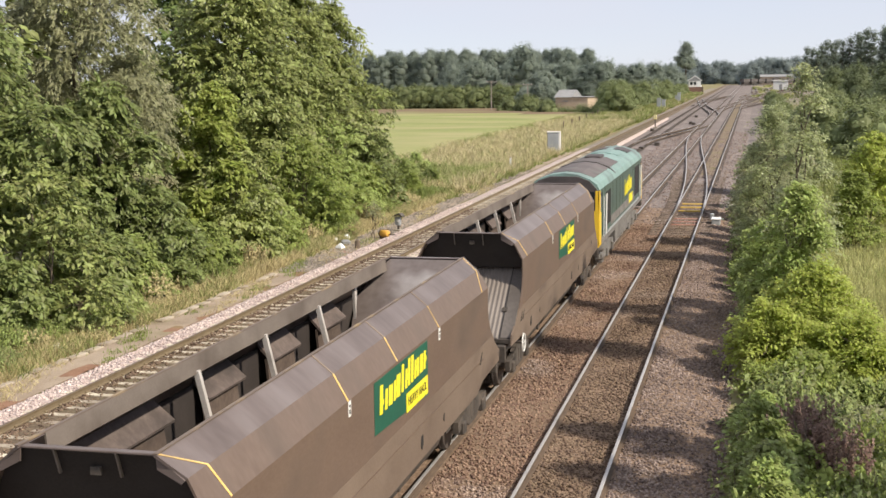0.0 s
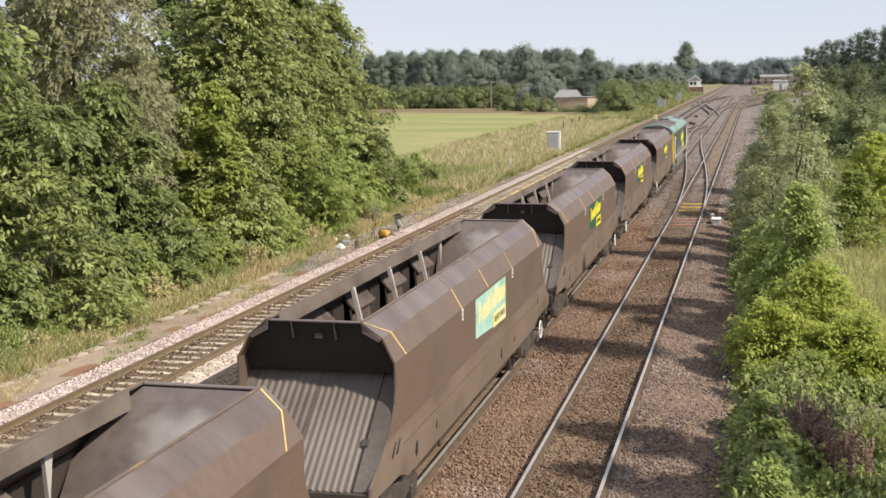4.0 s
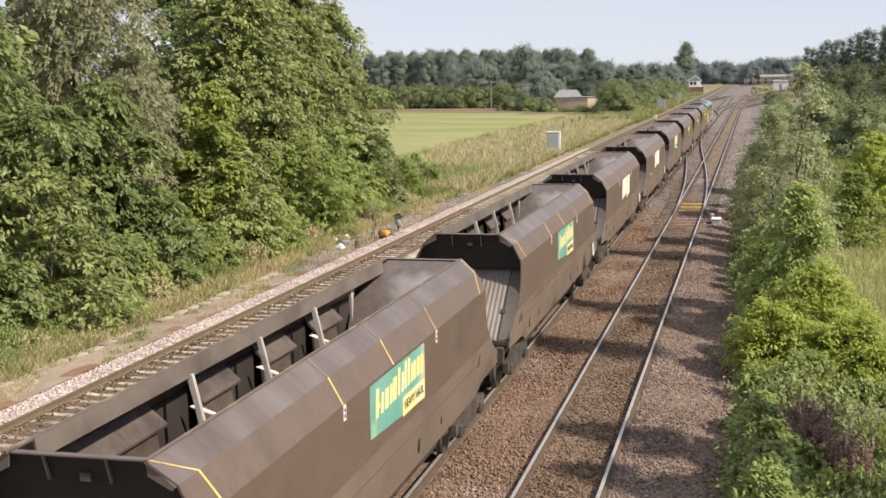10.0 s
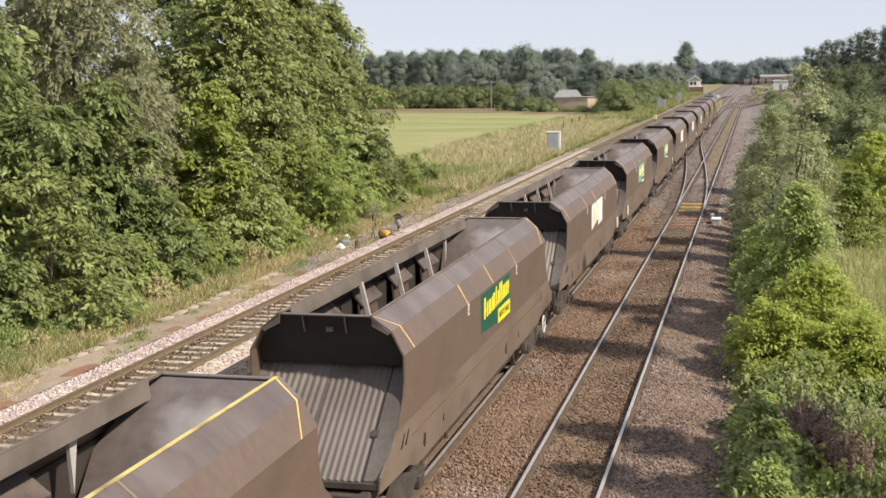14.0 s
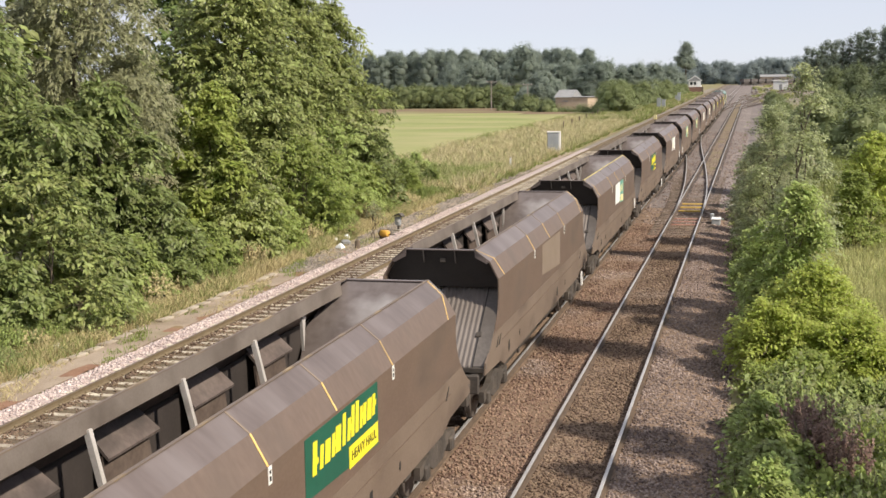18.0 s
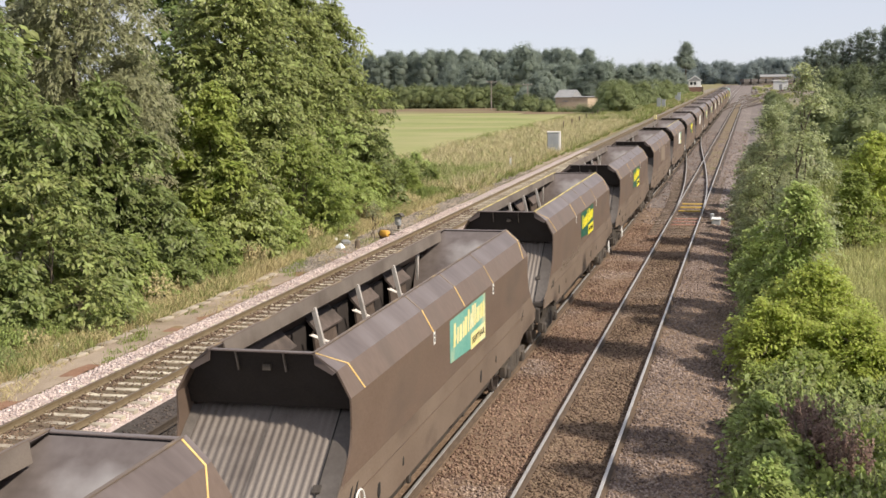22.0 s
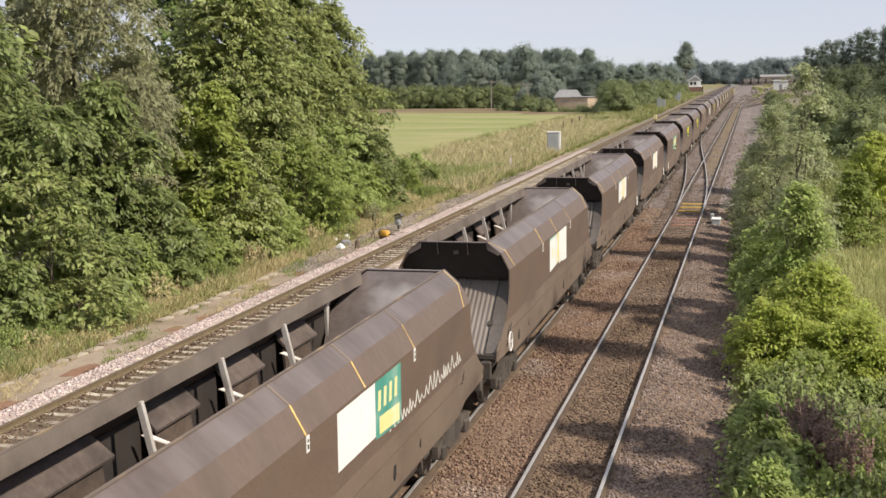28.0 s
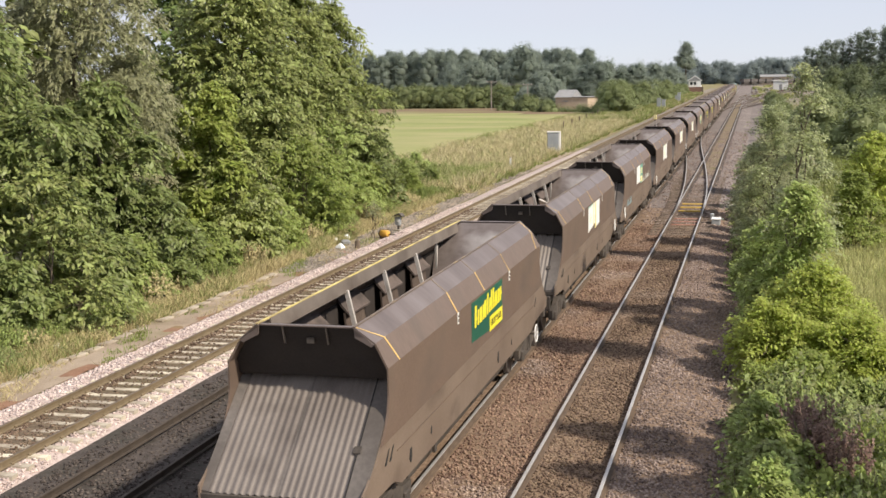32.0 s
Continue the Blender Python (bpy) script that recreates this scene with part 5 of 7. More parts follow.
def livery(w, kind, k):
    x = 1.331
    if kind == "green" or kind == "teal":
        part("side_vinyl", Shape().slab(PANEL, "x", x, x + 0.005), M_GREEN if kind == "green" else M_TEAL_PEELED, w, "dark green vinyl panel" if kind == "green" else "faded teal vinyl panel")
        emblem(w, M_GOLD if kind == "green" else M_FADED_GOLD)
    elif kind == "pale":
        part("side_vinyl", Shape().slab(PANEL, "x", x, x + 0.005), M_PALE, w, "peeling pale green vinyl panel")
        emblem(w, M_FADED_GOLD)
    elif kind == "white":
        strips = WHITE_STRIPS[k]
        for n, (y0, y1, z0, z1, m) in enumerate(strips):
            part("side_vinyl", Shape().slab([(y0, z0), (y1, z1), (y1, 3.02), (y0, 3.02)], "x", x, x + 0.005), m, w, "faded yellow vinyl strip" if m == M_FADED_GOLD else "white vinyl strip with flaking yellow" if m == M_PEELING else "bleached white vinyl strip")
        for y0, z0, wd, h in ((-0.85, 2.45, 0.10, 0.30), (-0.55, 2.42, 0.08, 0.22), (0.12, 2.40, 0.07, 0.34), (1.22, 2.36, 0.09, 0.25))[k % 2:3 + k % 2]:
            part("vinyl_scrap", Shape().slab([(y0, z0), (y0 + wd, z0), (y0 + wd + 0.04, z0 + h), (y0 + 0.05, z0 + h * 0.9)], "x", x, x + 0.008), M_FADED_GOLD, w, "remnant of yellow vinyl")
        part("vinyl_edge", Shape().slab([(-1.22, 2.96), (0.1, 2.99), (0.1, 3.02), (-1.22, 3.02)], "x", x, x + 0.007), M_PALE, w, "pale green vinyl edge")
    elif kind == "mixed":
        part("side_vinyl", Shape().slab([(-1.22, 2.2), (0.55, 2.2), (0.55, 3.02), (-1.22, 3.02)], "x", x, x + 0.005), M_BACKING, w, "bleached white vinyl panel")
        part("side_vinyl", Shape().slab([(0.56, 2.15), (1.98, 2.06), (1.98, 3.02), (0.56, 3.02)], "x", x, x + 0.005), M_TEAL, w, "faded teal vinyl panel")
        for j in range(4):
            part("vinyl_scrap", Shape().slab([(0.68 + 0.3 * j, 2.55), (0.82 + 0.3 * j, 2.55), (0.86 + 0.3 * j, 2.85), (0.72 + 0.3 * j, 2.85)], "x", x, x + 0.008), M_FADED_GOLD, w, "remnant of yellow vinyl")
        part("vinyl_scrap", Shape().slab([(0.75, 2.18), (1.85, 2.12), (1.85, 2.4), (0.75, 2.45)], "x", x, x + 0.008), M_FADED_GOLD, w, "remnant of yellow vinyl")
    else:
        part("side_vinyl", Shape().slab(PANEL, "x", x, x + 0.004), M_GHOST, w, "pale ghost of a removed panel")


def graffiti(w, y0, y1, z, mat, seed):
    """A sprayed scrawl: one wandering ribbon on the side."""
    rng = random.Random(seed)
    s = Shape()
    y, zz = y0, z
    while y < y1:
        h, d = rng.uniform(0.1, 0.32), rng.uniform(0.05, 0.16)
        s.slab([(y, zz), (y + 0.05, zz), (y + d + 0.05, zz + h), (y + d, zz + h)], "x", 1.332, 1.336)
        s.slab([(y + d, zz + h), (y + d + 0.05, zz + h - 0.03), (y + 2 * d + 0.04, zz + 0.02), (y + 2 * d, zz)], "x", 1.332, 1.3365)
        y += 2 * d + rng.uniform(0.0, 0.08)
    part("graffiti", s, mat, w, "sprayed graffiti scrawl")


LIVERY = ["green", "green", "green", "pale", "white", "white", "teal", "teal", "white", "green", "mixed", "bare", "green", "green", "teal", "white", "white", "white", "mixed", "white", "green"]
BRIGHT = {9, 12, 13, 16, 20}
# where the brake handwheel sits on each wagon: along from the near rim, and height
WHEELS = {1: (-0.3, 1.04), 2: (-0.18, 0.84), 3: (13.76, 0.84), 4: (13.7, 0.86), 5: (13.75, 1.46), 6: (13.95, 1.46), 7: (13.9, 1.45), 8: (0.0, 1.48), 9: (14.15, 1.45), 10: (13.7, 0.9), 11: (14.1, 1.45), 12: (13.6, 0.9),
          13: (0.2, 0.84), 14: (13.7, 0.87), 15: (0.0, 1.48), 16: (14.15, 1.44), 17: (14.1, 1.45), 18: (-0.3, 1.42), 19: (-0.3, 1.5), 20: (14.1, 1.45), 21: (13.4, 0.89)}
# wagons with fresher rim paint: on both rims, on the far rim alone, or on the near one
BRIGHT_RIM, BRIGHT_FAR_RIM = {14}, {3, 21}
BRIGHT_NEAR_RIM = {11}
BRACED = {5, 6, 8, 11, 15, 16, 17, 18, 19, 20}
PITCH = 18.623
proto = wagon()
TRAIN = []
for k in range(1, 22):
    w = proto if k == 1 else copy_thing(proto, pose(-6.72, 0, 0))
    TRAIN.append(w)
for k, w in enumerate(TRAIN, 1):
    kind = LIVERY[k - 1]
    livery(w, kind, k)
    if k in WHEELS:
        handwheel(w, WHEELS[k][0] - HL, WHEELS[k][1])
    if k == 5:
        graffiti(w, -5.3, -3.9, 1.95, M_GRAFFITI_BLUE, k)
        graffiti(w, -0.6, 2.2, 1.72, M_GHOST, 50)
    if k in (7, 14):
        graffiti(w, -5.8, -1.6, 1.8, M_GHOST, k)
    if k == 19:
        graffiti(w, 1.3, 6.1, 2.06, M_GRAFFITI, k)
        graffiti(w, -6.0, -4.2, 1.62, M_GRAFFITI_BLUE, 20)
    if k in BRACED:
        for y in (-2.8, -0.26, 2.31):
            part("brace", Shape().loft([[(-1.06, y + 0.58, 2.88), (-1.0, y + 0.66, 2.885), (-1.0, y + 0.66, 2.87), (-1.06, y + 0.58, 2.865)], [(-0.70, y + 0.78, 2.69), (-0.66, y + 0.84, 2.69), (-0.66, y + 0.84, 2.675), (-0.70, y + 0.78, 2.675)], [(-0.24, y + 1.08, 2.36), (-0.23, y + 1.10, 2.36), (-0.23, y + 1.10, 2.35), (-0.24, y + 1.08, 2.35)]]), M_STRUT, w, "pale torn brace plate")
    if k in BRIGHT_RIM | BRIGHT_FAR_RIM | BRIGHT_NEAR_RIM:
        for c in w.children:
            if c.name.startswith("rim_stripe") and (k in BRIGHT_RIM or (c.data.vertices[0].co.x < 0) == (k in BRIGHT_FAR_RIM)):
                c.data = c.data.copy()
                c.data.materials[0] = M_RIM_YELLOW if k != 3 else M_YELLOW
    words = {"green": "with dark green panel", "teal": "with faded teal panel", "pale": "with peeling pale panel", "white": "with bleached white panel", "mixed": "with half white half teal panel", "bare": "with no panel"}[kind]
    w["label"] = "brown empty bogie coal hopper wagon " + words
    sheets = [c for c in w.children if c.name.startswith("slope_sheet")]
    near_left = min((c for c in sheets if c.data.vertices[0].co.y < 0), key=lambda c: c.data.vertices[0].co.x)
    if k in BRIGHT:
        near_left.data = near_left.data.copy()
        near_left.data.materials[0] = M_ZINC
        near_left["label"] = "bright galvanised slope sheet"
    if k == 6:
        # this wagon has lost one slope sheet: the dark hopper framing shows through the hole
        bpy.data.objects.remove(near_left)
        w["label"] = "brown empty coal hopper wagon, bleached panel, one slope sheet missing"
        part("inner_frame", Shape().loft([[(-1.20, -HL + 0.9, 2.55), (-0.85, -HL + 0.9, 2.55), (-0.85, -HL + 0.9, 2.48), (-1.20, -HL + 0.9, 2.48)], [(-1.16, -HL - 0.9, 1.12), (-0.80, -HL - 0.9, 1.12), (-0.80, -HL - 0.9, 1.06), (-1.16, -HL - 0.9, 1.06)]]), M_INNER, w, "dark framing behind a missing sheet")
        # added black plate: gives the hole the darkness of an unlit interior
        part("bulkhead", Shape().box(-1.2, 0.0, -HL + 0.95, -HL + 1.0, 1.1, 2.8), M_BLACK, w, "black plate standing for the dark void inside")

# ---- engine: y runs along it, 18.5 m over the ends ----
def engine():
    g = thing("diesel_locomotive", "green and yellow freight diesel locomotive hauling the wagons", "locomotive", pose(-6.72, 0, 0))
    arc = [(1.32, 3.30), (1.22, 3.50), (0.95, 3.70), (0.5, 3.86), (0, 3.92), (-0.5, 3.86), (-0.95, 3.70), (-1.22, 3.50), (-1.32, 3.30)]
    L = 9.25
    part("body_side", Shape().slab([(1.32, 1.45), (1.32, 3.30), (1.26, 3.30), (1.26, 1.45)], "y", -L + 1.9, L - 1.9), M_LOCO, g, "dark green body side")
    part("body_side", Shape().slab([(-1.32, 1.45), (-1.32, 3.30), (-1.26, 3.30), (-1.26, 1.45)], "y", -L + 1.9, L - 1.9), M_LOCO, g, "dark green body side")
    part("roof", Shape().slab(arc + [(-1.26, 3.28), (1.26, 3.28)], "y", -L + 0.15, L - 0.15), M_LOCO_ROOF, g, "weathered pale green roof")
    for s in (-1, 1):
        part("cab_wrap", Shape().slab([(-L + 0.01, 1.25), (-L + 0.62, 1.25), (-L + 0.62, 2.45), (-L + 0.34, 2.5), (-L + 0.3, 3.28), (-L + 0.01, 3.28)], "x", s * 1.318, s * 1.332), M_ENGINE_YELLOW, g, "yellow wrap round the cab corner")
        part("waist_band", Shape().box(s * 1.322 - 0.006, s * 1.322 + 0.006, -5.3, 4.9, 1.6, 1.95), M_BOGIE, g, "dusty grey lower band")
        for y in (-4.6, -3.2, -1.8, -0.6, 4.2):
            part("door_seam", Shape().box(s * 1.322 - 0.006, s * 1.322 + 0.006, y - 0.02, y + 0.02, 1.6, 3.2), M_SOOT, g)
    part("floor_frame", Shape().box(-1.3, 1.3, -L, L, 1.15, 1.45, 0.04), M_BOGIE, g, "dusty grey running plate")
    for e in (-1, 1):
        c = part("cab", Shape().loft([[(-1.3, e * (L - 1.9), 1.45), (1.3, e * (L - 1.9), 1.45), (1.3, e * (L - 1.9), 3.3), (-1.3, e * (L - 1.9), 3.3)],
                                      [(-1.3, e * (L - 0.25), 1.45), (1.3, e * (L - 0.25), 1.45), (1.3, e * (L - 0.25), 3.3), (-1.3, e * (L - 0.25), 3.3)]]), M_LOCO, g, "green cab side")
        part("cab_front", Shape().slab([(-1.3, 1.2), (1.3, 1.2), (1.32, 2.3), (1.31, 2.55), (-1.31, 2.55), (-1.32, 2.3)], "y", e * (L - 0.25), e * L), M_ENGINE_YELLOW, g, "yellow lower cab front")
        part("corner_post", Shape().slab([(1.18, 2.55), (1.31, 2.55), (1.27, 3.28), (1.18, 3.28)], "y", e * (L - 0.25), e * L), M_ENGINE_YELLOW, g, "yellow corner post")
        part("corner_post", Shape().slab([(-1.18, 2.55), (-1.31, 2.55), (-1.27, 3.28), (-1.18, 3.28)], "y", e * (L - 0.25), e * L), M_ENGINE_YELLOW, g, "yellow corner post")
        part("front_hood", Shape().slab([(-1.18, 2.55), (1.18, 2.55), (1.18, 3.28), (1.27, 3.28), (0.95, 3.64), (0.5, 3.8), (-0.5, 3.8), (-0.95, 3.64), (-1.27, 3.28), (-1.18, 3.28)], "y", e * (L - 0.25), e * (L - 0.02)), M_SOOT, g, "dark upper cab front")
        part("windscreen", Shape().box(-1.15, -0.06, e * L - 0.012, e * L + 0.012, 2.55, 3.25, 0.01), M_GLASS, g, "dark windscreen")
        part("windscreen", Shape().box(0.06, 1.15, e * L - 0.012, e * L + 0.012, 2.55, 3.25, 0.01), M_GLASS, g, "dark windscreen")
        part("buffer_beam", Shape().box(-1.3, 1.3, e * L - 0.1, e * L + 0.1, 0.85, 1.2, 0.03), M_FRAME, g)
        part("headlight", Shape().disc((0.9, e * L, 1.75), "y", 0.12, 0.03, 14).disc((-0.9, e * L, 1.75), "y", 0.12, 0.03, 14), M_WHITE, g)
        for s in (-1, 1):
            part("buffer", Shape().disc((s * 0.87, e * (L + 0.2), 1.05), "y", 0.1, 0.2, 12).disc((s * 0.87, e * (L + 0.4), 1.05), "y", 0.24, 0.02, 16), M_FRAME, g)
            part("side_window", Shape().box(s * 1.305 - 0.012, s * 1.305 + 0.012, min(e * (L - 1.0), e * (L - 0.45)), max(e * (L - 1.0), e * (L - 0.45)), 2.55, 3.15, 0.005), M_GLASS, c, "dark side window")
            part("cab_door", Shape().box(s * 1.31 - 0.012, s * 1.31 + 0.012, min(e * (L - 1.75), e * (L - 1.2)), max(e * (L - 1.75), e * (L - 1.2)), 1.5, 3.2, 0.005), M_LOCO, g, "green cab door")
            part("handrail", Shape().tube([(s * 1.37, e * (L - 1.12), 1.5), (s * 1.37, e * (L - 1.12), 3.0)], 0.022, 6).tube([(s * 1.37, e * (L - 1.83), 1.5), (s * 1.37, e * (L - 1.83), 3.0)], 0.022, 6), M_WHITE, g, "white handrail")
            part("step", Shape().box(s * 1.2 - 0.1, s * 1.2 + 0.1, e * (L - 1.5) - 0.25, e * (L - 1.5) + 0.25, 0.55, 0.6).box(s * 1.2 - 0.1, s * 1.2 + 0.1, e * (L - 1.5) - 0.25, e * (L - 1.5) + 0.25, 0.88, 0.93), M_FRAME, g)
        b = part("bogie", Shape().box(-0.95, 0.95, e * 5.4 - 1.9, e * 5.4 + 1.9, 0.6, 1.0, 0.04), M_FRAME, g, "grimy three-axle bogie")
        for s in (-1, 1):
            c0 = e * 5.4
            part("side_frame", Shape().slab([(c0 - 2.5, 0.5), (c0 - 2.5, 0.8), (c0 - 1, 0.95), (c0 + 1, 0.95), (c0 + 2.5, 0.8), (c0 + 2.5, 0.5), (c0 + 0.8, 0.42), (c0 - 0.8, 0.42)], "x", s * 1.02, s * 1.16), M_BOGIE, b, "dusty grey side frame")
            for d in (-1.85, 0, 1.85):
                part("wheel", Shape().disc((s * 0.75, c0 + d, 0.53), "x", 0.53, 0.065, 26, 0.015), M_WHEEL, b)
                part("axle_box", Shape().box(s * 1.14 - 0.1, s * 1.14 + 0.1, c0 + d - 0.17, c0 + d + 0.17, 0.36, 0.7, 0.03), M_BOGIE, b)
    for s in (-1, 1):
        part("dark_grille", Shape().box(s * 1.32 - 0.012, s * 1.32 + 0.012, 5.0, 7.25, 1.75, 3.12, 0.005), M_BLACK, g, "dark radiator grille")
        part("dark_grille", Shape().box(s * 1.32 - 0.012, s * 1.32 + 0.012, -7.2, -5.4, 1.75, 3.05, 0.005), M_BLACK, g, "dark side door panel")
        part("grab_rail", Shape().tube([(s * 1.34, -7.0, 1.6), (s * 1.36, -7.0, 3.0)], 0.02, 6), M_WHITE, g)
        part("sill_line", Shape().box(s * 1.325 - 0.01, s * 1.325 + 0.01, -7.3, 7.3, 1.42, 1.52), M_CABINET, g, "pale grey sill")
        part("fuel_tank", Shape().slab([(s * 0.3, 0.35), (s * 1.05, 0.35), (s * 1.2, 0.55), (s * 1.2, 1.1), (s * 0.3, 1.1)], "y", -2.6, 2.6), M_BOGIE, g, "dusty grey fuel tank")
        for u, h, wd in STROKES:
            y = 0.2 + u * 1.5
            part("emblem_stroke", Shape().slab([(y, 2.2 + 0.05 * u), (y + wd * 1.6, 2.2 + 0.05 * u), (y + wd * 1.6 + 0.08, 2.2 + h * 1.9 + 0.05 * u), (y + 0.08, 2.2 + h * 1.9 + 0.05 * u)], "x", s * 1.325, s * 1.332), M_GOLD, g)
        part("emblem_block", Shape().slab([(2.2, 1.7), (3.9, 1.7), (3.9, 2.1), (2.2, 2.1)], "x", s * 1.325, s * 1.332), M_GOLD, g, "yellow block")
    part("roof_grille", Shape().slab([(0.9, 3.74), (0.45, 3.90), (-0.45, 3.90), (-0.9, 3.74)], "y", 6.1, 7.9), M_SOOT, g, "dark roof grille")
    part("roof_hatch", Shape().slab([(0.75, 3.80), (0.3, 3.93), (-0.3, 3.93), (-0.75, 3.80)], "y", 3.0, 5.2), M_LOCO_ROOF, g, "pale green roof hatch")
    part("exhaust", Shape().box(-0.35, 0.35, -0.5, 0.9, 3.86, 4.0, 0.04), M_SOOT, g, "sooty exhaust")
    part("soot_panel", Shape().slab([(1.0, 3.685), (0.5, 3.875), (0, 3.935), (-0.5, 3.875), (-1.0, 3.685), (-0.98, 3.66), (0.98, 3.66)], "y", -8.2, 0.6), M_DUST_ROOF, g, "sooty roof panel")
    part("roof_rib", Shape().slab([(1.25, 3.48), (0.97, 3.73), (0.5, 3.90), (0, 3.96), (-0.5, 3.90), (-0.97, 3.73), (-1.25, 3.48), (-1.2, 3.44), (0, 3.9), (1.2, 3.44)], "y", -3.1, -2.85), M_SOOT, g)
    return g


LOCO = engine()


def travelled(t):
    """How far the near rim of the second wagon has come along the line at t seconds."""
    gain = np.interp(t, (0, 3, 6, 9, 12, 16, 20, 22, 25, 28, 30, 32), (0.08, 0.03, -0.12, -0.06, 0.18, 0.32, 0.27, 0.2, 0.02, -0.15, -0.18, -0.1))
    return 11.76 + 11.105 * t + 0.0053 * t * t + float(gain)


def motions():
    times = [0, 2, 4, 6, 8, 10, 12, 14, 16, 18, 20, 22, 24, 26, 28, 30, 32]
    for k, w in enumerate(TRAIN, 1):
        walk(w, [(t, pose(-6.72, travelled(t) - PITCH * (k - 2) + HL, 0)) for t in times])
    walk(LOCO, [(t, pose(-6.72, travelled(t) + 43.7, 0)) for t in times])


# ---- lineside woods and scrub, west of the line ----
WEST = "trees west of the line"
tree("dense dark green broadleaf tree on the bank", -26.0, 38, 12.5, 4.3, 1.2, L_MAPLE, 44000, 0.25, 11, 20, wide=0.46, spray=1.15, per=26, fall=0.7, twist=0.5, group=WEST, trunk=0.2)
tree("tall grey-green willow with drooping sprays", -28.5, 50.5, 15.8, 4.9, 2.0, L_WILLOW, 70000, 0.25, 12, 22, wide=0.26, spray=1.15, per=30, fall=0.95, spread=0.35, twist=0.7, group=WEST, trunk=0.24)
tree("large spreading mid-green cherry tree", -27.0, 64, 14.6, 5.0, 1.5, L_CHERRY, 76000, 0.25, 13, 30, wide=0.42, spray=1.25, per=26, fall=0.5, spread=0.36, twist=0.55, group=WEST, trunk=0.25)
tree("mid-green tree at the end of the wood", -25.9, 76.6, 12.6, 4.4, 0.6, L_CHERRY, 52000, 0.25, 14, 20, wide=0.42, spray=1.15, per=26, fall=0.55, spread=0.36, twist=0.55, group=WEST, trunk=0.18)
tree("large spreading mid-green cherry tree", -26.6, 70.6, 13.8, 4.6, 1.5, L_CHERRY, 56000, 0.25, 20, 24, wide=0.42, spray=1.25, per=26, fall=0.5, spread=0.36, twist=0.55, group=WEST, trunk=0.22)
tree("young yellow-green tree among taller ones", -23.1, 52.4, 7.7, 2.3, 0.8, L_OLIVE, 24000, 0.24, 15, 14, wide=0.42, spray=0.9, per=24, fall=0.6, twist=0.5, group=WEST, trunk=0.12)
tree("broad green tree behind the bank", -33.0, 70, 14.0, 4.8, 2.0, L_DARK, 10000, 0.45, 16, 14, spray=1.4, wide=0.45, per=30, twist=0.5, group=WEST, trunk=0.22)
tree("broad green tree behind the bank", -34.0, 57, 14.5, 5.0, 2.0, L_CHERRY, 10000, 0.45, 17, 14, spray=1.4, wide=0.45, per=30, twist=0.5, group=WEST, trunk=0.22)
tree("broad green tree behind the bank", -31.0, 44, 13.5, 4.6, 2.0, L_CHERRY, 10000, 0.45, 18, 14, spray=1.4, wide=0.45, per=30, twist=0.5, group=WEST, trunk=0.22)
tree("green maple in the wood's shade", -24.5, 45, 8.0, 3.0, 0.5, L_MAPLE, 22000, 0.27, 19, 14, wide=0.46, spray=1.0, per=26, fall=0.7, twist=0.5, group=WEST, trunk=0.14)
rs = random.Random(4)
kinds = [(L_SCRUB, "bramble and sapling scrub on the bank"), (L_YELLOW, "bright yellow-green sapling scrub"), (L_ASH, "fresh green thorn scrub"), (L_CHERRY, "leafy green elder bush"), (L_MAPLE, "green rough undergrowth on the bank")]
for k in range(19):
    y = 29 + k * 2.55 + rs.uniform(-0.6, 0.6)
    m, lab = kinds[(k * 3 + rs.randrange(2)) % 5]
    if 53 < y < 68:
        m, lab = kinds[1 + k % 2]
    elif y < 40:
        m, lab = kinds[4 - k % 2]
    h = rs.uniform(2.0, 4.4) if k % 3 else rs.uniform(3.6, 5.6)
    tree(lab, -21.6 - rs.uniform(0, 1.2) - (0.9 if y > 66 else 0), y, h, h * 0.5 + 0.5, 0.0, m, 7500, 0.21, 30 + k, 10, wide=0.45, spray=(0.75, 0.6, 0.9)[k % 3], per=20, fall=0.6, twist=0.5, name="shrub", category="shrub", group="scrub west of the line", trunk=0.05, stems=3)
for k in range(22):
    y = 27 + k * 2.9 + rs.uniform(-1, 1)
    m, lab = ((L_SCRUB, "mid-green weeds on the verge"), (L_SCRUB, "green nettle clump on the verge"), (L_VERGE, "dry olive-brown dock clump on the verge"))[k % 3]
    weeds(lab, -20.6 - rs.uniform(0, 0.7), y, rs.uniform(0.5, 0.9), rs.uniform(0.6, 1.2), m, 120, 0.11, 400 + k, 12, 0.35, group="weeds west of the line")
for k in range(6):
    y = 82 + k * 3.2 + rs.uniform(-1, 1)
    h = (1.5, 1.0, 1.7, 0.8, 1.0, 0.7)[k]
    tree("low dry scrub bush among long grass", -23.6 - rs.uniform(0, 2.5), y, h, h * 0.6, 0.0, (L_SCRUB, L_GRASS, L_CHERRY)[k % 3], 3000, 0.2, 60 + k, 6, 0.25, name="shrub", category="shrub", group="scrub west of the line", trunk=0.04, stems=2)

for k in range(20):
    y = 24 + k * 0.85 + rs.uniform(-0.4, 0.4)
    weeds("lush green nettles and grass on the verge", -20.2 - rs.uniform(0, 1.6), y, rs.uniform(0.6, 0.9), rs.uniform(0.5, 0.95), (L_SCRUB, L_ASH, L_NETTLE)[k % 3], 130, 0.1, 500 + k, 12, 0.35, splay=0.2, group="weeds west of the line")
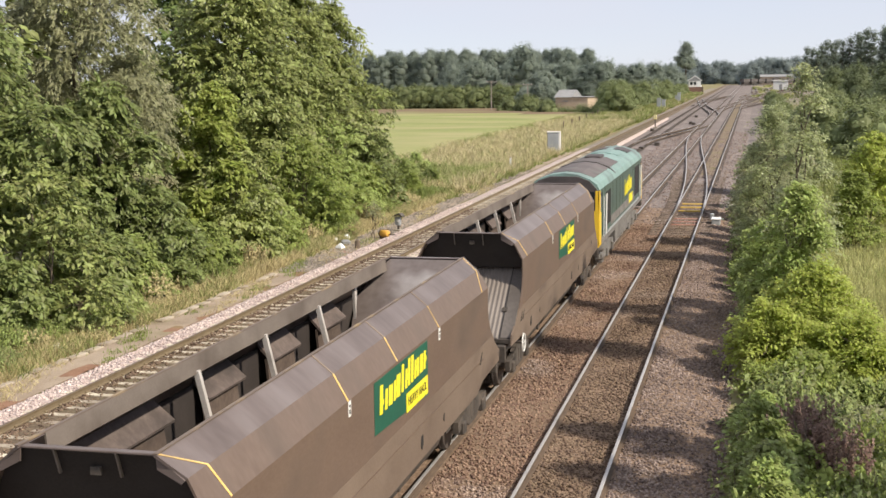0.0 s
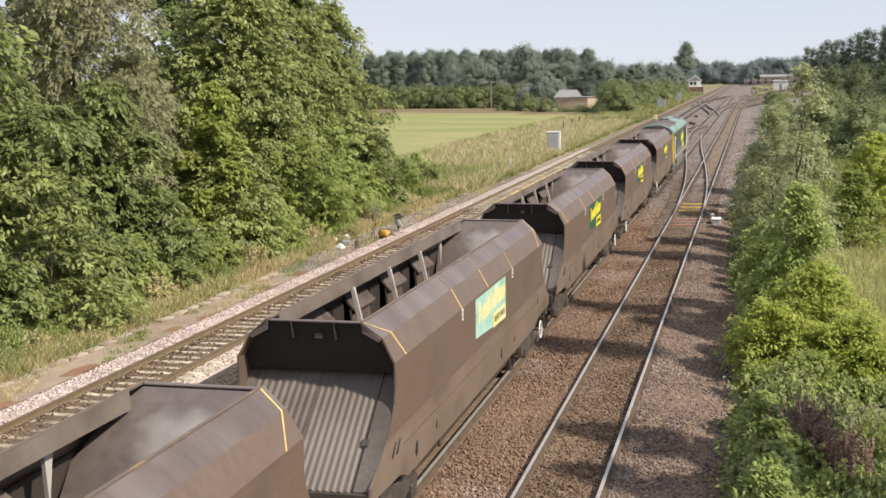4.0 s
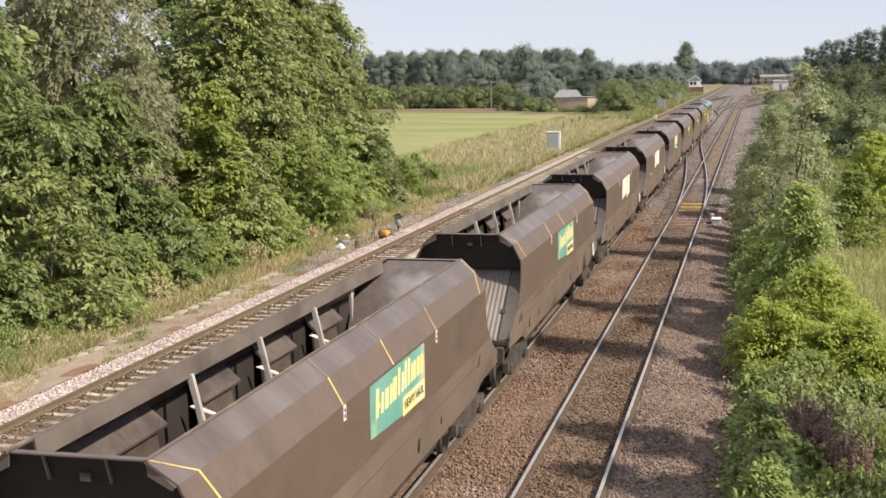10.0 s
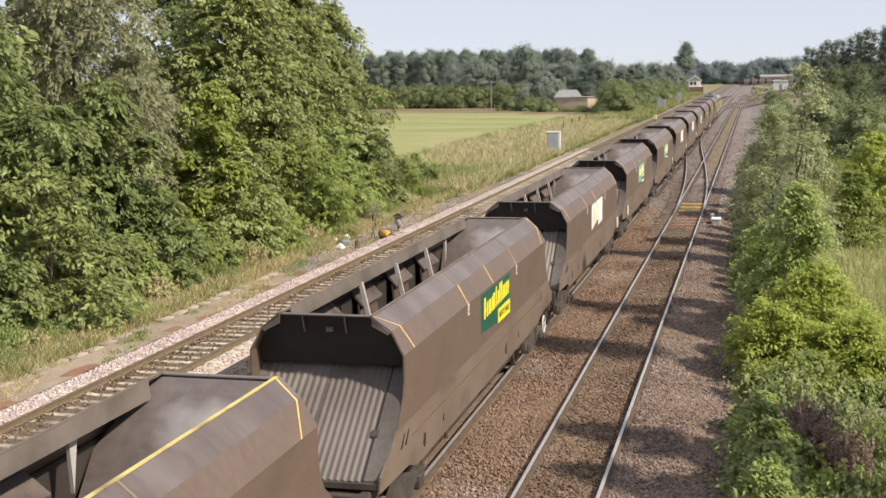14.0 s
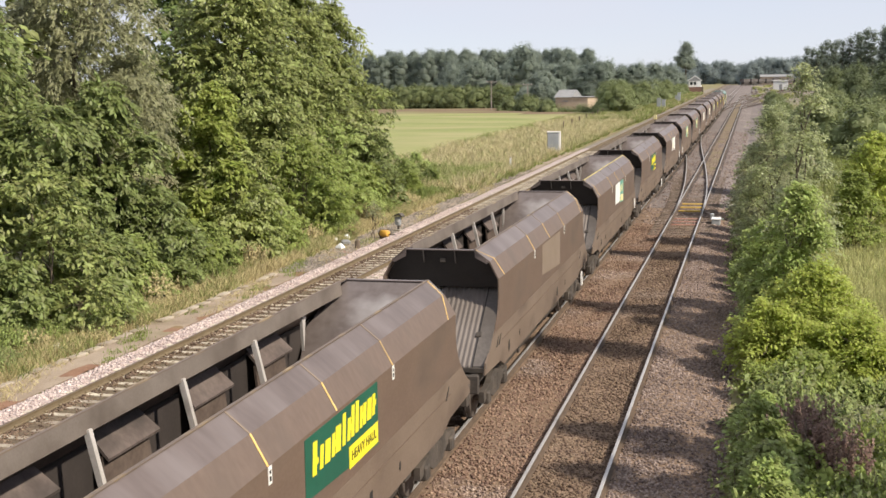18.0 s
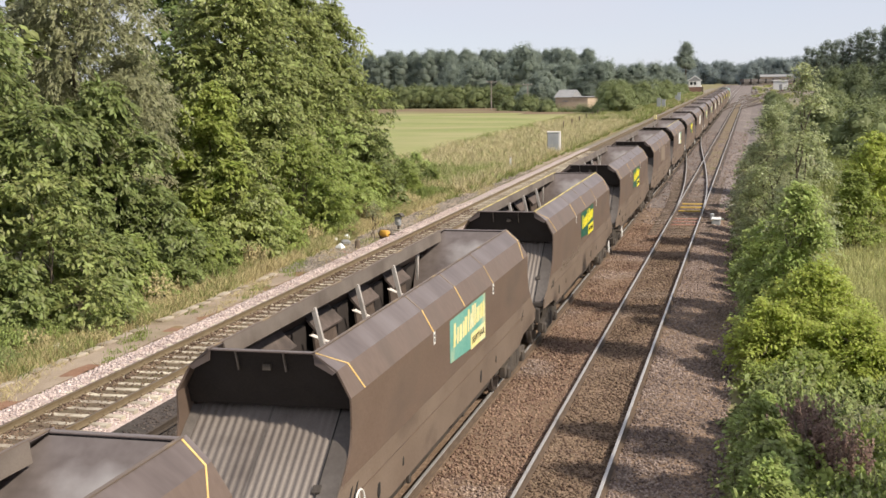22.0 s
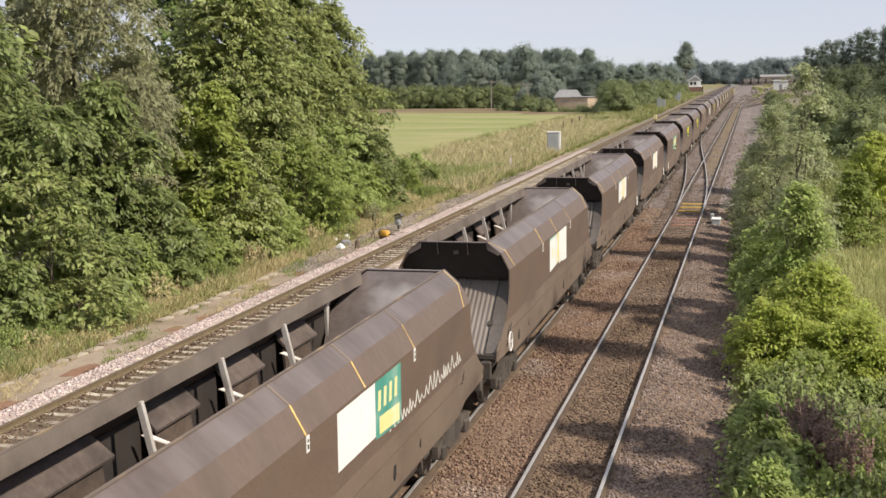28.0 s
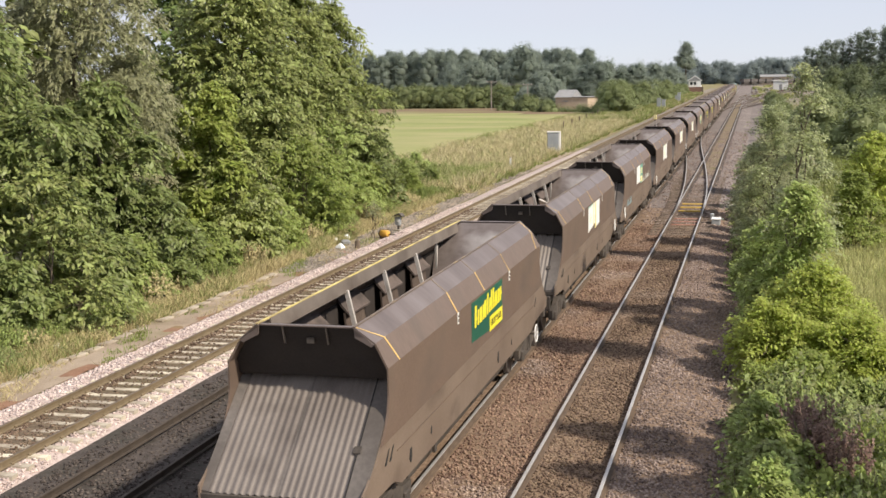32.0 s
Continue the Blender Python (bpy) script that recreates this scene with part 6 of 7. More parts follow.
for x, y, h, m in ((-22.6, 82.0, 2.6, L_SCRUB), (-23.4, 85.5, 2.2, L_YELLOW), (-21.6, 80.2, 1.7, L_YELLOW), (-22.3, 88.0, 1.6, L_SCRUB), (-24.6, 90.5, 1.9, L_SCRUB), (-25.5, 96, 2.1, L_ASH)):
    tree("loose green sapling scrub in long grass", x, y, h, h * 0.55, 0.0, m, 3600, 0.17, int(y * 7), 7, wide=0.4, spray=0.7, per=18, fall=0.5, twist=0.5, name="shrub", category="shrub", group="scrub west of the line", trunk=0.03, stems=3)
solid("green_grass", blades("green_grass", 26000, (-27, -20.2, 78, 104), 0.95, L_SCRUB, RNG, lean=0.5, width=0.03, where=lambda x, y: np.sin(x * 1.1 + y * 0.4) + np.cos(y * 0.23 - x) > -0.1), None, "rank green grass at the end of the wood", "grass", kind="stuff")
solid("dry_grass", blades("dry_grass", 100000, (-22.5, -19.2, 19, 92), 0.36, L_VERGE, RNG, lean=0.55, width=0.016), None, "dry straw-coloured verge grass", "grass", kind="stuff")
solid("green_grass", blades("green_grass", 45000, (-22.5, -19.1, 19, 92), 0.4, L_GRASS, RNG, lean=0.6, width=0.018, where=lambda x, y: np.sin(x * 1.7 + y * 0.5) + np.cos(y * 0.31 - x) > -0.2), None, "green verge grass and weeds", "grass", kind="stuff")
solid("dry_grass", blades("dry_grass", 120000, (-35, -18.6, 84, 225), 0.9, L_DRY, RNG, lean=0.6, width=0.04, where=lambda x, y: x > -31.5 - 0.8 * np.sin(y * 0.2) - 0.6 * np.sin(y * 0.61 + x)), None, "tall dry grass beside the field", "grass", kind="stuff")
solid("green_grass", blades("green_grass", 80000, (-33, -18.3, 80, 240), 0.75, L_GRASS, RNG, lean=0.55, width=0.04), None, "green weeds in long dry grass", "grass", kind="stuff")
solid("dry_grass", blades("dry_grass", 25000, (-27, -17.9, 215, 470), 0.9, L_DRY, RNG, lean=0.5, width=0.12), None, "tall dry grass far along the line", "grass", kind="stuff")
solid("green_grass", blades("green_grass", 50000, (-27, -17.9, 205, 470), 1.0, L_GRASS, RNG, lean=0.5, width=0.12), None, "rank green weeds far along the line", "grass", kind="stuff")
solid("dry_grass", blades("dry_grass", 42000, (-19.6, -17.75, 22, 95), 0.14, L_VERGE, RNG, lean=0.9, width=0.014, where=lambda x, y: np.sin(x * 4 + y * 0.7) + np.cos(y * 0.43 + x) > 0.35), None, "thin dry grass on the path", "grass", kind="stuff")
solid("ballast_stones", stones("ballast_stones", 6500, (-19.1, -17.7, 49, 105), M_GREY_STONE, RNG, lambda x: 0 * x - 0.42, 0.035), None, "scattered grey stones on the path", "ballast", kind="stuff")
solid("weeds", blades("weeds", 14000, (-19.6, -17.7, 22, 60), 0.16, L_SCRUB, RNG, where=lambda x, y: np.sin(x * 3 + y * 0.9) * np.cos(y * 0.37) > 0.4), None, "small green weeds on the path", "weed", kind="stuff")

# ---- young trees and bushes east of the line ----
EAST = "young trees east of the line"
tree("tall slender silvery aspen sapling", 1.52, 40.2, 8.2, 1.35, 0.6, L_ASPEN, 15000, 0.09, 81, 15, wide=0.7, spray=0.8, per=22, spread=0.3, group=EAST, trunk=0.07, stems=2)
tree("leaning silvery aspen sapling", 0.8, 53, 6.6, 1.9, 0.3, L_ASPEN, 24000, 0.078, 82, 13, wide=0.7, spray=0.8, per=22, spread=0.3, group=EAST, trunk=0.06, stems=2)
tree("slender green ash sapling", 1.35, 38.3, 4.9, 1.4, 0.2, L_ASH, 11500, 0.17, 83, 14, wide=0.38, spray=1.15, per=24, spread=0.32, fall=0.6, group=EAST, trunk=0.06, stems=2)
tree("green ash sapling with drooping leaves", 0.65, 42.5, 3.5, 1.3, 0.1, L_ASH, 8500, 0.17, 93, 11, wide=0.38, spray=1.1, per=24, spread=0.32, fall=0.6, group=EAST, trunk=0.05, stems=2)
tree("grey-green sallow bush beside the ballast", 0.6, 58, 5.0, 2.0, 0.2, L_WILLOW, 16000, 0.15, 84, 12, wide=0.4, spray=0.7, per=22, group=EAST, trunk=0.06, stems=3)
tree("green sallow bush beside the ballast", 0.9, 70, 4.4, 2.3, 0.2, L_ASPEN, 14000, 0.17, 85, 12, wide=0.5, spray=0.7, per=22, group=EAST, trunk=0.06, stems=3)
tree("green sallow bush beside the ballast", 1.4, 84, 4.2, 2.6, 0.2, L_WILLOW, 12000, 0.19, 86, 12, wide=0.5, spray=0.8, per=22, group=EAST, trunk=0.06, stems=3)
tree("yellow-green field maple sapling", 5.7, 66, 4.9, 2.1, 0.3, L_LIME, 14000, 0.15, 87, 12, spray=0.8, per=22, group=EAST, trunk=0.06, stems=2)
tree("yellow-green field maple sapling", 4.4, 59, 3.6, 1.5, 0.2, L_YELLOW, 10000, 0.14, 94, 10, spray=0.8, per=22, group=EAST, trunk=0.05, stems=2)
for x, y, h, r, n, sd in ((1.75, 35.4, 2.75, 1.7, 30000, 88), (0.55, 33.6, 2.0, 1.25, 20000, 95), (2.7, 33.4, 1.8, 1.3, 18000, 89), (1.4, 31.6, 1.2, 1.0, 6000, 121), (0.35, 31.5, 0.9, 0.65, 3000, 122)):
    tree("bright lime-green field maple bush with layered sprays" if h > 1.5 else "yellow-green field maple seedlings", x, y, h, r, 0.1, L_LIME if h > 1.5 else L_YELLOW, n, 0.1, sd, 16, wide=0.55, spray=1.0, per=52, fall=0.3, spread=0.4, twist=0.15, group=EAST, trunk=0.04, stems=3)
for x, y, h, base, sd in ((3.9, 21.8, 7.2, 2.4, 103), (4.0, 24.6, 7.8, 2.6, 119), (7.5, 31.6, 13.6, 9.9, 120)):
    tree("young ash tree beside the bridge", x, y, h, 1.3, base, L_SCRUB, 8000, 0.16, sd, 12, wide=0.4, spray=0.8, per=22, group=EAST, trunk=0.07)
UNDER = "undergrowth east of the line"
for x, y, h, r, m, sd in ((0.45, 25.4, 1.5, 0.9, L_SCRUB, 90), (0.4, 28.4, 1.15, 0.85, L_CHERRY, 91), (0.45, 23.0, 1.47, 0.85, L_CHERRY, 97), (0.55, 20.8, 1.43, 0.8, L_SCRUB, 98),
                          (0.2, 39.6, 1.5, 0.9, L_SCRUB, 100), (0.1, 47.0, 1.5, 1.0, L_SCRUB, 101), (0.1, 52.5, 1.5, 1.0, L_CHERRY, 102), (0.45, 22.0, 1.47, 0.8, L_ASH, 104), (0.5, 24.2, 1.54, 0.85, L_SCRUB, 105), (0.35, 26.7, 1.43, 0.8, L_ASH, 106),
                          (0.3, 41.4, 1.43, 1.0, L_SCRUB, 110), (0.3, 43.4, 1.4, 1.0, L_ASH, 111), (0.2, 45.4, 1.4, 1.0, L_SCRUB, 112),
                          (0.2, 48.9, 1.43, 1.0, L_ASH, 113), (0.2, 50.8, 1.61, 1.0, L_SCRUB, 114), (0.1, 54.6, 1.57, 1.0, L_ASH, 115), (0.0, 61.5, 2.4, 1.2, L_SCRUB, 116), (0.1, 64.5, 2.4, 1.2, L_CHERRY, 117), (0.1, 75, 2.6, 1.4, L_SCRUB, 118)):
    tree("glossy green bramble bush beside the ballast", x + (0.5 if 37 < y < 46 else 0.25 if 29 < y < 33 else 0.0), y, h * (0.8 if 37 < y < 46 else 1.0), r, 0.0, m, 5200, 0.12, sd, 8, wide=0.6, spray=0.75, per=16, spread=0.35, fall=0.7, name="shrub", category="shrub", group=UNDER, trunk=0.02, stems=3)
rs = random.Random(21)
mix = ((L_NETTLE, "pale green nettle patch beside the line"), (L_SCRUB, "mid-green nettle and bramble patch"), (L_WILLOW, "grey-green mugwort patch beside the line"), (L_NETTLE, "pale green nettle patch beside the line"), (L_YELLOW, "yellow-green weed patch beside the line"))
for k in range(44):
    row, col = divmod(k, 4)
    y = 20.5 + row * 1.25 + rs.uniform(-0.4, 0.4)
    x = 1.0 + col * 0.85 + rs.uniform(-0.3, 0.3)
    top = (1 - 0.14 * col) * (0.55 if y > 28.5 else 1.0)
    m, lab = mix[(k * 7 + rs.randrange(3)) % 5]
    weeds(lab, x, y, rs.uniform(0.55, 0.9), top * rs.choice((0.5, 0.8, 1.2, 1.75)), m, 85, rs.uniform(0.11, 0.17), 120 + k, 14, 0.45, splay=0.2)
for k in range(34):
    y = 20.2 + k * 1.15
    if not (27.4 < y < 37 or 37.5 < y < 44):
        weeds("green nettles and goosegrass beside the ballast", 0.35 + rs.uniform(-0.12, 0.3), y, 0.62, rs.uniform(1.0, 1.3), (L_ASH, L_SCRUB, L_NETTLE)[k % 3], 95, 0.12, 300 + k, 14, 0.42, splay=0.2)
for x, y, h, sd in ((1.05, 24.6, 1.75, 70), (1.35, 25.5, 1.6, 71), (1.8, 24.2, 1.5, 72), (0.95, 26.3, 1.4, 73)):
    weeds("dead brown dock stems with seed heads", x, y, 0.42, h, L_RED, 60, 0.075, sd, 46, 0.6, 0.4, 0.16)
solid("green_grass", blades("green_grass", 18000, (0.2, 9, 20, 75), 0.5, L_GRASS, RNG, width=0.022, where=lambda x, y: (y > 37) | (x > 4.4)), None, "long green grass beyond the bushes", "grass", kind="stuff")
solid("green_grass", blades("green_grass", 26000, (1.0, 14, 75, 150), 0.9, L_GRASS, RNG, width=0.05, lean=0.4), None, "rank green grass and weeds along the boundary", "grass", kind="stuff")
solid("dry_grass", blades("dry_grass", 80000, (2.4, 10, 34, 80), 0.5, L_PALE, RNG, width=0.022, lean=0.4), None, "pale dry grass beyond the bushes", "grass", kind="stuff")


# ---- woods and hedges in the distance ----
def far_tree(mat, height, radius, base, count, leaf, seed, lobes=12, label="", droop=0.0):
    return tree(label, 0, 0, height, radius, base, mat, count, leaf, seed, lobes, leaf * 1.1, droop=droop, group="distant trees", trunk=0.3, core=True)


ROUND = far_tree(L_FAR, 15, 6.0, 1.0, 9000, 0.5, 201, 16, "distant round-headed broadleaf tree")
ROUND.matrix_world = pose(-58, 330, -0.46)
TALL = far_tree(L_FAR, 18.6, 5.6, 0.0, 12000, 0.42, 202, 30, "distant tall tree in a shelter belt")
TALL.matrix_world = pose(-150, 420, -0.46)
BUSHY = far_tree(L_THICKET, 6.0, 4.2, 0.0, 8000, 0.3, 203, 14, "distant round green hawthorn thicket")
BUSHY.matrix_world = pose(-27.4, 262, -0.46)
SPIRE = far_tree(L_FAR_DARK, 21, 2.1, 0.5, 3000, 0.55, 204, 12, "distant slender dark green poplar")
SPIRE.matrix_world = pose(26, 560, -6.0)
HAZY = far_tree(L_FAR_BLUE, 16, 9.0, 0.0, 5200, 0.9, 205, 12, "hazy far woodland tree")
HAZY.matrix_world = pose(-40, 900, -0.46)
HEDGE = far_tree(L_THICKET, 5.2, 3.6, 0.0, 7000, 0.3, 206, 14, "dark green overgrown field hedge")
LEAFY = far_tree(L_GROVE, 14, 6.0, 0.5, 9000, 0.42, 207, 14, "green broadleaf tree east of the yard")
LEAFY.matrix_world = pose(18, 243, -6.0)
HEDGE.matrix_world = pose(-100, 303, -0.46)
rf = random.Random(9)


def plant(proto, x, y, z=-0.46, size=1.0):
    return copy_thing(proto, pose(x, y, z, 0, 0, rf.uniform(0, 360)) @ Matrix.Scale(size * rf.uniform(0.93, 1.04), 4))


for k in range(34):
    plant(HEDGE, -128 + k * 2.35, 303 + rf.uniform(-1.2, 1.2), -0.46 - rf.uniform(0, 0.4))
for k in range(84):
    plant(TALL, -215 + k * 1.95 + rf.uniform(-0.7, 0.7), 415 + rf.uniform(-6, 10), -3.2 - rf.uniform(0, 0.7))
for k in range(18):
    plant(ROUND, -84 + k * 3.1 + rf.uniform(-2, 2), 345 + rf.uniform(-12, 25), -4.0 - rf.uniform(0, 2.5))
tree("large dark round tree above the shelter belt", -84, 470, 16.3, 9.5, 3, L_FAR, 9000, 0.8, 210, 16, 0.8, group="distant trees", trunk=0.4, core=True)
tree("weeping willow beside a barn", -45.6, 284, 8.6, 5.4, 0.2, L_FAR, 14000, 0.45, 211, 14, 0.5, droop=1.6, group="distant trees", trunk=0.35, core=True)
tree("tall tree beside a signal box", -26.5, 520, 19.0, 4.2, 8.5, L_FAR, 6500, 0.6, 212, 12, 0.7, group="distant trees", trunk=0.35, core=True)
for x, y in ((-27.2, 256), (-26.6, 268), (-27.5, 285), (-29.5, 300), (-26.5, 320), (-27, 345), (-28, 372), (-27, 400), (-29, 440), (-33, 330), (-35, 318), (-25.6, 245), (-31, 292)):
    plant(BUSHY, x, y, -0.46 - rf.uniform(0, 1.5))
for x, y, z in ((-42.5, 270, -4.6), (-38, 268, -5.6), (-34.5, 266, -5.2), (-48, 276, -3.4), (-53, 281, -3.8)):
    plant(BUSHY, x, y, z)
for k in range(16):
    plant(BUSHY, -24.2 - rf.uniform(0, 1.5), 290 + k * 12.5, -3.2 - rf.uniform(0, 1.2))
for x, y in ((-36, 400), (-42, 420), (-48, 400), (-33, 450), (-30, 480), (-38, 470), (-28, 500), (-46, 380), (-54, 390), (-33, 510), (-64, 400), (-34, 360)):
    plant(ROUND, x, y, -5.0 - rf.uniform(0, 2.5))
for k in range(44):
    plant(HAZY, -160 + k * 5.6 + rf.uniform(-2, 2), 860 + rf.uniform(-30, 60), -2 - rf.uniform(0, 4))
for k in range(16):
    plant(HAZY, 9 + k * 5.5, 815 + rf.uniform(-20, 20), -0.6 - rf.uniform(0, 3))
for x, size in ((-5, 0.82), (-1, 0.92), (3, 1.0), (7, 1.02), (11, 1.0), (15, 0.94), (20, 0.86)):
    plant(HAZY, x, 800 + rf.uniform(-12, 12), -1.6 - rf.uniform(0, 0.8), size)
for k in range(26):
    plant(SPIRE, 20 + k * 1.9 + rf.uniform(-0.8, 0.8), 545 + rf.uniform(-10, 10) - k * 4, -4.3 + 0.18 * k - rf.uniform(0, 2.5), 1.0 + 0.016 * k)
for x, y, dz in ((18, 240, -1), (22, 225, 0), (26, 235, 1), (20, 205, -2), (27, 210, 0), (31, 240, 2), (24, 260, 0), (16, 285, -1), (29, 275, 1), (21, 310, 0), (35, 265, 2)):
    plant(LEAFY, x, y, min(dz, 0) - 6.0)
for x, y in ((9.5, 118), (12.5, 126), (15, 117), (11, 138), (7.5, 140), (14, 145), (17, 135), (10, 160), (6, 165), (14, 168), (9, 200), (12, 225), (4.2, 150), (3.6, 118)):
    plant(BUSHY, x, y, -1.6 - rf.uniform(0, 2.2) - (2.5 if x < 5 else 0))

for k in range(26):
    y = 92 + k * 9.6 + rf.uniform(-3, 3)
    plant(BUSHY, 2.6 + 0.006 * (y - 92) + rf.uniform(-0.3, 1.4), y, -0.6, rf.choice((0.42, 0.5, 0.6)))
for x, y in ((-24.2, 470), (-25.6, 482), (-26.8, 476)):
    plant(BUSHY, x, y, -0.6, 0.6)

# ---- buildings and lineside things ----
barn = thing("barn", "low buff-walled barn with a grey sheet roof", "barn", pose(-37.2, 279, -0.46, 0, 0, -8))
part("wall", Shape().box(-4.0, 3.2, -4, 4, 0, 2.9, 0.02), M_RENDER, barn, "buff rendered wall")
part("roof", Shape().loft([[(-4.3, -4.3, 2.9), (-4.3, 4.3, 2.9), (-4.3, 0, 4.5)], [(-0.3, -4.3, 2.9), (-0.3, 4.3, 2.9), (-0.3, 0, 4.5)]]), M_SLATE, barn, "grey sheet roof")
part("lean_to_roof", Shape().box(-0.3, 3.5, -4.2, 4.2, 2.9, 3.0), M_SLATE, barn)
part("lintel", Shape().box(-2.4, -1.2, -4.03, -3.98, 2.0, 2.2), M_SLATE, barn)
box = thing("signal_box", "small white and grey gabled signal box", "signal box", pose(-21.5, 493, -0.46))
part("brick_base", Shape().box(-2.2, 2.2, -3.5, 3.5, 0, 2.4), M_BRICK, box)
part("cabin", Shape().box(-2.2, 2.2, -3.5, 3.5, 2.4, 4.7), M_WHITE, box, "white boarded cabin")
for x in (-1.75, -0.45):
    part("window", Shape().box(x, x + 0.95, -3.54, -3.48, 3.2, 4.3), M_GLASS, box, "dark cabin window")
part("door", Shape().box(0.9, 2.1, -3.56, -3.48, 2.4, 4.5), M_BACKING, box, "bright white cabin door")
part("window", Shape().box(2.18, 2.24, -3.2, 3.2, 3.1, 4.4), M_GLASS, box, "dark cabin window")
part("roof", Shape().loft([[(-2.6, -3.6, 4.7), (2.6, -3.6, 4.7), (0, -3.6, 6.5)], [(-2.6, 3.9, 4.7), (2.6, 3.9, 4.7), (0, 3.9, 6.5)]]), M_SLATE, box, "grey gabled roof")
part("bargeboard", Shape().slab([(-2.6, 4.6), (-2.6, 4.85), (0, 6.65), (2.6, 4.85), (2.6, 4.6), (0, 6.35)], "y", -3.66, -3.6), M_WHITE, box, "white bargeboard")
part("stair", Shape().box(2.2, 3.1, -3.4, -2.6, 0, 2.4), M_TIMBER, box)
hut = thing("hut", "white flat-roofed lineside hut", "hut", pose(10.7, 548, -0.46) @ Matrix.Scale(1.2, 4))
part("wall", Shape().box(-2.4, 2.4, -2, 2, 0, 3.2), M_WHITE, hut)
part("roof", Shape().box(-2.7, 2.7, -2.3, 2.3, 3.2, 3.5), M_WHITE, hut, "white flat roof")
part("door", Shape().box(-0.5, 0.5, -2.04, -1.98, 0, 2.1), M_SLATE, hut)

cab = thing("location_cabinet", "grey steel lineside equipment cabinet on a plinth", "cabinet", pose(-19.4, 127, -0.46, 0, 0, 6) @ Matrix.Scale(1.12, 4))
part("body", Shape().box(-0.55, 0.45, -0.35, 0.35, 0.12, 1.95, 0.02), M_CABINET, cab)
part("door", Shape().box(-0.5, -0.06, -0.375, -0.345, 0.2, 1.88, 0.01), M_CABINET, cab)
part("door", Shape().box(-0.04, 0.4, -0.375, -0.345, 0.2, 1.88, 0.01), M_CABINET, cab)
part("side_post", Shape().box(0.45, 0.62, -0.36, 0.36, 0.05, 2.0, 0.01), M_WHITE, cab, "white cabinet side")
part("hood", Shape().box(-0.6, 0.62, -0.42, 0.42, 1.95, 2.03, 0.01), M_WHITE, cab)
part("plinth", Shape().box(-0.6, 0.9, -0.45, 0.45, 0, 0.12), M_CONCRETE, cab)
mark = thing("marker_post", "short white marker post in the long grass", "post", pose(-19.5, 104, -0.46))
part("post", Shape().box(-0.06, 0.06, -0.05, 0.05, 0, 1.15, 0.015), M_WHITE, mark)
part("cap", Shape().box(-0.07, 0.07, -0.06, 0.06, 1.15, 1.2), M_CONCRETE, mark)
greaser = thing("rail_lubricator", "yellow-orange rail lubricator tank with a dark end", "lubricator", pose(-17.55, 59.9, -0.42, 0, 0, -25) @ Matrix.Scale(0.72, 4))
part("tank", Shape().disc((0, 0, 0.36), "x", 0.24, 0.32, 18, 0.06), M_ORANGE, greaser, "yellow-orange tank", True)
part("tank_end", Shape().disc((-0.36, 0, 0.36), "x", 0.22, 0.08, 18, 0.04), M_FRAME, greaser, "dark end", True)
part("cradle", Shape().box(-0.3, -0.2, -0.2, 0.2, 0, 0.18).box(0.2, 0.3, -0.2, 0.2, 0, 0.18), M_FRAME, greaser)
part("hose", Shape().tube([(0.3, 0, 0.3), (0.8, 0.6, 0.25), (1.4, 1.5, 0.25)], 0.04, 6), M_BLACK, greaser)
dwarf = thing("ground_signal", "small weathered grey ground signal with a white lens", "signal", pose(-17.8, 63.3, -0.42, 0, 0, -12))
part("foot", Shape().box(-0.2, 0.2, -0.2, 0.2, 0, 0.06), M_CONCRETE, dwarf, "concrete foot")
part("post", Shape().disc((0, 0, 0.15), "z", 0.06, 0.14, 10), M_FRAME, dwarf)
part("head", Shape().box(-0.17, 0.13, -0.13, 0.13, 0.25, 0.72, 0.05), M_CABINET, dwarf, "weathered grey signal head")
part("lens", Shape().disc((0.06, -0.14, 0.52), "y", 0.085, 0.015, 12), M_WHITE, dwarf, "white lens")
part("hood", Shape().slab([(-0.3, 0.7), (-0.05, 0.86), (0.16, 0.92), (0.3, 0.78), (0.3, 0.7), (0.1, 0.8), (-0.1, 0.76)], "y", -0.2, 0.14), M_WHEEL, dwarf, "rust-brown bent hood")
tree("thin two-stemmed sapling beside the track", -18.0, 59.6, 1.9, 0.5, 1.1, L_WILLOW, 900, 0.09, 62, 6, wide=0.4, spray=0.45, per=14, fall=0.6, group="saplings by the path", trunk=0.03, stems=2)
solid("stump", Shape().tube([(0, 0, -0.05), (0.02, 0, 0.35), (0.05, 0.01, 0.42)], [0.13, 0.12, 0.09], 9), M_TIMBER, "short brown timber stump beside the ballast", "stump", pose(-17.85, 56.3, -0.44))
solid("concrete_block", Shape().box(-0.22, 0.22, -0.16, 0.16, 0, 0.26, 0.06), M_SLATE, "grey broken concrete block on the path", "block", pose(-18.8, 57.5, -0.45, 4, 3, 25))
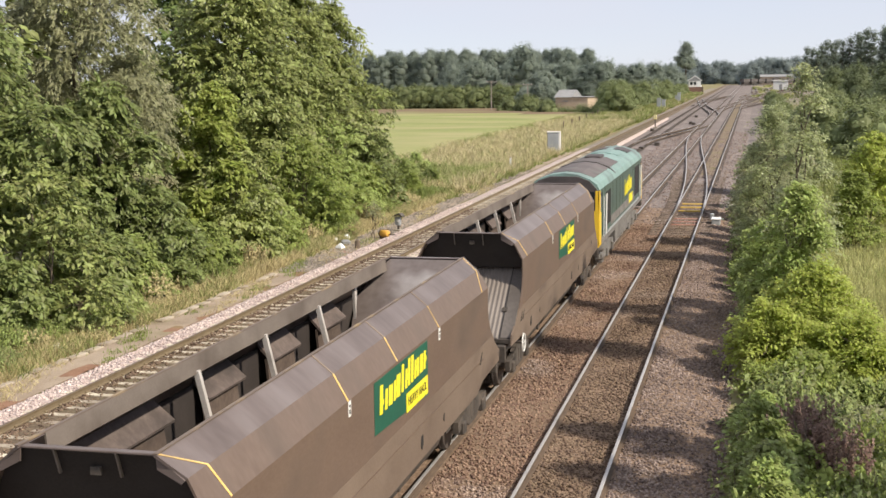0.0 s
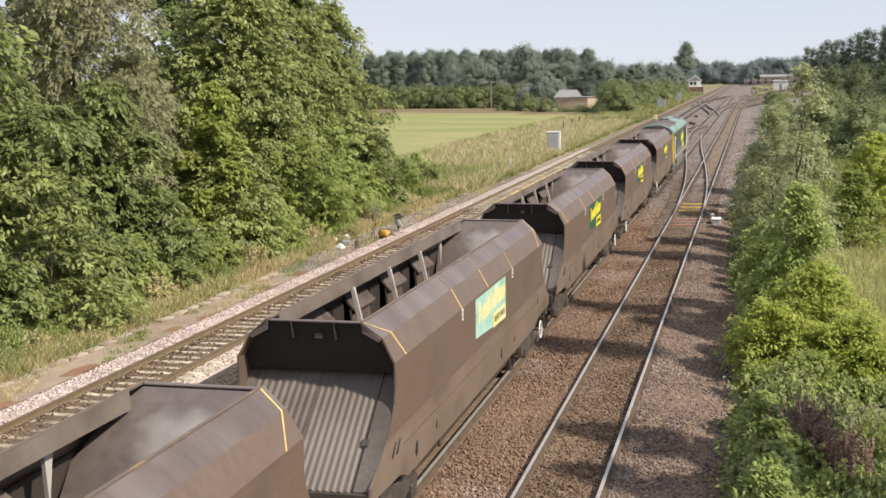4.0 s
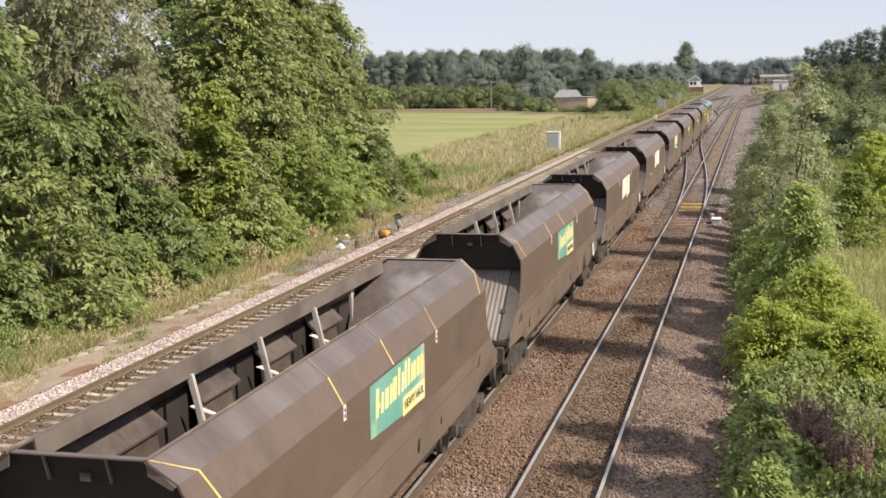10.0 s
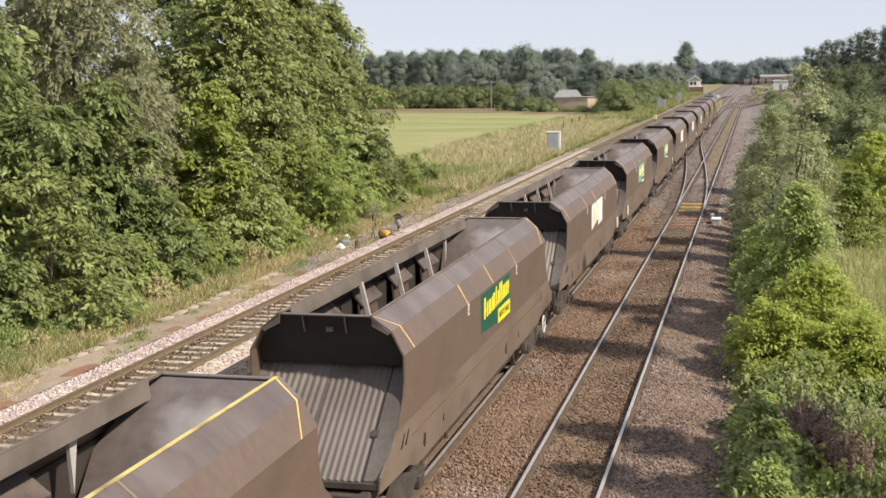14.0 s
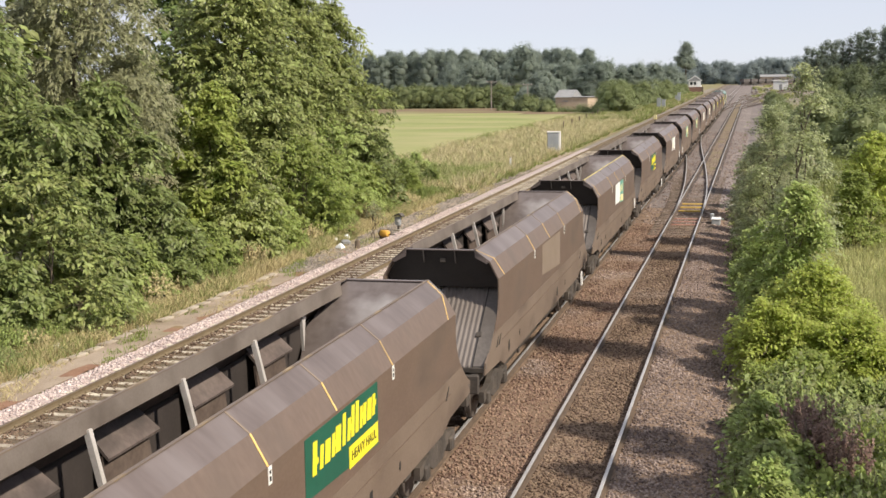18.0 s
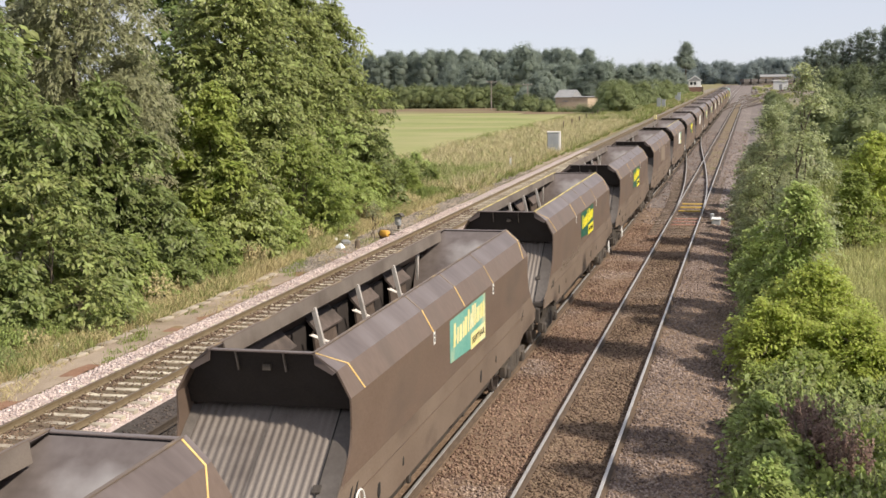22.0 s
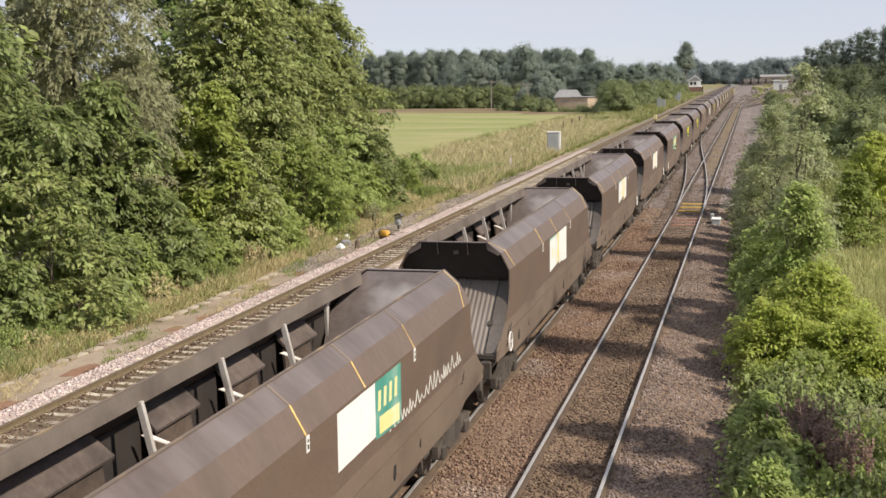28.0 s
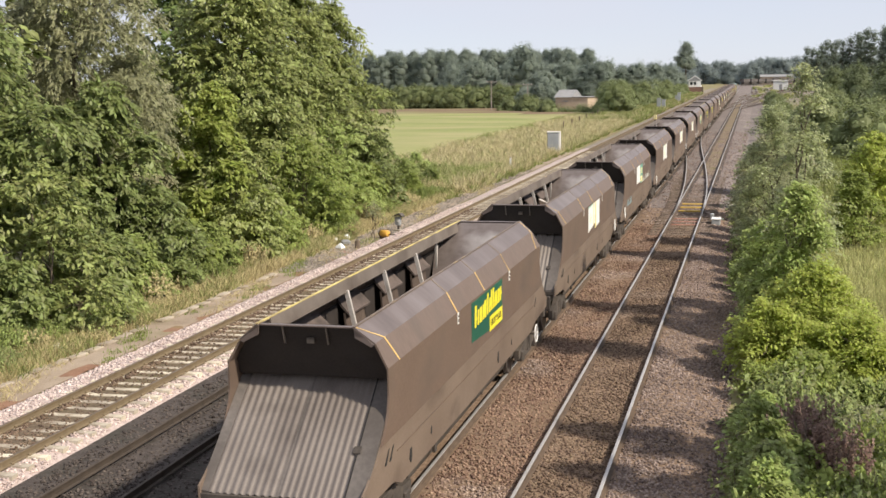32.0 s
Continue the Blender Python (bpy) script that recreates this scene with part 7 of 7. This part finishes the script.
for x, y, a, size in ((-19.5, 58.2, 0.3, 1.3), (-19.35, 59.4, 1.1, 1.5), (-18.55, 56.0, 2.0, 1.6), (-19.6, 56.8, 0.6, 0.7), (-20.1, 33.6, 0.2, 1.0)):
    bag = Shape()
    bag.loft([[(0.15 * math.cos(2 * math.pi * i / 9) * (1 + 0.3 * math.sin(3 * i + a)) * r, 0.12 * math.sin(2 * math.pi * i / 9) * (1 + 0.3 * math.cos(2 * i + a)) * r, z) for i in range(9)] for z, r in ((0, 0.8), (0.05, 1.1), (0.12, 0.7), (0.18, 0.2))])
    solid("litter", bag, M_BACKING, "crumpled white plastic litter on the verge", "litter", pose(x, y, -0.44, 0, 0, a * 60) @ Matrix.Scale(size, 4), "litter")

# concrete cable trough lids, some broken and grown over
trough = thing("cable_trough", "broken concrete cable trough lids in the grass", "cable trough", kind="structure")
lid_mesh = Shape().box(-0.13, 0.13, -0.46, 0.46, 0, 0.07, 0.012).mesh("lid", M_LID)
for k in range(70):
    y = 27 + k * 0.95
    if y > 48 or rs.random() < 0.1:
        continue
    ld = part("lid", lid_mesh, None, trough)
    ld.location, ld.rotation_euler = (-19.02 + 0.012 * (y - 32) + rs.uniform(-0.05, 0.05), y, -0.44 + rs.uniform(-0.025, 0.015)), (radians(rs.uniform(-3, 3)), radians(rs.uniform(-4, 4)), radians(rs.uniform(-5, 5)))


def telegraph_pole(x, y, h, arms, m=None):
    t = thing("telegraph_pole", "weathered wooden telegraph pole with a crossarm", "pole", pose(x, y, -0.46), "telegraph poles")
    part("pole", Shape().tube([(0, 0, 0), (0, 0, h)], [0.13, 0.09], 8), M_POLE, t)
    part("crossarm", Shape().box(-arms, arms, -0.06, 0.06, h - 0.35, h - 0.2), M_POLE, t)
    for s in (-0.85, 0.85):
        part("insulator", Shape().disc((s * arms, 0, h - 0.12), "z", 0.06, 0.09, 8), M_WHITE, t)
    return t


telegraph_pole(-59.2, 292, 6.6, 1.3)
telegraph_pole(-47.7, 275, 6.0, 1.1)
telegraph_pole(-87, 400, 9.4, 1.8)
telegraph_pole(-98, 420, 9.6, 1.8)
telegraph_pole(-110.5, 450, 10.0, 1.8)
wire = Shape()
for dx in (-0.9, 0.9):
    a, b = Vector((-59.2 + dx, 292, 5.85)), Vector((-47.7 + dx, 275, 5.25))
    wire.tube([a.lerp(b, u) - Vector((0, 0, 0.25 * 4 * u * (1 - u))) for u in (0, 0.25, 0.5, 0.75, 1)], 0.02, 5)
solid("overhead_wire", wire, M_POLE, "sagging wires between two telegraph poles", "wire")
post = thing("signal_post", "short signal post with a yellow board", "signal", pose(-13.4, 182, -0.3))
part("pole", Shape().disc((0, 0, 0.9), "z", 0.07, 0.9, 8), M_FRAME, post)
part("board", Shape().box(-0.2, 0.2, -0.06, 0.06, 1.3, 1.9, 0.04), M_FADED_GOLD, post, "yellow board")
part("base", Shape().box(-0.3, 0.3, -0.3, 0.3, 0, 0.25), M_CONCRETE, post)
for x, y, h in ((-19.3, 272, 2.6), (-18.6, 276, 2.2), (-18.4, 330, 2.8), (-19.8, 345, 1.8)):
    g = thing("relay_cabinet", "grey upright lineside cabinet", "cabinet", pose(x, y, -0.46), "lineside cabinets")
    part("body", Shape().box(-0.4, 0.4, -0.3, 0.3, 0, h, 0.03), M_CABINET, g)
    part("lid", Shape().box(-0.45, 0.45, -0.35, 0.35, h, h + 0.08), M_CABINET, g)
for k in range(9):
    f = thing("fence_post", "dark wooden boundary fence post", "fence post", pose(-25.5 - 0.35 * k, 176 + k * 11, -0.46), "boundary fence posts")
    part("post", Shape().box(-0.08, 0.08, -0.08, 0.08, 0, 1.4, 0.02), M_TIMBER, f)
    part("cap", Shape().box(-0.09, 0.09, -0.09, 0.09, 1.4, 1.44), M_TIMBER, f)

# dark hopper wagons standing on the far siding, a pale-roofed shed behind them
shed = thing("shed", "long low goods shed with a pale sheet roof", "shed", pose(12.5, 762, -0.46, 0, 0, 3))
part("wall", Shape().box(-9, 9, -4, 4, 0, 4.6), M_RENDER, shed, "buff wall")
part("roof", Shape().loft([[(-9.3, -4.4, 4.6), (-9.3, 4.4, 4.6), (-9.3, 4.4, 4.8), (-9.3, 0, 6.0), (-9.3, -4.4, 4.8)], [(9.3, -4.4, 4.6), (9.3, 4.4, 4.6), (9.3, 4.4, 4.8), (9.3, 0, 6.0), (9.3, -4.4, 4.8)]]), M_SLATE, shed, "pale sheet roof")
part("door", Shape().box(-2.0, 2.0, -4.06, -3.98, 0, 4.2), M_SLATE, shed)
for k in range(8):
    t = thing("standing_wagon", "dark hopper wagon standing on a far siding", "wagon", pose(-4.6 + k * 3.9, 702 + k * 5.6, -0.2, 0, 0, -35), "standing wagons")
    part("hopper", Shape().loft([[(-0.7, -1.5, 1.1), (0.7, -1.5, 1.1), (0.7, 1.5, 1.1), (-0.7, 1.5, 1.1)], [(-1.3, -2.7, 2.2), (1.3, -2.7, 2.2), (1.3, 2.7, 2.2), (-1.3, 2.7, 2.2)], [(-1.3, -2.7, 3.6), (1.3, -2.7, 3.6), (1.3, 2.7, 3.6), (-1.3, 2.7, 3.6)]]), M_DARK_BODY, t)
    part("rim", Shape().box(-1.36, 1.36, -2.76, 2.76, 3.55, 3.7), M_FRAME, t)
    for y in (-1.35, 0, 1.35):
        part("rib", Shape().box(1.3, 1.38, y - 0.06, y + 0.06, 2.2, 3.55), M_FRAME, t)
    part("solebar", Shape().box(-1.1, 1.1, -3.1, 3.1, 0.9, 1.15), M_FRAME, t)
    for y in (-2, 2):
        part("wheel", Shape().disc((0.75, y, 0.46), "x", 0.46, 0.07, 14).disc((-0.75, y, 0.46), "x", 0.46, 0.07, 14), M_WHEEL, t)
solid("weeds", blades("weeds", 4500, (-0.4, 13, 330, 690), 0.8, L_PALE, RNG, width=0.16, lean=0.4, where=lambda x, y: np.sin(x * 0.9 + y * 0.05) + np.cos(y * 0.043 - x * 0.5) > 0.5), None, "dry weeds growing over the yard", "weed", kind="stuff")
solid("weeds", blades("weeds", 9000, (-0.4, 13, 330, 690), 1.0, L_GRASS, RNG, width=0.16, lean=0.4, where=lambda x, y: np.sin(x * 0.7 - y * 0.06) + np.cos(y * 0.031 + x * 0.6) > 0.7), None, "green weeds growing over the yard", "weed", kind="stuff")

motions()
